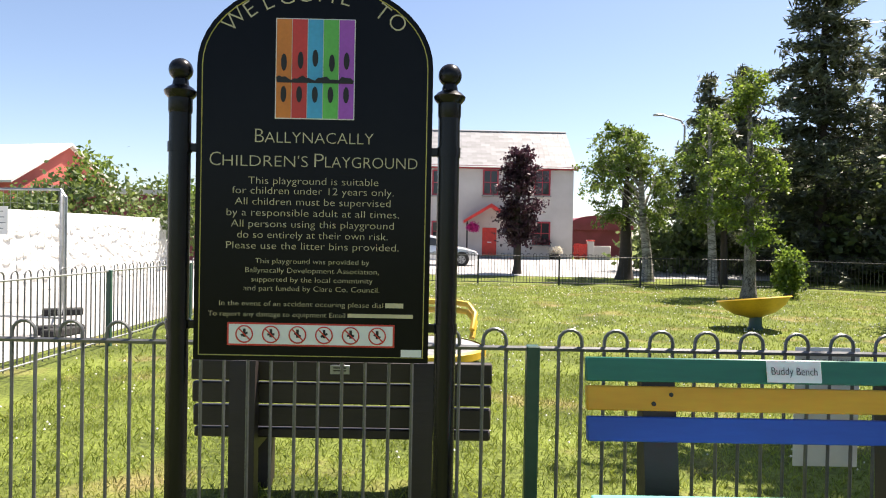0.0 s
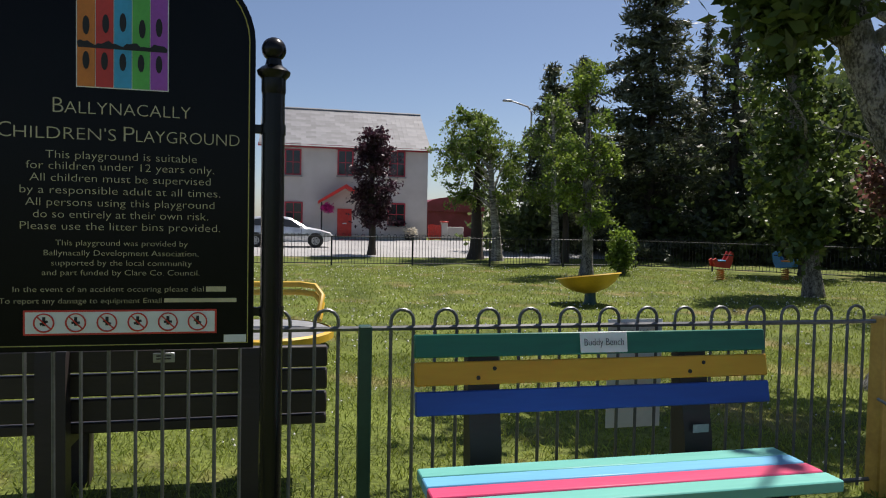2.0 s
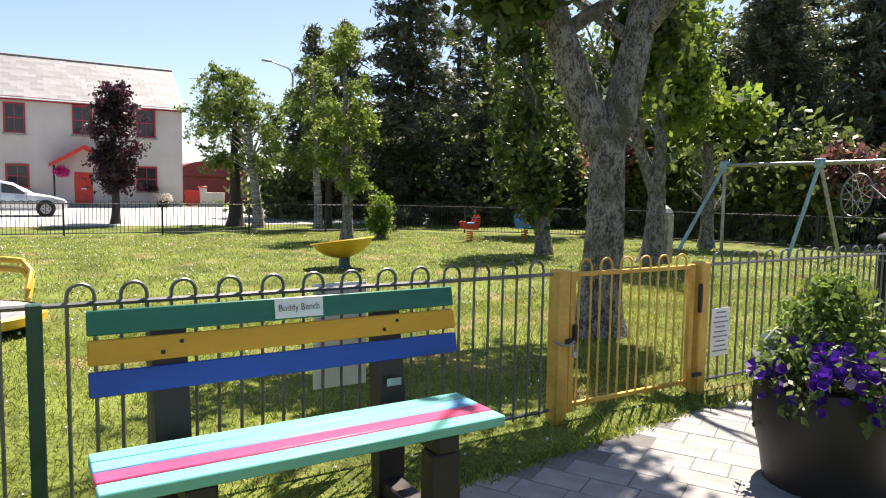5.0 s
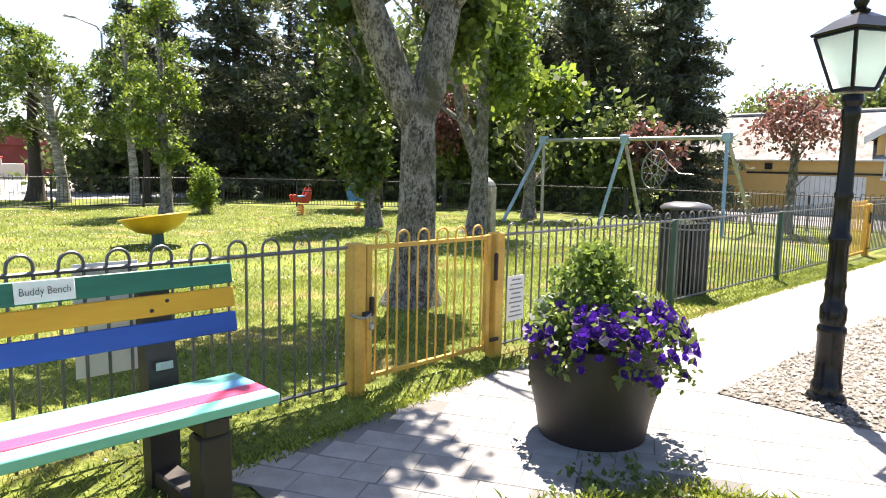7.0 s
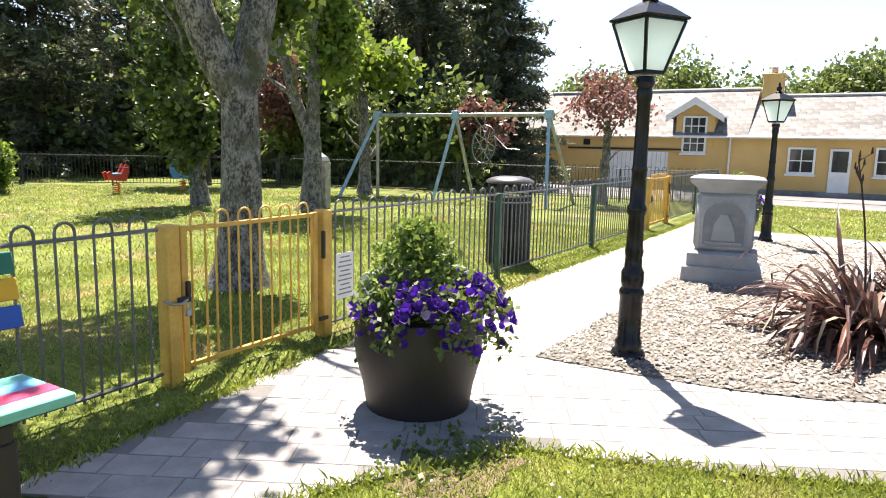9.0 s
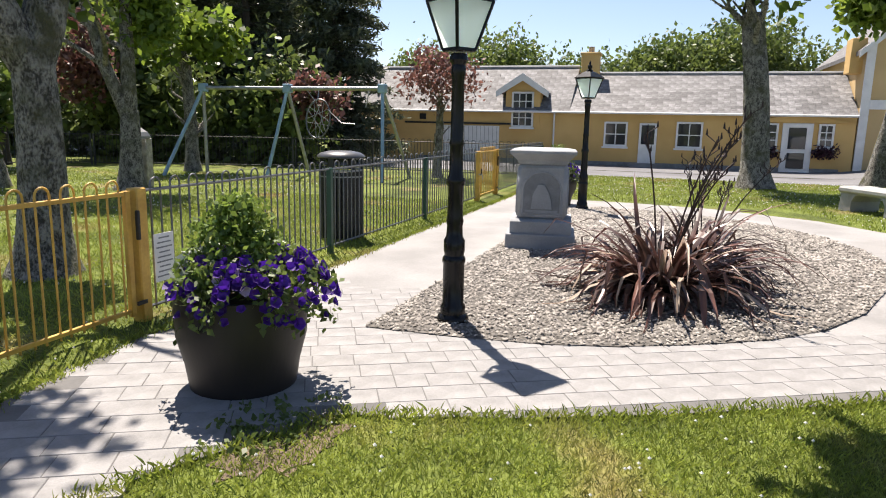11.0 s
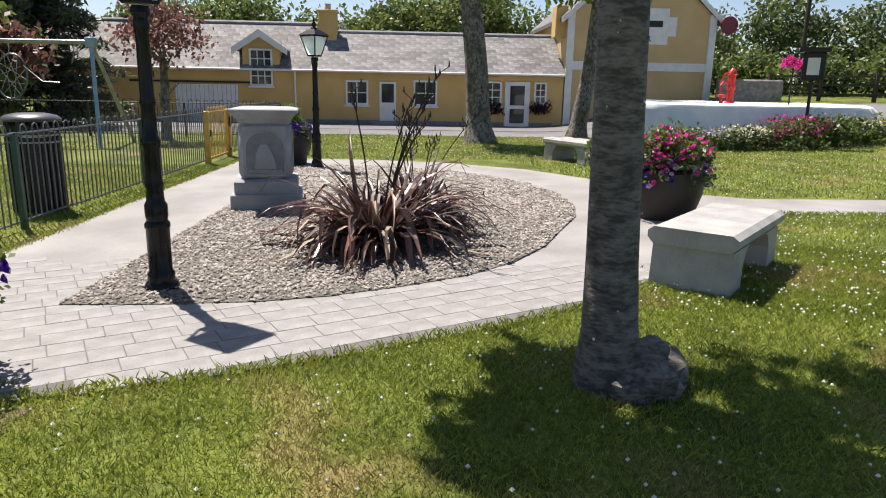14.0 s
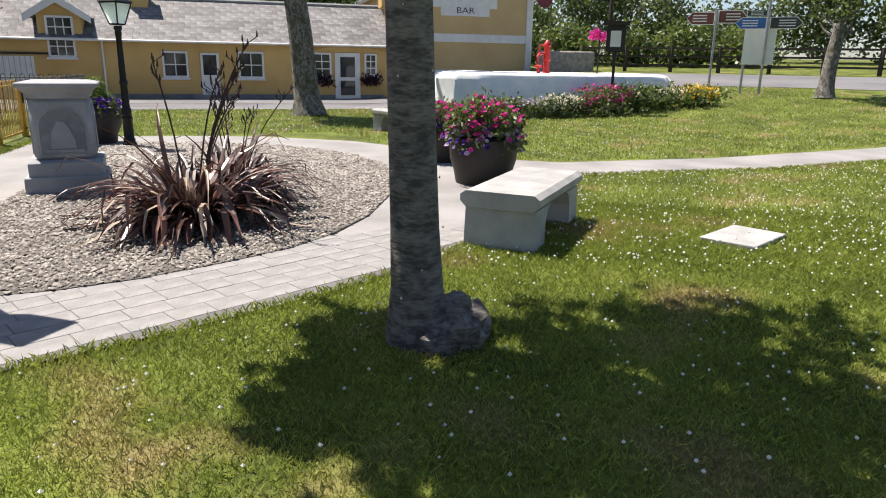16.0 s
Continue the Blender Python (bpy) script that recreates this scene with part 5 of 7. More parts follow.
def cottage():
    X, gz = 35.0, -0.29
    c = thing("cottage", "long single-storey ochre cottage with slate roof and white windows", "cottage", pose(X, 0, gz))
    y0, y1, E, D, RH = -8.5, 17.0, 2.62, 6.0, 1.95
    part("wall", Geo().prism([(y0, -0.5), (y1, -0.5), (y1, E), (y0, E)], 0, D, "yz"), M["yellowwall"], c, smooth=False)
    for a, b, top, name in ((4.0, 17.2, RH + 0.35, "north"), (-8.5, 4.0, RH, "south")):
        roof = part("roof", Geo().prism([(-0.25, E - 0.05), (D / 2, E + top), (D + 0.25, E - 0.05), (D / 2, E + top - 0.1)], a, b, "xz"), M["slatedark"], c, smooth=False)
        slates(roof, a, b, -0.25, E - 0.03, D / 2, E + top, M["slatedark"], "y", 0.55, 12)
        part("ridge", Geo().tube([(D / 2, a, E + top + 0.06), (D / 2, b, E + top + 0.06)], 0.1, 6), M["stone"], roof)
    part("gutter", Geo().tube([(-0.3, y0, E - 0.06), (-0.3, y1, E - 0.06)], 0.06, 6), M["white"], c)
    part("downpipe", Geo().tube([(-0.1, 4.75, 0.1), (-0.1, 4.75, E - 0.06)], 0.045, 6), M["white"], c)
    part("plinth", Geo().box((-0.02, 2.0, 0.05), (0.06, 20, 0.35)), M["stonedark"], c)
    part("garage_door", Geo().box((-0.03, 9.05, 0.9), (0.08, 3.0, 1.85), bev=0.01), M["white"], c, "wide white garage door")
    for k in range(14):
        part("batten", Geo().box((-0.078, 7.66 + k * 0.214, 0.9), (0.012, 0.02, 1.8)), M["cast"], c)
    part("lintel", Geo().box((-0.03, 9.6, 1.94), (0.1, 6.2, 0.09)), M["black"], c, "dark lintel beam")
    part("vent", Geo().box((-0.02, 11.7, 2.25), (0.06, 0.35, 0.3)), M["black"], c)
    window(c, (0, 1.75, 1.03), 0.98, 1.05, "x", "white", 2, 2)
    window(c, (0, -1.62, 1.03), 1.05, 1.1, "x", "white", 2, 2)
    window(c, (0, -4.95, 1.1), 0.8, 1.05, "x", "white", 2, 3)
    window(c, (0, -7.36, 1.2), 0.5, 0.95, "x", "white", 2, 3)
    d = part("door", Geo().box((-0.03, 0.24, 1.1), (0.08, 0.82, 2.0), bev=0.01), M["white"], c, "white door with a dark upper pane")
    part("pane", Geo().box((-0.075, 0.24, 1.55), (0.03, 0.6, 0.9)), M["darkpane"], d)
    part("door_step", Geo().box((-0.35, 0.24, 0.1), (0.6, 1.5, 0.2)), M["concrete"], c)
    p = part("porch_door", Geo().box((-0.04, -6.2, 1.1), (0.1, 1.25, 2.25), bev=0.01), M["white"], c, "white glazed porch door")
    part("pane", Geo().box((-0.1, -6.2, 1.55), (0.03, 0.72, 0.95)).box((-0.1, -6.2, 0.55), (0.03, 0.72, 0.7)), M["darkpane"], p)
    part("barge_board", Geo().prism([(-8.4, 2.25), (-4.2, 2.25), (-5.4, 2.5), (-7.2, 2.5)], -0.12, -0.02, "yz"), M["yellowwall"], c, smooth=False)
    dm = part("dormer", Geo().prism([(5.5, 1.8), (7.25, 1.8), (7.25, 3.55), (6.37, 4.15), (5.5, 3.55)], -0.04, 2.0, "yz"), M["yellowwall"], c, "gabled dormer", smooth=False)
    part("dormer_roof", Geo().prism([(5.15, 3.42), (6.37, 4.22), (7.6, 3.42), (7.6, 3.52), (6.37, 4.36), (5.15, 3.52)], -0.3, 2.4, "yz"), M["slatedark"], dm, smooth=False)
    part("barge_board", Geo().prism([(5.05, 3.24), (6.37, 4.06), (7.7, 3.24), (7.7, 3.55), (6.37, 4.42), (5.05, 3.55)], -0.38, -0.3, "yz"), M["white"], dm, smooth=False)
    window(c, (-0.04, 6.37, 1.85), 0.98, 1.62, "x", "white", 3, 4)
    ch = part("chimney", Geo().box((2.6, 3.4, 4.6), (0.75, 0.9, 1.9), bev=0.02), M["yellowwall"], c, "ochre chimney stack")
    part("chimney_cap", Geo().box((2.6, 3.4, 5.58), (0.9, 1.05, 0.12), bev=0.02), M["yellowwall"], ch)
    part("pot", Geo().lathe([(0.16, 5.6), (0.14, 5.9), (0.16, 5.95)], 12, (2.6, 3.4, 0)), M["rubble"], ch)
    for y in (-4.95, -7.36):
        part("window_box", leaves("window_box", clumps(26, 12, 0.09, lambda: (-0.25, y + random.uniform(-.4, .4), 0.95 + random.uniform(-.2, .15))), 0.1, M["leaf_plum"]), None, c)
    return c


cottage()


def pub():
    c = thing("public_house", "tall ochre gabled bar with white quoins and painted sign", "building", pose(35.0, 0, -0.2))
    y0, y1, E = -15.95, -8.55, 5.3
    part("wall", Geo().prism([(y0, -0.5), (y1, -0.5), (y1, E), ((y0 + y1) / 2, E + 3.2), (y0, E)], 0, 9, "yz"), M["pubwall"], c, smooth=False)
    part("string_course", Geo().box((-0.03, (y0 + y1) / 2, 2.98), (0.08, y1 - y0 - 0.7, 0.4)), M["white"], c, "white painted band")
    for y in (y0 + 0.17, y1 - 0.17):
        part("quoin", Geo().box((-0.035, y, 2.5), (0.09, 0.34, 6.0)), M["white"], c)
    part("roof", Geo().prism([(y0 - 0.3, E - 0.25), ((y0 + y1) / 2, E + 3.35), (y1 + 0.3, E - 0.25), (y1 + 0.3, E - 0.05), ((y0 + y1) / 2, E + 3.55), (y0 - 0.3, E - 0.05)], -0.2, 9.3, "yz"), M["slatedark"], c, smooth=False)
    part("barge_board", Geo().prism([(y0 - 0.32, E - 0.35), ((y0 + y1) / 2, E + 3.25), (y1 + 0.32, E - 0.35), (y1 + 0.32, E - 0.08), ((y0 + y1) / 2, E + 3.52), (y0 - 0.32, E - 0.08)], -0.26, -0.2, "yz"), M["white"], c, smooth=False)
    part("chimney", Geo().box((1.0, y1 + 0.2, 5.1), (1.0, 0.6, 1.5), bev=0.02), M["yellowwall"], c)
    a, b, p, q = -10.55, -13.95, 4.05, 5.75
    k = 0.4
    s = part("sign_panel", Geo().prism([(a, p + k), (a - k, p + k), (a - k, p), (b + k, p), (b + k, p + k), (b, p + k), (b, q - k), (b + k, q - k), (b + k, q), (a - k, q), (a - k, q - k), (a, q - k)], -0.05, 0, "yz"), M["white"], c, "white notched sign panel", smooth=False)
    text("lettering", "BAR", 0.42, M["black"], s, pose(-0.056, -12.25, 4.18, 90, 0, -90), 0.95, depth=0.002)
    part("sign_bar", Geo().box((-0.056, -12.2, 5.02), (0.008, 2.1, 0.3), bev=0.003), M["black"], s, smooth=False)
    part("round_sign", Geo().tube([(-0.5, y0 - 0.45, 5.0), (-0.42, y0 - 0.45, 5.0)], 0.42, 20), M["maroon"], c, "round dark hanging sign")
    part("bracket", Geo().tube([(0, y0, 5.5), (-0.46, y0 - 0.45, 5.5), (-0.46, y0 - 0.45, 5.4)], 0.025, 5), M["black"], c)
    return c


pub()

# ---- whitewashed wall, red barn and site panels by the lane ----
wl = thing("boundary_wall", "rough whitewashed stone boundary wall", "wall", kind="structure")
g = Geo()
a, b = Vector((-9.0, 5.0, 0)), Vector((-11.3, 29.5, 0))
n = 60
for i in range(n + 1):
    p = a.lerp(b, i / n)
    top = 1.9 + 0.25 * i / n + 0.05 * noise.noise(Vector((i * 0.7, 3, 0)))
    g.v += [(p.x + 0.03 * noise.noise(Vector((i * 0.9, z * 2, 1))), p.y, z) for z in (0, 0.6, 1.2, top)] + [(p.x - 0.45, p.y, top + 0.02), (p.x - 0.45, p.y, 0)]
g.f += [(6 * i + k, 6 * i + 6 + k, 6 * i + 7 + k, 6 * i + 1 + k) for i in range(n) for k in range(5)]
part("wall_face", g, M["whitewash"], wl)
random.seed(5)
stone_ms = [Geo().lathe([(r * 0.8, -0.03), (r, 0), (r * 0.75, 0.035), (0.02, 0.045)], 7).mesh("stone", M["whitewash"]) for r in (0.13, 0.17, 0.21)]
for k in range(280):
    t, z = random.uniform(0.25, 0.98), random.uniform(0.1, 1.85)
    p = a.lerp(b, t)
    part("stone", random.choice(stone_ms), None, wl, m=pose(p.x - 0.005, p.y, z, random.uniform(-10, 10), 85, 0) @ Matrix.Diagonal((0.75, random.uniform(1, 1.7), 1, 1)), smooth=False)

bn = thing("red_barn", "red-walled barn with a pale ribbed sheet roof", "barn", pose(-18.6, 34, 0.2, 0, 0, 75))
part("wall", Geo().prism([(-3.2, -0.5), (3.2, -0.5), (3.2, 3.7), (0, 5.6), (-3.2, 3.7)], 0, 16, "xz"), M["barnred"], bn, smooth=False)
rf = part("roof", Geo().prism([(-3.5, 3.5), (0, 5.62), (3.5, 3.5), (3.5, 3.62), (0, 5.76), (-3.5, 3.62)], -0.3, 16.3, "xz"), M["barnroof"], bn, smooth=False)
lo = thing("long_barn", "low maroon shed behind the whitewashed wall", "barn", pose(-15.5, 36, 0.2))
part("wall", Geo().box((0, 0, 1.6), (8, 6, 3.4)), M["maroon"], lo, smooth=False)
part("roof", Geo().prism([(-4.2, 3.2), (4.2, 3.2), (4.2, 3.35), (-4.2, 3.6)], -3.2, 3.2, "xz"), M["barnroof"], lo, smooth=False)


def site_panel(x, y, turn, w=2.4):
    s = thing("site_fence_panel", "galvanised mesh site fence panel on a rubber foot", "fence", pose(x, y, 0.012, 0, 0, turn), "site panels")
    part("frame", Geo().tube([(0, 0, 0.06), (0, 0, 2.0), (0.08, 0, 2.1), (w - 0.08, 0, 2.1), (w, 0, 2.0), (w, 0, 0.06)], 0.022, 6).tube([(0, 0, 0.25), (w, 0, 0.25)], 0.016, 5), M["galv"], s)
    g = Geo()
    for i in range(1, 24):
        g.tube([(w * i / 24, 0, 0.25), (w * i / 24, 0, 2.08)], 0.0025, 3)
    for z in steps(0.45, 1.9, 7):
        g.tube([(0, 0.004, z), (w, 0.004, z)], 0.0025, 3)
    part("mesh", g, M["galv"], s)
    for u in (0.02, w - 0.02):
        part("foot", Geo().box((u, 0, 0.06), (0.24, 0.65, 0.12), bev=0.02), M["rubber"], s, "black rubber foot")
    return s


site_panel(-5.35, 9.75, 173, 2.6)
site_panel(-5.50, 9.9, 118, 2.6)
notice(-6.35, -6.05, 1.45, 1.85, 9.55, "white paper notice wired to the site panel", 4)

# ---- pump platform and flower border ----
tr = thing("pump_platform", "raised whitewashed stone platform with flaking paint", "platform")
plat = [(20.3, -7.2), (19.9, -7.9), (19.7, -11.0), (19.9, -14.2), (20.8, -15.0), (24.6, -14.4), (24.9, -7.6), (21.2, -6.9)]
g = Geo()
cx, cy = 22.2, -11.0
rings = [(1.02, 0.0), (1.0, 0.5), (1.0, 1.08), (0.97, 1.22), (0.92, 1.28), (0.75, 1.26), (0.02, 1.24)]
fine = []
for (ax, ay), (bx, by) in zip(plat, plat[1:] + plat[:1]):
    fine += [(ax + (bx - ax) * k / 6, ay + (by - ay) * k / 6) for k in range(6)]
nn = len(fine)
for k, z in rings:
    g.v += [(cx + (x - cx) * k, cy + (y - cy) * k, z + 0.035 * noise.noise(Vector((x, y, z * 3)))) for x, y in fine]
g.f += [(i * nn + j, i * nn + (j + 1) % nn, (i + 1) * nn + (j + 1) % nn, (i + 1) * nn + j) for i in range(len(rings) - 1) for j in range(nn)]
cut = 3 * nn
part("masonry", Geo().add(g.v[:cut + nn], [f for f in g.f if max(f) < cut + nn]), M["troughpaint"], tr)
part("coping", Geo().add(g.v[cut:], [tuple(k - cut for k in f) for f in g.f if min(f) >= cut]), M["troughpaint"], tr, "worn rounded top")
pm = thing("water_pump", "bright red cast-iron hand water pump", "pump", pose(21.5, -10.72, 1.23) @ Matrix.Scale(0.86, 4))
part("column", Geo().lathe([(0.2, 0), (0.2, 0.05), (0.13, 0.08), (0.12, 0.5), (0.15, 0.53), (0.15, 0.62), (0.12, 0.65), (0.12, 1.0), (0.16, 1.03), (0.15, 1.1), (0.08, 1.2), (0.02, 1.26)], 14), M["red"], pm)
part("spout", Geo().tube([(0, 0.1, 0.75), (-0.05, 0.32, 0.74), (-0.05, 0.4, 0.62)], 0.055, 8), M["red"], pm)
part("handle", Geo().tube([(0, -0.05, 1.1), (0, 0.28, 1.05), (0, 0.38, 0.7), (0, 0.36, 0.3)], 0.035, 6), M["red"], pm)
vl = thing("valve_wheel", "small red valve wheel on the platform", "valve", pose(21.4, -10.4, 1.23))
part("stem", Geo().lathe([(0.06, 0), (0.05, 0.2), (0.14, 0.22), (0.14, 0.27), (0.04, 0.3)], 12), M["red"], vl)


def border(name, cx, cy, rx, ry, h, mt, n, label, size=0.06, kind=""):
    b = thing(name, label, "flowers", pose(cx, cy, lie(cx, cy)))
    shp = lambda: (random.gauss(0, rx * 0.6), random.gauss(0, ry * 0.6), h * random.uniform(0.05, 0.95))
    part("foliage", leaves("foliage", clumps(n, 14, (0.09, 0.09, 0.07), shp), size * 1.2, M["leaf_mid"]), None, b)
    if mt:
        part("blossom", leaves("blossom", clumps(int(n * (1.0 if mt == "gold_flower" else 0.6)), 8, (0.07, 0.07, 0.05), lambda: (random.uniform(-rx, rx), random.uniform(-ry, ry), h * random.uniform(0.45, 1.05))), size, M[mt], long=1.1), None, b)
    return b


random.seed(21)
border("flower_clump", 19.2, -8.7, 0.35, 1.1, 0.55, "lilac", 110, "grey-blue leafy flowers below the platform")
border("flower_clump", 19.0, -10.2, 0.35, 0.8, 0.6, "cream_flower", 90, "cream flowers in the border")
border("flower_clump", 19.0, -11.5, 0.45, 0.8, 0.8, "pink", 120, "crimson flowers in the border")
border("flower_clump", 19.0, -12.6, 0.4, 0.5, 0.8, None, 90, "leafy green plants in the border")
border("flower_clump", 19.1, -13.6, 0.4, 0.6, 0.6, "cream_flower", 80, "cream flowers at the border's end")
border("flower_clump", 19.3, -14.9, 0.5, 0.6, 0.55, "gold_flower", 120, "golden yellow flowers at the border's end")

info = thing("notice_case", "dark roofed notice case on a post in the flower border", "notice board", pose(19.0, -11.75, lie(19, -11.75) + 0.42, 0, 0, -124))
part("post", Geo().box((0, 0, 0.6), (0.08, 0.08, 2.1)), M["black"], info)
part("case", Geo().box((0, 0, 1.75), (0.55, 0.12, 0.75), bev=0.02), M["black"], info)
part("sheet", Geo().box((0, -0.065, 1.75), (0.3, 0.006, 0.45)), M["white"], info, "pale printed sheet")
part("roof", Geo().prism([(-0.38, 2.12), (0.38, 2.12), (0.36, 2.22), (-0.36, 2.26)], -0.16, 0.16, "xz"), M["wood_dark"], info)
hb = thing("hanging_basket", "pink hanging basket on a dark stand", "planter", pose(20.8, -12.2, 0.55))
part("stand", Geo().tube([(0, 0, 0), (0, 0, 2.1), (0.3, 0, 2.15)], 0.025, 6), M["black"], hb)
part("blooms", leaves("blooms", clumps(26, 12, 0.06, lambda: (random.uniform(-.2, .2), random.uniform(-.3, .3), 1.9 + random.uniform(-.06, .08))), 0.07, M["pink"]), None, hb)


def signpost(x, y, boards, turn, H=3.1, label="tall steel post with pointed tourist signs"):
    s = thing("signpost", label, "road sign", pose(x, y, lie(x, y), 0, 0, turn))
    part("pole", Geo().tube([(0, 0, 0), (0, 0, H)], 0.045, 10), M["galv"], s)
    for (x0, x1, z, h, mt, point) in boards:
        pts = [(x0, z), (x1, z), (x1, z + h), (x0, z + h)]
        if point:
            e = 0.2 if point > 0 else -0.2
            pts = [(x0, z), (x1, z), (x1 + e, z + h / 2), (x1, z + h), (x0, z + h)] if point > 0 else [(x0, z), (x0 + e, z + h / 2), (x0, z + h), (x1, z + h), (x1, z)]
        mx, mz = sum(p[0] for p in pts) / len(pts), z + h / 2
        bd = part("sign_board", Geo().prism(pts, -0.07, -0.05, "xz"), M["white"], s, smooth=False)
        part("sign_face", Geo().prism([(mx + (u - mx) * 0.95, mz + (w - mz) * 0.88) for u, w in pts], -0.074, -0.07, "xz"), M[mt], bd, mt.replace("_sign", "") + " face", smooth=False)
        for k in range(0 if mt == "white" else 3):
            part("print_line", Geo().box((mx, -0.077, z + h * (0.28 + 0.22 * k)), (abs(x1 - x0) * 0.62, 0.003, h * 0.09)), M["white"], bd, smooth=False)
    return s


signpost(23.0, -18.15, [(-0.85, -0.06, 2.33, 0.46, "brown_sign", -1), (0.06, 0.85, 2.38, 0.46, "brown_sign", 1)], -128, 2.9)
signpost(21.0, -18.75, [(-0.85, -0.04, 2.2, 0.4, "blue_sign", -1), (-0.7, -0.05, 2.63, 0.2, "dark_sign", 0), (0.06, 0.9, 2.2, 0.4, "dark_sign", 1)], -133, 3.2)
signpost(21.55, -18.4, [(-0.08, 0.95, 1.0, 1.2, "white", 0)], -133, 2.2, "pair of steel posts carrying a pale grey board")


def rail_fence(a, b):
    f = thing("post_and_rail_fence", "dark timber post and rail fence beyond the road", "fence")
    a, b = Vector((*a, 0)), Vector((*b, 0))
    n = int((b - a).length / 2.2)
    pts = [a.lerp(b, i / n) for i in range(n + 1)]
    pts = [Vector((p.x, p.y, lie(p.x, p.y))) for p in pts]
    for p in pts:
        part("post", Geo().box(p + Vector((0, 0, 0.62)), (0.14, 0.14, 1.3)), M["wood_dark"], f)
    for p, q in zip(pts, pts[1:]):
        for z in (0.35, 0.78, 1.18):
            part("rail", Geo().tube([p + Vector((0, 0, z)), q + Vector((0, 0, z))], 0.06, 4), M["wood_dark"], f)
    return f


rail_fence((35.0, -19.0), (18.0, -38.0))
rw = single("rubble_wall", Geo().box((0, 0, 0.5), (0.5, 3.2, 1.5), bev=0.08), M["rubble"], "low rubble stone wall by the bar", "wall", pose(34.2, -17.6, 1.0))
for x, y in ((38.5, -22.5), (31.0, -36.0)):
    single("utility_pole", Geo().tube([(0, 0, -0.2), (0, 0, 8.5)], [0.14, 0.1], 8), M["wood_dark"], "weathered timber utility pole", "pole", pose(x, y, 0.4), "utility poles")
sl = thing("street_light", "slim grey street light with a bent arm behind the trees", "street lamp", pose(12.0, 33.0, 0.35))
part("pole", Geo().tube([(0, 0, 0), (0, 0, 6.9), (-0.2, 0, 7.2), (-1.1, 0, 7.45)], [0.07, 0.05, 0.045, 0.04], 8), M["galv"], sl)
part("head", Geo().box((-1.3, 0, 7.45), (0.5, 0.18, 0.1), bev=0.03), M["galv"], sl)


# ---- trees ----
def limb(g, p, d, L, r, depth, tips, wig=0.18, n=5, spread=0.7, up=0.25):
    """A tapering, wandering limb that forks; the ends go into tips."""
    pts, rad, d = [Vector(p)], [r], Vector(d).normalized()
    for i in range(n):
        d = (d + Vector((random.uniform(-wig, wig), random.uniform(-wig, wig), random.uniform(-wig, wig) * 0.5 + up * 0.12))).normalized()
        pts.append(pts[-1] + d * L / n)
        rad.append(r * (1 - 0.5 * (i + 1) / n))
    g.tube(pts, rad, 8 if r > 0.06 else 5, False)
    tips += pts[2:] if depth <= 1 else []
    if depth > 0:
        for k in range(random.choice((2, 3))):
            q = (d + Vector((random.uniform(-1, 1), random.uniform(-1, 1), random.uniform(-0.3, 0.7))) * spread).normalized()
            limb(g, pts[random.choice((-1, -1, -2))], q, L * random.uniform(0.55, 0.8), rad[-1] * 0.8, depth - 1, tips, wig, max(3, n - 1), spread, up)
    return tips


def flare(r, H, x=0.0, y=0.0, lean=(0, 0), n=10, wob=0.03, k=0.45):
    """Trunk line and radii with a flared foot."""
    zs = steps(0, H, n)
    pts = [(x + lean[0] * (z / H) + wob * math.sin(z * 1.7 + x), y + lean[1] * (z / H) + wob * math.cos(z * 1.3 + y), z) for z in zs]
    return pts, [r * (1 + k * math.exp(-z / 0.22)) * (1 - 0.25 * z / H) for z in zs]


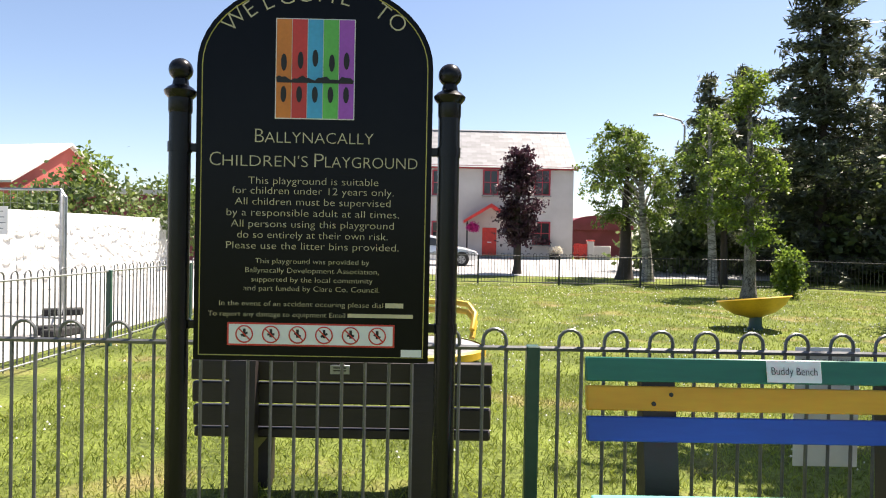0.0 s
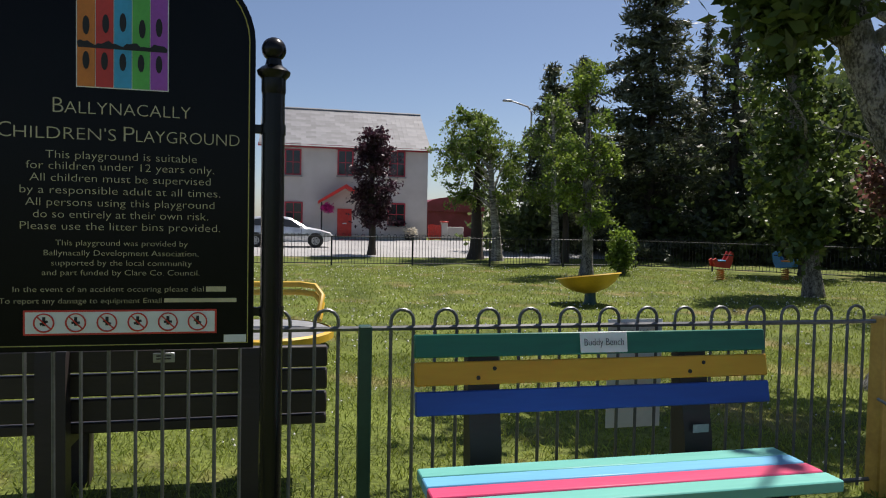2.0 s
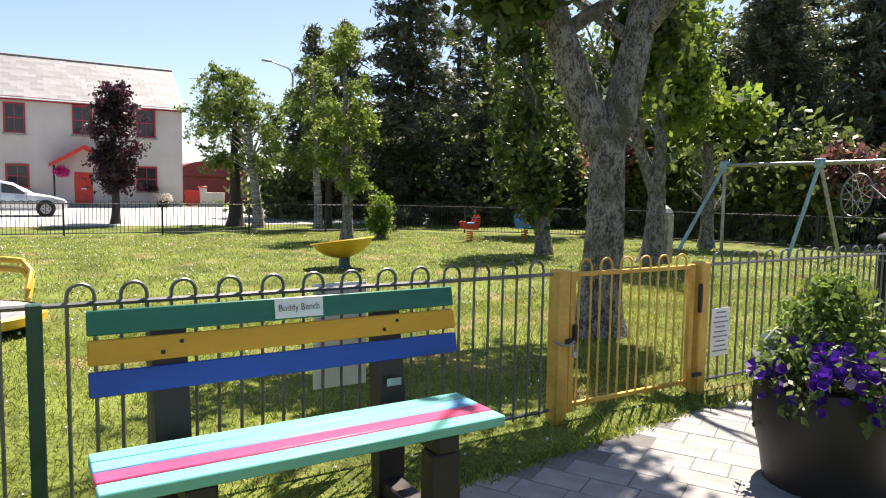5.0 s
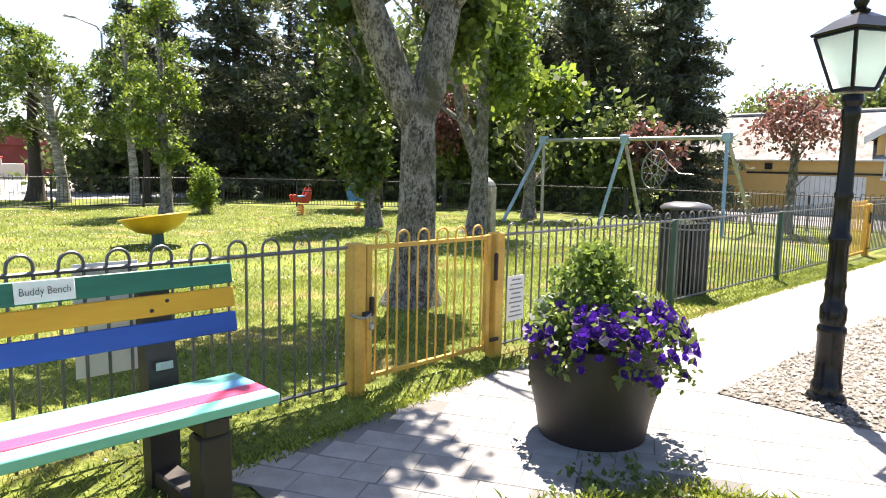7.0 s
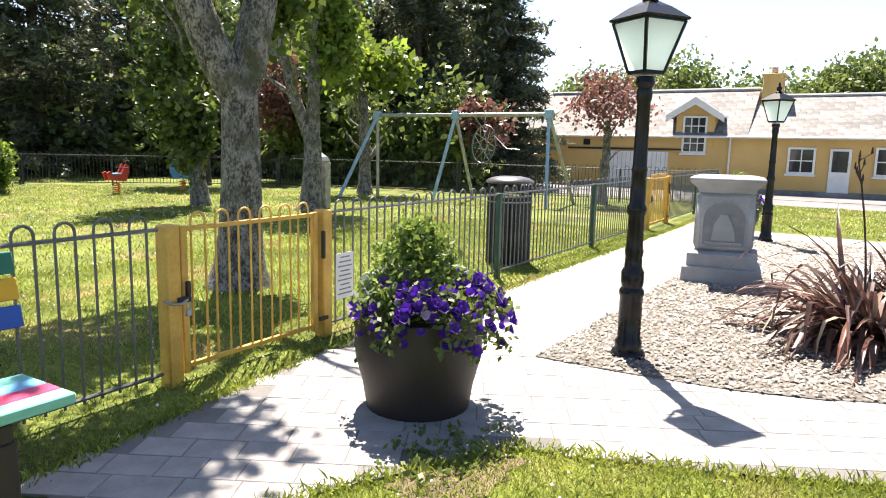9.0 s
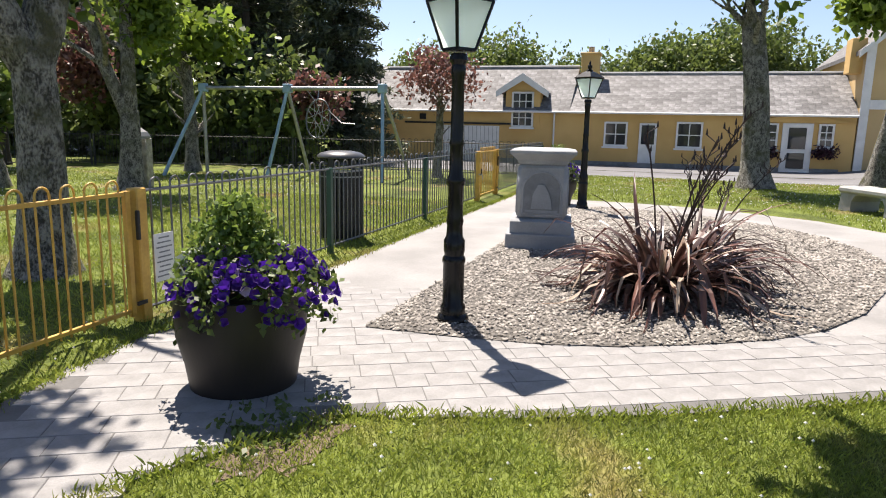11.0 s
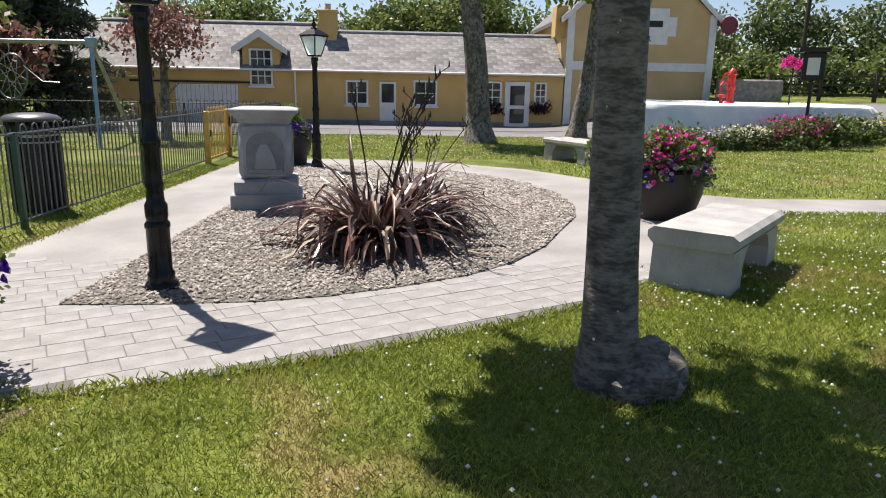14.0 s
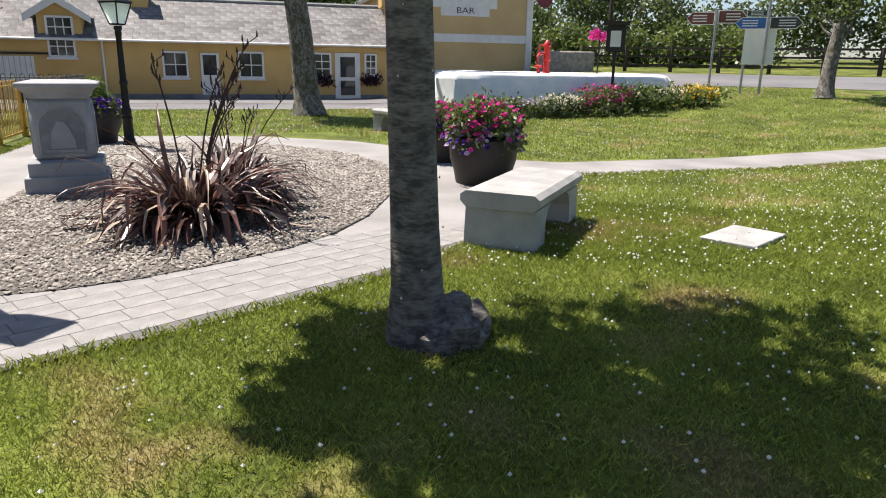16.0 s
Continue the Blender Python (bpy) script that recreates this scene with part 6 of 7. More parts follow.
def tree(x, y, label, seed, r, H, crown, bark, leaf, count, per, size, spread, lean=(0, 0), branches=6, name="tree", limbs=True, first=0.35, knob=0.0, wob=0.03):
    """crown: function giving a clump centre in the tree's own space."""
    random.seed(seed)
    t = thing(name, label, "tree", pose(x, y, lie(x, y) - 0.02))
    pts, rad = flare(r, H, lean=lean, wob=wob)
    g = Geo().tube(pts, rad, 14)
    if knob:
        bl = Geo()
        for px, py, pz, q in ((-0.05, -0.17, 0.09, 0.19), (-0.13, -0.10, 0.05, 0.15), (0.02, -0.25, 0.04, 0.14)):
            o = len(bl.v)
            bl.lathe([(q * math.cos(a) + 0.002, q * math.sin(a)) for a in steps(-1.5, 1.5, 16)], 24, (px, py, pz))
            c = Vector((px, py, pz))
            bl.v[o:] = [tuple(c + (Vector(w) - c) * (1 + 0.55 * noise.noise(Vector(w) * 8) + 0.3 * noise.noise(Vector(w) * 21))) for w in bl.v[o:]]
    if limbs:
        for k in range(branches):
            i = random.randint(int(len(pts) * first), len(pts) - 1)
            a = random.uniform(0, 6.2832)
            limb(g, pts[i], (math.cos(a), math.sin(a), 0.9), H * 0.2, rad[i] * 0.4, 1, [])
    part("trunk", g, M[bark], t)
    if knob:
        part("burl", bl, M["cherrybark"], t, "dark knotted burl at the foot")
        spots = Geo()
        for _ in range(46):
            a, z = random.uniform(0, 6.2832), random.uniform(0.25, 3.0)
            i = int(z / H * 10)
            rr = rad[i] * 1.0
            cx_, cy_ = pts[i][0] + lean[0] * 0.1, pts[i][1]
            q = random.uniform(0.006, 0.013)
            spots.box((cx_ + rr * math.cos(a), cy_ + rr * math.sin(a), z), (0.008, q, q * 1.3), math.degrees(a), 0.003)
        tagged(part("lichen", spots, M["cream_flower"], t), kind="stuff")
    if count:
        part("crown", leaves("crown", clumps(count, per, spread, crown), size, M[leaf]), None, t, "leafy crown")
    return t


def blob(cx, cy, cz, rx, ry, rz, hollow=0.35):
    def f():
        v = Vector((random.gauss(0, 1), random.gauss(0, 1), random.gauss(0, 1))).normalized() * (hollow + (1 - hollow) * random.random() ** 0.6)
        k = 1 + 0.65 * noise.noise(v * 2.2 + Vector((cx, cy, cz)))
        return (cx + v.x * rx * k, cy + v.y * ry * k, cz + v.z * rz * k)
    return f


def multi(*fs):
    return lambda: random.choice(fs)()


tree(11.65, 13.0, "columnar lime tree clothed in large leaves", 37, 0.18, 6.2, multi(blob(-0.5, 0.45, 4.2, 0.95, 0.95, 1.6, 0.45), blob(-0.35, 0.3, 2.9, 1.0, 1.0, 1.3, 0.45), blob(-0.2, 0.15, 1.7, 0.5, 0.5, 0.9, 0.4), blob(-0.6, 0.5, 5.6, 0.6, 0.6, 0.7, 0.3)), "bark", "leaf_backlit", 360, 18, 0.115, 0.13, (-0.55, 0.5))
tree(16.9, 19.3, "dark-trunked tree behind the far fence", 38, 0.2, 5, blob(0, 0, 5.0, 1.6, 1.6, 1.8), "darkbark", "leaf_dark", 200, 14, 0.17, 0.25)
tree(17.9, 12.9, "lopped sycamore with bright lime leaves behind the swing", 39, 0.2, 3.2, multi(blob(-0.6, 0.5, 4.1, 0.8, 0.9, 0.8), blob(0.4, -0.6, 3.9, 0.8, 0.9, 0.6)), "bark", "leaf_lime", 150, 12, 0.19, 0.2, (0.1, 0.2))
tree(19.75, 5.75, "small bronze-leaved cherry tree", 40, 0.13, 2.2, blob(0, 0, 2.95, 1.15, 1.15, 0.9, 0.3), "bark", "leaf_bronze", 190, 10, 0.085, 0.13, branches=9)


def airy_tree(x, y, label, seed, r, H, bark, leaf, profile, boughs=26, twigs=5, per=34, size=0.075, droop=0.5, lean=(0, 0), shift=(0, 0)):
    """A tree with limbs seen through a ragged crown: boughs along the trunk, twigs on them, leaves hung along the twigs; profile: pairs of height and reach."""
    random.seed(seed)
    t = thing("tree", label, "tree", pose(x, y, lie(x, y) - 0.02))
    pts, rad = flare(r, H, lean=lean, n=14)
    g, cs = Geo().tube(pts, [q * (1 - 0.75 * (p[2] / H) ** 1.5) + 0.008 for p, q in zip(pts, rad)], 10), []
    zs = [p[0] for p in profile]
    for _ in range(boughs):
        z = random.uniform(zs[0], zs[-1])
        reach = float(np.interp(z, zs, [p[1] for p in profile])) * random.uniform(0.55, 1.15)
        a = random.uniform(0, 6.2832)
        root_z = min(H * 0.97, max(zs[0] * 0.8, z - reach * random.uniform(0.3, 0.7)))
        k = root_z / H
        p0 = Vector((lean[0] * k, lean[1] * k, root_z))
        tip = Vector((lean[0] * k + shift[0] * z / H + math.cos(a) * reach, lean[1] * k + shift[1] * z / H + math.sin(a) * reach, z))
        mid = p0.lerp(tip, 0.55) + Vector((0, 0, 0.22 * reach))
        g.tube([p0, p0.lerp(mid, 0.5) + Vector((0, 0, 0.05)), mid, tip], [0.034, 0.026, 0.018, 0.006], 5, False)
        for _ in range(twigs):
            q = random.uniform(0.35, 1.0)
            o = mid.lerp(tip, (q - 0.35) / 0.65)
            e = o + Vector((random.gauss(0, 0.26), random.gauss(0, 0.26), random.uniform(-droop, droop * 0.35)))
            g.tube([o, e], [0.008, 0.003], 3, False)
            for _ in range(per):
                u = random.random()
                c = o.lerp(e, u)
                cs.append((c.x + random.gauss(0, 0.075), c.y + random.gauss(0, 0.075), c.z + random.gauss(0, 0.07)))
    part("trunk", g, M[bark], t, "trunk and limbs")
    part("crown", leaves("crown", cs, size, M[leaf], down=0.35), None, t, "ragged leafy crown")
    return t


def forked_tree(x, y, label, seed, r, fork, arms, bark, crowns, count, leaf="leaf_lime"):
    random.seed(seed)
    t = thing("tree", label, "tree", pose(x, y, -0.02))
    pts, rad = flare(r, fork, lean=(0.02, 0.0), k=0.55)
    g = Geo().tube(pts, [q * 1.0 for q in rad], 18)
    for dx, dy, H, rr in arms:
        top = Vector(pts[-1])
        line = [top + Vector((0, 0, -0.25)), top + Vector((dx * 0.22, dy * 0.22, 0.25)), top + Vector((dx * 0.55, dy * 0.55, H * 0.4)), top + Vector((dx, dy, H))]
        g.tube(line, [rad[-1] * 0.8, rr, rr * 0.85, rr * 0.6], 14)
        for k in range(5):
            a = random.uniform(0, 6.2832)
            limb(g, line[-1] if k > 1 else line[-2], (math.cos(a), math.sin(a), 0.7), 1.5, rr * 0.45, 1, [])
    part("trunk", g, M[bark], t, "grey furrowed trunk")
    part("crown", leaves("crown", clumps(count, 24, 0.16, multi(*crowns)), 0.105, M[leaf]), None, t, "leafy crown")
    return t


airy_tree(3.4, 28.6, "narrow purple-leaved plum tree by the far fence", 31, 0.15, 5.0, "darkbark", "leaf_plum", ((1.5, 0.5), (2.4, 0.8), (3.6, 0.9), (4.6, 0.7), (5.4, 0.3)), 100, 5, 20, 0.085, 0.5)
airy_tree(8.3, 26.4, "leaning birch with a drooping green crown", 32, 0.2, 5.4, "birchbark", "leaf_birch", ((2.5, 1.5), (3.2, 2.3), (4.6, 2.1), (5.6, 1.2), (6.1, 0.5)), 52, 6, 36, 0.08, 0.8, (-0.5, 0), (-0.7, 0))
airy_tree(7.6, 27.2, "dark-trunked tree behind the leaning birch", 33, 0.28, 4.6, "darkbark", "leaf_birch", ((2.6, 1.0), (3.6, 1.7), (4.8, 1.2), (5.4, 0.5)), 24, 5, 34, 0.08, 0.6)
airy_tree(10.1, 24.6, "pale-barked birch in the lawn", 34, 0.16, 5.8, "birchbark", "leaf_birch", ((2.2, 0.8), (3.4, 1.25), (4.8, 1.15), (5.9, 0.7), (6.6, 0.3)), 34, 6, 32, 0.075, 0.6, (-0.25, 0))
airy_tree(10.9, 25.6, "thin dark tree beside the pale birch", 35, 0.14, 5.0, "darkbark", "leaf_birch", ((2.6, 0.6), (4.0, 1.0), (5.2, 0.6)), 20, 5, 30, 0.075, 0.5)
airy_tree(8.85, 19.0, "slender birch with lopped green crown", 36, 0.165, 5.9, "bark", "leaf_lime", ((1.7, 0.5), (2.6, 0.85), (3.8, 0.9), (5.0, 0.8), (6.0, 0.5), (6.5, 0.2)), 44, 6, 30, 0.068, 0.45, (-0.1, 0.05))
forked_tree(5.76, 5.15, "large forked sycamore with grey furrowed bark behind the gate", 41, 0.24, 2.15, ((-0.95, 0.4, 2.6, 0.19), (0.5, -0.2, 2.6, 0.19)), "bark",
            (blob(-0.8, 1.3, 5.6, 1.0, 0.8, 0.8), blob(0.6, 1.1, 5.8, 1.1, 0.8, 0.8), blob(-0.3, -0.6, 6.2, 0.6, 0.5, 0.5), blob(-1.15, 0.25, 3.62, 0.42, 0.35, 0.12), blob(-1.0, 0.3, 3.95, 0.5, 0.45, 0.2), blob(0.75, 0.2, 3.4, 0.2, 0.25, 0.55)), 380, "leaf_backlit")
forked_tree(12.6, 10.35, "forked tree with pale lichened bark", 42, 0.25, 1.7, ((-0.6, 0.45, 2.2, 0.15), (-0.15, -0.2, 3.0, 0.16)), "bark",
            (blob(0, 0, 5.6, 1.2, 1.2, 1.5), blob(0.4, -0.3, 4.0, 0.6, 0.6, 0.9)), 260)
# the cherry's crown is never in view; its clumps are shaped to cast the lawn shadow
tree(3.975, -2.02, "young cherry tree with ringed grey bark in the lawn", 43, 0.138, 3.4, multi(blob(1.6, 0.95, 5.0, 0.95, 0.7, 0.4, 0.1), blob(1.85, -0.1, 5.0, 0.75, 0.85, 0.4, 0.1), blob(0.75, 0.25, 5.0, 0.8, 0.9, 0.4, 0.1), blob(0.65, 1.0, 5.0, 0.7, 0.6, 0.4, 0.1), blob(1.05, 1.55, 5.0, 0.5, 0.42, 0.3, 0.1), blob(2.25, 1.85, 5.0, 0.3, 0.25, 0.2, 0.1), blob(1.55, 2.15, 5.0, 0.3, 0.22, 0.2, 0.1)), "cherrybark", "leaf_dark", 300, 13, 0.15, 0.14, (-0.03, 0.17), 7, first=0.9, knob=1, wob=0.012)
tree(20.8, -3.0, "mature tree with a stout bare trunk near the road", 44, 0.38, 4.6, multi(blob(0, -0.6, 6.6, 2.0, 2.0, 1.4), blob(0.3, 0.8, 6.3, 1.3, 1.3, 1.0)), "bark", "leaf_lime", 260, 13, 0.2, 0.25, (0.25, 0.45), 7, first=0.75)
tree(25.0, -6.9, "tall tree with a straight trunk by the roadside", 45, 0.3, 4.8, multi(blob(0, 0, 6.6, 1.8, 1.8, 1.4), blob(0.2, 0.5, 5.5, 0.8, 0.8, 0.4)), "bark", "leaf_lime", 220, 13, 0.2, 0.25, (-0.1, -0.5), 7, first=0.75)
tree(19.2, -19.9, "grey-barked roadside tree forking low", 46, 0.25, 2.4, blob(0, 0, 6, 2.0, 2.0, 1.5), "bark", "leaf_mid", 150, 13, 0.2, 0.25, (0.1, -0.2), 8, first=0.7)

random.seed(47)
sb = thing("shrub", "small rounded bright green shrub in the lawn", "shrub", pose(10.15, 19.3, 0))
part("stem", Geo().tube([(0, 0, 0), (0.05, 0, 0.6)], 0.14, 7), M["bark"], sb)
part("foliage", leaves("foliage", clumps(150, 14, 0.08, blob(0, 0, 0.75, 0.42, 0.42, 0.62)), 0.07, M["leaf_lime"]), None, sb)
wb = thing("hedge", "unkempt sallow hedge behind the whitewashed wall", "hedge", pose(-13.2, 25.5, 0), kind="")
part("foliage", leaves("foliage", clumps(500, 16, 0.25, multi(blob(0, 0, 2.4, 2.2, 2.5, 1.5), blob(2.2, 3.5, 2.0, 1.8, 2.0, 1.2), blob(-1.8, 0, 2.2, 1.2, 1.5, 0.9))), 0.13, M["leaf_mid"]), None, wb)
part("upper_foliage", leaves("upper_foliage", clumps(160, 9, 0.14, multi(blob(-0.2, 0.5, 3.7, 0.9, 1.0, 1.0), blob(2.4, 3.0, 3.2, 1.0, 1.0, 0.9))), 0.10, M["leaf_birch"], long=2.4), None, wb)


def conifer(x, y, H, R, seed, label, dens=1.0, low=0.05, power=0.8):
    """Spruce: a straight trunk with whorls of drooping boughs, each fringed with needle sprays."""
    random.seed(seed)
    t = thing("conifer", label, "tree", pose(x, y, lie(x, y) - 0.05, 0, 0, random.uniform(0, 360)), "dark conifers")
    g, cs = Geo().tube([(0, 0, 0), (0.1, 0, H * 0.5), (0, 0.05, H)], [0.28, 0.18, 0.02], 8), []
    z = H * low
    while z < H * 0.985:
        k = 1 - z / H
        for i in range(7 if k > 0.1 else 4):
            a = random.uniform(0, 6.2832)
            L = R * (k ** power) * random.uniform(0.55, 1.12) + 0.15
            tip = Vector((math.cos(a) * L, math.sin(a) * L, z + L * random.uniform(-0.28, 0.12)))
            g.tube([(0, 0, z), tip * 0.6 + Vector((0, 0, z * 0.4 + L * 0.03)), tip], [0.035, 0.02, 0.006], 3, False)
            m = int(105 * L / R * dens) + 10
            for _ in range(m):
                q = 0.2 + 0.85 * random.random()
                cs.append((tip.x * q + random.gauss(0, 0.13), tip.y * q + random.gauss(0, 0.13), z + (tip.z - z) * q + random.gauss(-0.08, 0.12)))
        z += 0.3 + 0.25 * random.random()
    part("trunk", g, M["darkbark"], t)
    part("crown", leaves("crown", cs, 0.095, M["leaf_needle"], long=4.2, flat=0.35, down=0.3), None, t)
    return t


base = [conifer(16.3, 28.6, 15.5, 4.0, 51, "tall dark spruce beyond the far fence", 1.6), conifer(19.8, 27.5, 12.5, 2.2, 52, "thin ragged spruce with sparse boughs", 0.3), conifer(12.6, 31.5, 9.4, 2.6, 53, "dark spruce behind the birches", 1.4),
        conifer(29.5, 14.2, 13.0, 3.2, 54, "dense dark cypress behind the swings", 2.0, 0.02, 0.45)]
for src, x, y, s, turn in ((3, 26.8, 16.8, 0.95, 80), (1, 21.0, 31.5, 1.0, 130), (3, 24.5, 20.2, 0.85, 200), (2, 22.0, 24.0, 0.6, 300), (0, 28.5, 23.5, 0.85, 250), (3, 31.5, 19.5, 1.05, 20), (2, 15.0, 33.5, 1.1, 140), (1, 22.0, 29.0, 0.9, 77), (2, 27.2, 19.2, 0.9, 10)):
    o = copy_thing(base[src], pose(x, y, lie(x, y) - 0.05, 0, 0, turn))
    o.scale = (s, s, s)


def thicket(label, spots, n, leaf, size=0.22, spread=0.35, name="thicket"):
    """Undergrowth of many leaves."""
    random.seed(n + len(spots))
    t = thing(name, label, "bushes", kind="stuff")
    part("foliage", leaves("foliage", clumps(n, 16, spread, multi(*[blob(x, y, lie(x, y) + z, rx, ry, rz, 0.2) for x, y, z, rx, ry, rz in spots])), size, M[leaf]), None, t)
    return t


thicket("shaded undergrowth filling the wood behind the fence", [(16 + 1.6 * k, 29.5 - 1.55 * k, 1.3, 1.7, 1.7, 1.6) for k in range(9)] + [(18 + 1.5 * k, 31 - 1.5 * k, 2.6, 2.0, 2.0, 2.6) for k in range(10)], 1500, "leaf_dark", 0.24)
thicket("shaded undergrowth behind the birches", [(10 + 1.7 * k, 30.5 + 0.3 * k, 1.2, 1.6, 1.2, 1.5) for k in range(5)], 300, "leaf_dark", 0.2)
thicket("sunlit leafy bushes behind the swings", [(22.2, 16.5, 1.8, 1.6, 1.8, 1.9), (23.0, 13.0, 2.0, 1.3, 2.0, 2.2), (21.5, 19.0, 3.0, 1.5, 1.6, 2.4)], 520, "leaf_mid", 0.2)
thicket("red-leaved bush in the wood's edge", [(19.6, 18.6, 3.4, 1.0, 1.0, 1.5), (22.6, 11.5, 2.4, 0.7, 1.4, 1.1)], 130, "leaf_bronze", 0.16, 0.22)
thicket("wooded skyline behind the wood", [(20 + 2.2 * k, 38 - 2.2 * k, 6.8 if k > 3 else 3.6, 2.8, 2.8, 4.6 if k > 3 else 3.0) for k in range(9)], 2600, "leaf_dark", 0.25, 0.5, "far_woods")
thicket("tree tops rising behind the cottage roof", [(48, 16 - 5 * k, 4.6 + 0.9 * math.sin(k * 2.1), 3, 3.4, 2.6) for k in range(6)] + [(50, -5, 6, 3, 4, 3.2), (50, -1, 5, 3, 3, 3)], 3600, "leaf_mid", 0.2, 0.36, "far_woods")
thicket("dark trees and hedgerow beyond the field", [(50 - 2.9 * k, -22 - 4.0 * k, 2.4 + 1.2 * math.sin(k * 1.7), 2.8, 3.0, 3.2) for k in range(15)], 4200, "leaf_dark", 0.2, 0.38, "far_woods")
thicket("sunlit hedgerow bushes beside the bar", [(42.5 - 2.0 * k, -18.5 - 2.6 * k, 1.0, 1.6, 1.8, 1.3) for k in range(5)], 800, "leaf_mid", 0.18, 0.32, "far_woods")
thicket("low trees along the western skyline", [(-35 + 5 * k, 62 + k, 3, 4, 3, 2.6) for k in range(5)] + [(1.0, 56, 7.4, 1.2, 1, 1.3)], 420, "leaf_dark", 0.4, 0.5, "far_woods")


# ---- loose gravel, paving, grass ----
def scatter_in(poly, n, edge=0.0):
    xs, ys = [p[0] for p in poly], [p[1] for p in poly]
    out = []
    while len(out) < n:
        p = (RNG.uniform(min(xs), max(xs)), RNG.uniform(min(ys), max(ys)))
        if inside(p, poly):
            out.append(p)
    return np.array(out)


pts = scatter_in(BED, 36000)
n = len(pts)
r = RNG.uniform(0.008, 0.018, (n, 1)) * np.clip(0.75 + 0.06 * pts[:, :1], 1, 1.6)
an = RNG.uniform(0, 6.283, (n, 1))
ex, ey = np.hstack([np.cos(an), np.sin(an), RNG.normal(0, 0.25, (n, 1))]), np.hstack([-np.sin(an), np.cos(an), RNG.normal(0, 0.25, (n, 1))])
c3 = np.hstack([pts, np.full((n, 1), 0.022) + RNG.uniform(0, 0.012, (n, 1))])
upv = np.array([[0, 0, 1.0]])
V = np.stack([c3 + ex * r * 1.2, c3 + ey * r * 0.8, c3 - ex * r * 1.2, c3 - ey * r * 0.8, c3 + ex * r * 0.5 + upv * r * 0.55, c3 - ex * r * 0.5 + upv * r * 0.55], 1).reshape(-1, 3)
F = (np.array([[0, 1, 4], [1, 5, 4], [1, 2, 5], [2, 3, 5], [3, 4, 5], [3, 0, 4]])[None] + (np.arange(n) * 6)[:, None, None]).reshape(-1, 3)
me = bpy.data.meshes.new("pebbles")
me.vertices.add(len(V))
me.vertices.foreach_set("co", V.astype(np.float32).ravel())
me.loops.add(F.size)
me.loops.foreach_set("vertex_index", F.astype(np.int32).ravel())
me.polygons.add(len(F))
me.polygons.foreach_set("loop_start", np.arange(0, F.size, 3, dtype=np.int32))
me.update(calc_edges=True)
me.materials.append(M["pebble"])
tagged(new("pebbles", me), "loose grey and buff gravel stones", "gravel", kind="stuff")


def blades(name, spots, h, w, material, label):
    """Grass: bent pointed blades at the spots."""
    n = len(spots)
    z = np.array([lie(x, y) for x, y in spots])[:, None]
    c = np.hstack([spots, z])
    an = RNG.uniform(0, 6.283, (n, 1))
    s = np.hstack([np.cos(an), np.sin(an), np.zeros((n, 1))])
    hh = h * RNG.uniform(0.45, 1.25, (n, 1))
    lean = np.hstack([RNG.normal(0, 0.5, (n, 2)), np.ones((n, 1))])
    tip = c + lean * hh
    mid = c + lean * (0.55, 0.55, 0.65) * hh * (0.7, 0.7, 1)
    v = np.stack([c - s * w, c + s * w, mid + s * w * 0.8, tip], 1)
    return tagged(new(name, quads(name, v, n, material)), label, "grass", kind="stuff")


def off_path(p):
    return not inside(p, OUTER)


def lawn_spots(n, poly):
    p = scatter_in(poly, n)
    return p[[off_path(q) for q in p]]


LAWN_NEAR = [(0.9, -4.2), (1.3, 1.0), (2.0, 2.4), (4.2, 1.1), (5.4, -2.4), (7.4, -4.9), (6.0, -7.5), (2.0, -6.0)]
LAWN_MID = [(5.4, -2.2), (9.2, -5.6), (9.1, -9.0), (9.9, -13.5), (11.5, -18.0), (5.5, -14.0), (4.0, -7.0)]
LAWN_EAST = [(10.55, -4.6), (15.6, -3.0), (15.5, 2.0), (25.0, 2.0), (25.0, -14.0), (23.6, -19.0), (21.6, -21.5), (14.0, -21.0), (11.5, -13.5), (10.6, -9.0)]
PLAY_NEAR = [(-3.0, 2.6), (2.2, 2.55), (4.4, 2.95), (14.0, 2.8), (13.5, 7.5), (-4.0, 7.5)]
PLAY_MID = [(-4.2, 7.5), (19.0, 6.5), (16.5, 17.0), (12.5, 22.5), (-4.0, 22.8)]
blades("grass_near", lawn_spots(210000, LAWN_NEAR), 0.034, 0.0024, M["blade"], "short mown grass of the near lawn")
blades("grass_mid", lawn_spots(60000, LAWN_MID), 0.04, 0.0042, M["blade"], "short mown grass beyond the bench")
blades("grass_east", lawn_spots(75000, LAWN_EAST), 0.05, 0.0075, M["blade"], "short grass by the road")
blades("grass_play", lawn_spots(95000, PLAY_NEAR), 0.04, 0.0032, M["blade"], "rough grass along the playground fence")
blades("grass_far", lawn_spots(60000, PLAY_MID), 0.045, 0.008, M["blade"], "playground grass")
fringe = []
for (ax, ay), (bx, by) in list(zip(OUTER, OUTER[1:]))[:5] + list(zip(OUTER, OUTER[1:]))[17:]:
    k = int(math.hypot(bx - ax, by - ay) * 420)
    t = RNG.uniform(0, 1, (k, 1))
    fringe.append(np.array([[ax, ay]]) * (1 - t) + np.array([[bx, by]]) * t + RNG.normal(0, 0.035, (k, 2)))
blades("grass_fringe", np.vstack(fringe), 0.05, 0.004, M["blade"], "ragged grass along the path's edge")


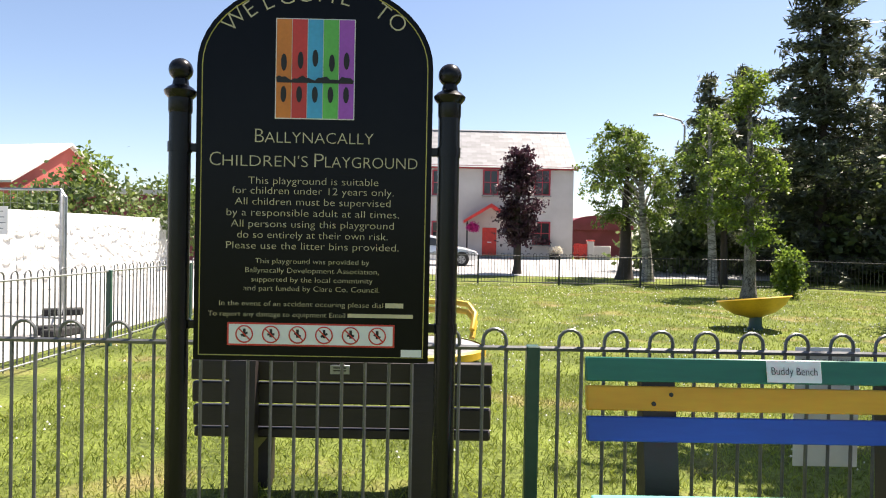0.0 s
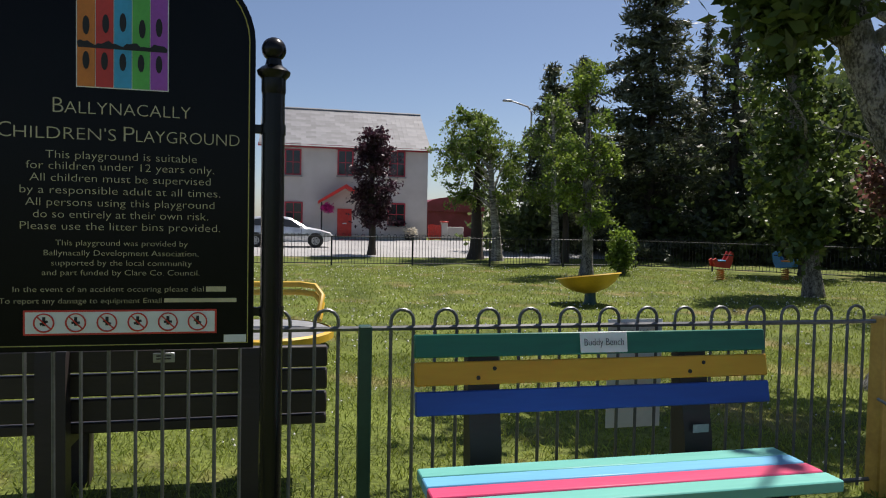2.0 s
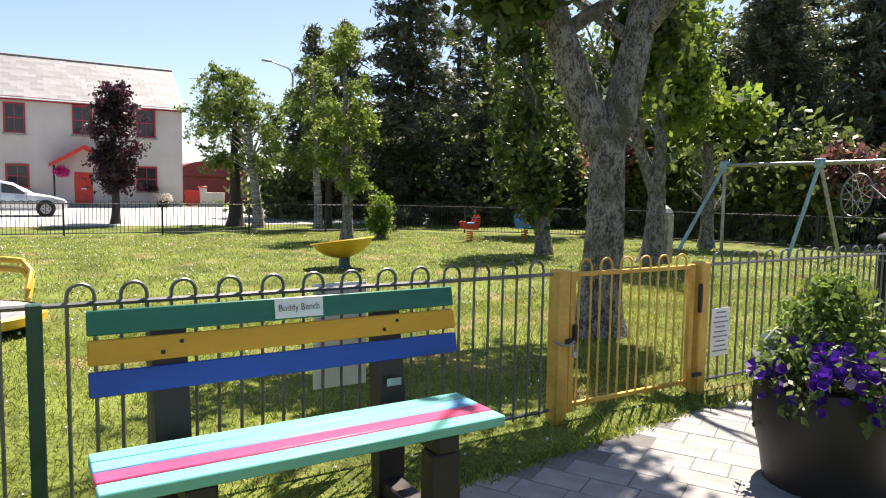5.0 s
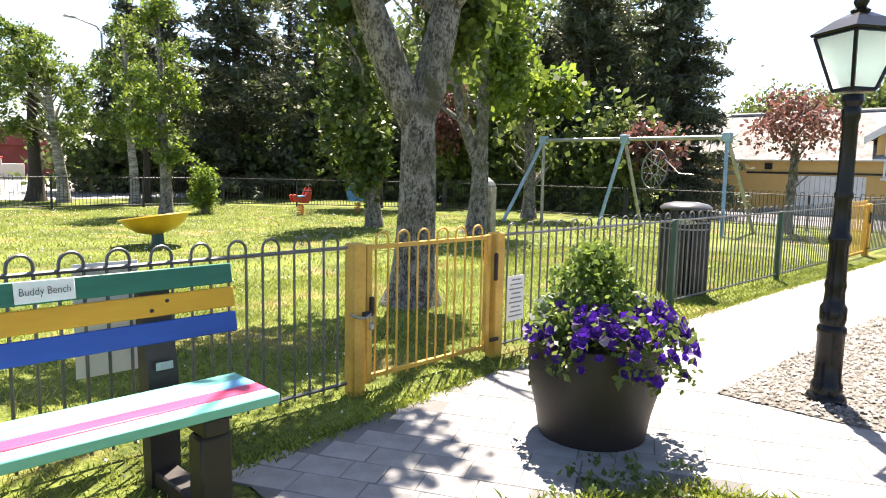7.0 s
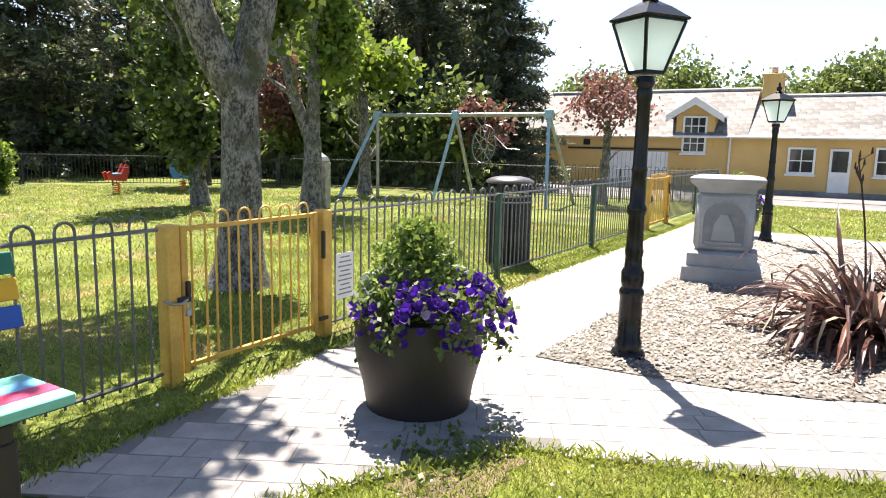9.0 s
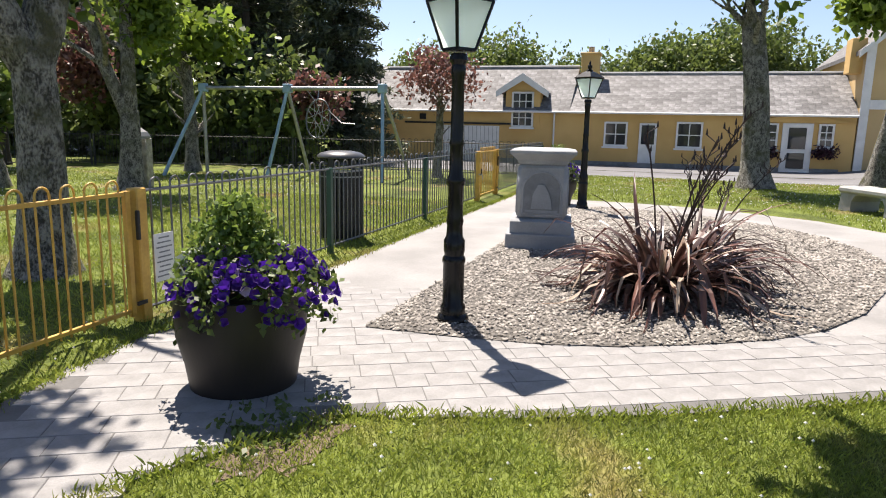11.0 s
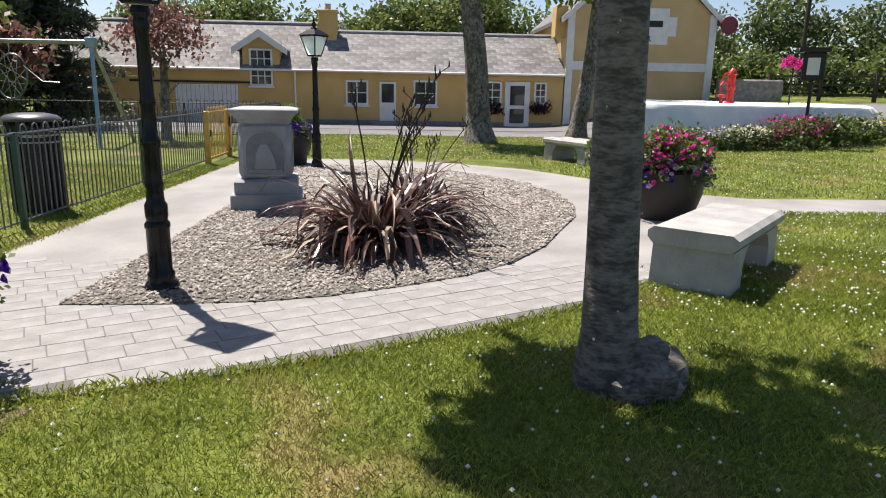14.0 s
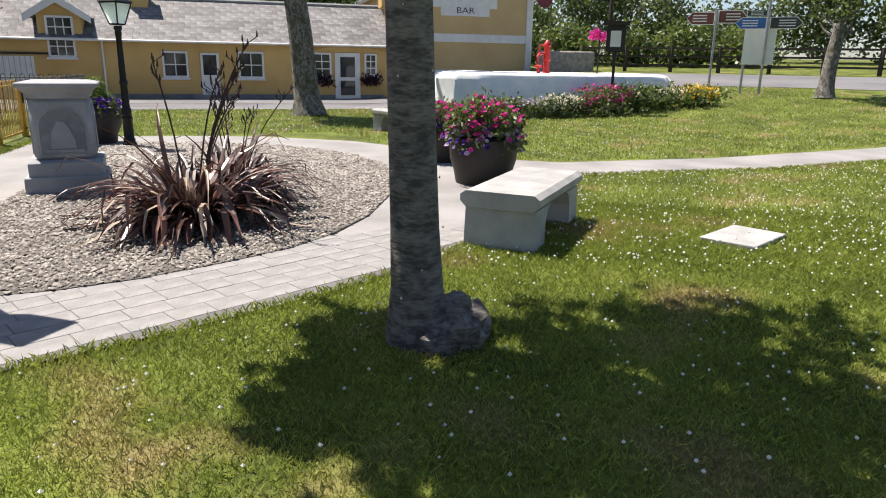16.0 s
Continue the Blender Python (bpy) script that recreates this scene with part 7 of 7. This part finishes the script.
def clovers(poly, n, size, name, label):
    p = lawn_spots(n, poly)
    g = Geo()
    for x, y in p:
        s, z = size * random.uniform(0.7, 1.25), lie(x, y) + random.uniform(0.03, 0.06)
        g.add([(x + s, y, z), (x, y + s, z), (x - s, y, z), (x, y - s, z), (x, y, z + s), (x, y, z - s)], [(0, 1, 4), (1, 2, 4), (2, 3, 4), (3, 0, 4), (1, 0, 5), (2, 1, 5), (3, 2, 5), (0, 3, 5)])
    me = bpy.data.meshes.new(name)
    me.from_pydata(g.v, [], g.f)
    me.materials.append(M["clover"])
    return tagged(new(name, me), label, "flowers", kind="stuff")


random.seed(61)
clovers(LAWN_NEAR, 560, 0.010, "clover_near", "scattered white clover heads")
clovers(LAWN_MID, 2200, 0.012, "clover_mid", "white clover heads in the lawn")
clovers(LAWN_EAST, 3200, 0.013, "clover_east", "white clover heads near the border")
clovers(PLAY_NEAR, 420, 0.010, "clover_play", "white clover heads in the playground")
clovers(PLAY_MID, 2200, 0.016, "clover_far", "white clover heads across the playground")

PATCH = [(3.42 + q * 1.15 * math.cos(a), 1.12 + q * 0.8 * math.sin(a)) for a, q in ((k * 0.1745, 0.33 + 0.17 * noise.noise(Vector((2 * math.cos(k * 0.1745), 2 * math.sin(k * 0.1745), 4))) + 0.05 * math.sin(k * 2.3)) for k in range(36))]
draped("bare_soil", PATCH, 0.005, M["earth"], "patch of bare brown earth beside the planter", "soil", 0.2)
random.seed(66)
wd = thing("weeds", "low green weeds growing on the bare earth", "weeds", kind="stuff")
part("foliage", leaves("foliage", clumps(34, 9, (0.03, 0.03, 0.015), lambda: (3.5 + random.gauss(0, 0.2), 1.22 + random.gauss(0, 0.12), 0.035)), 0.026, M["leaf_mid"]), None, wd)

# paving blocks of the stamped path, nearest stretch
random.seed(71)
meshes = [Geo().box((0, 0, 0), (L, W, 0.02), bev=0.0025).mesh("paving_block", M["paver"]) for L, W in ((0.26, 0.197), (0.34, 0.197), (0.19, 0.197), (0.26, 0.198))]
dims = (0.26, 0.34, 0.19, 0.26)
count = 0
v = -3.0
while v < 5.5 and count < 460:
    u = -2.5 + random.uniform(0, 0.3)
    while u < 7.5 and count < 460:
        k = random.randrange(4)
        c = Vector((u + dims[k] / 2, v, 0))
        p = Matrix.Rotation(radians(-62), 2) @ Vector((c.x, c.y)) + Vector((2.6, 1.9))
        if p.x < 6.5 and all(inside((p.x + a, p.y + b), OUTER) for a, b in ((0.07, 0.05), (-0.07, 0.05), (0.07, -0.05), (-0.07, -0.05))) and not all(inside((p.x + a, p.y + b), BED) for a, b in ((0.2, 0.2), (-0.2, 0.2), (0.2, -0.2), (-0.2, -0.2))):
            part("paving_block", meshes[k], None, path, m=pose(p.x, p.y, 0.0045 + random.uniform(-0.0012, 0.0012), random.uniform(-0.15, 0.15), random.uniform(-0.15, 0.15), -62), smooth=False)
            count += 1
        u += dims[k] + 0.005
    v += 0.202
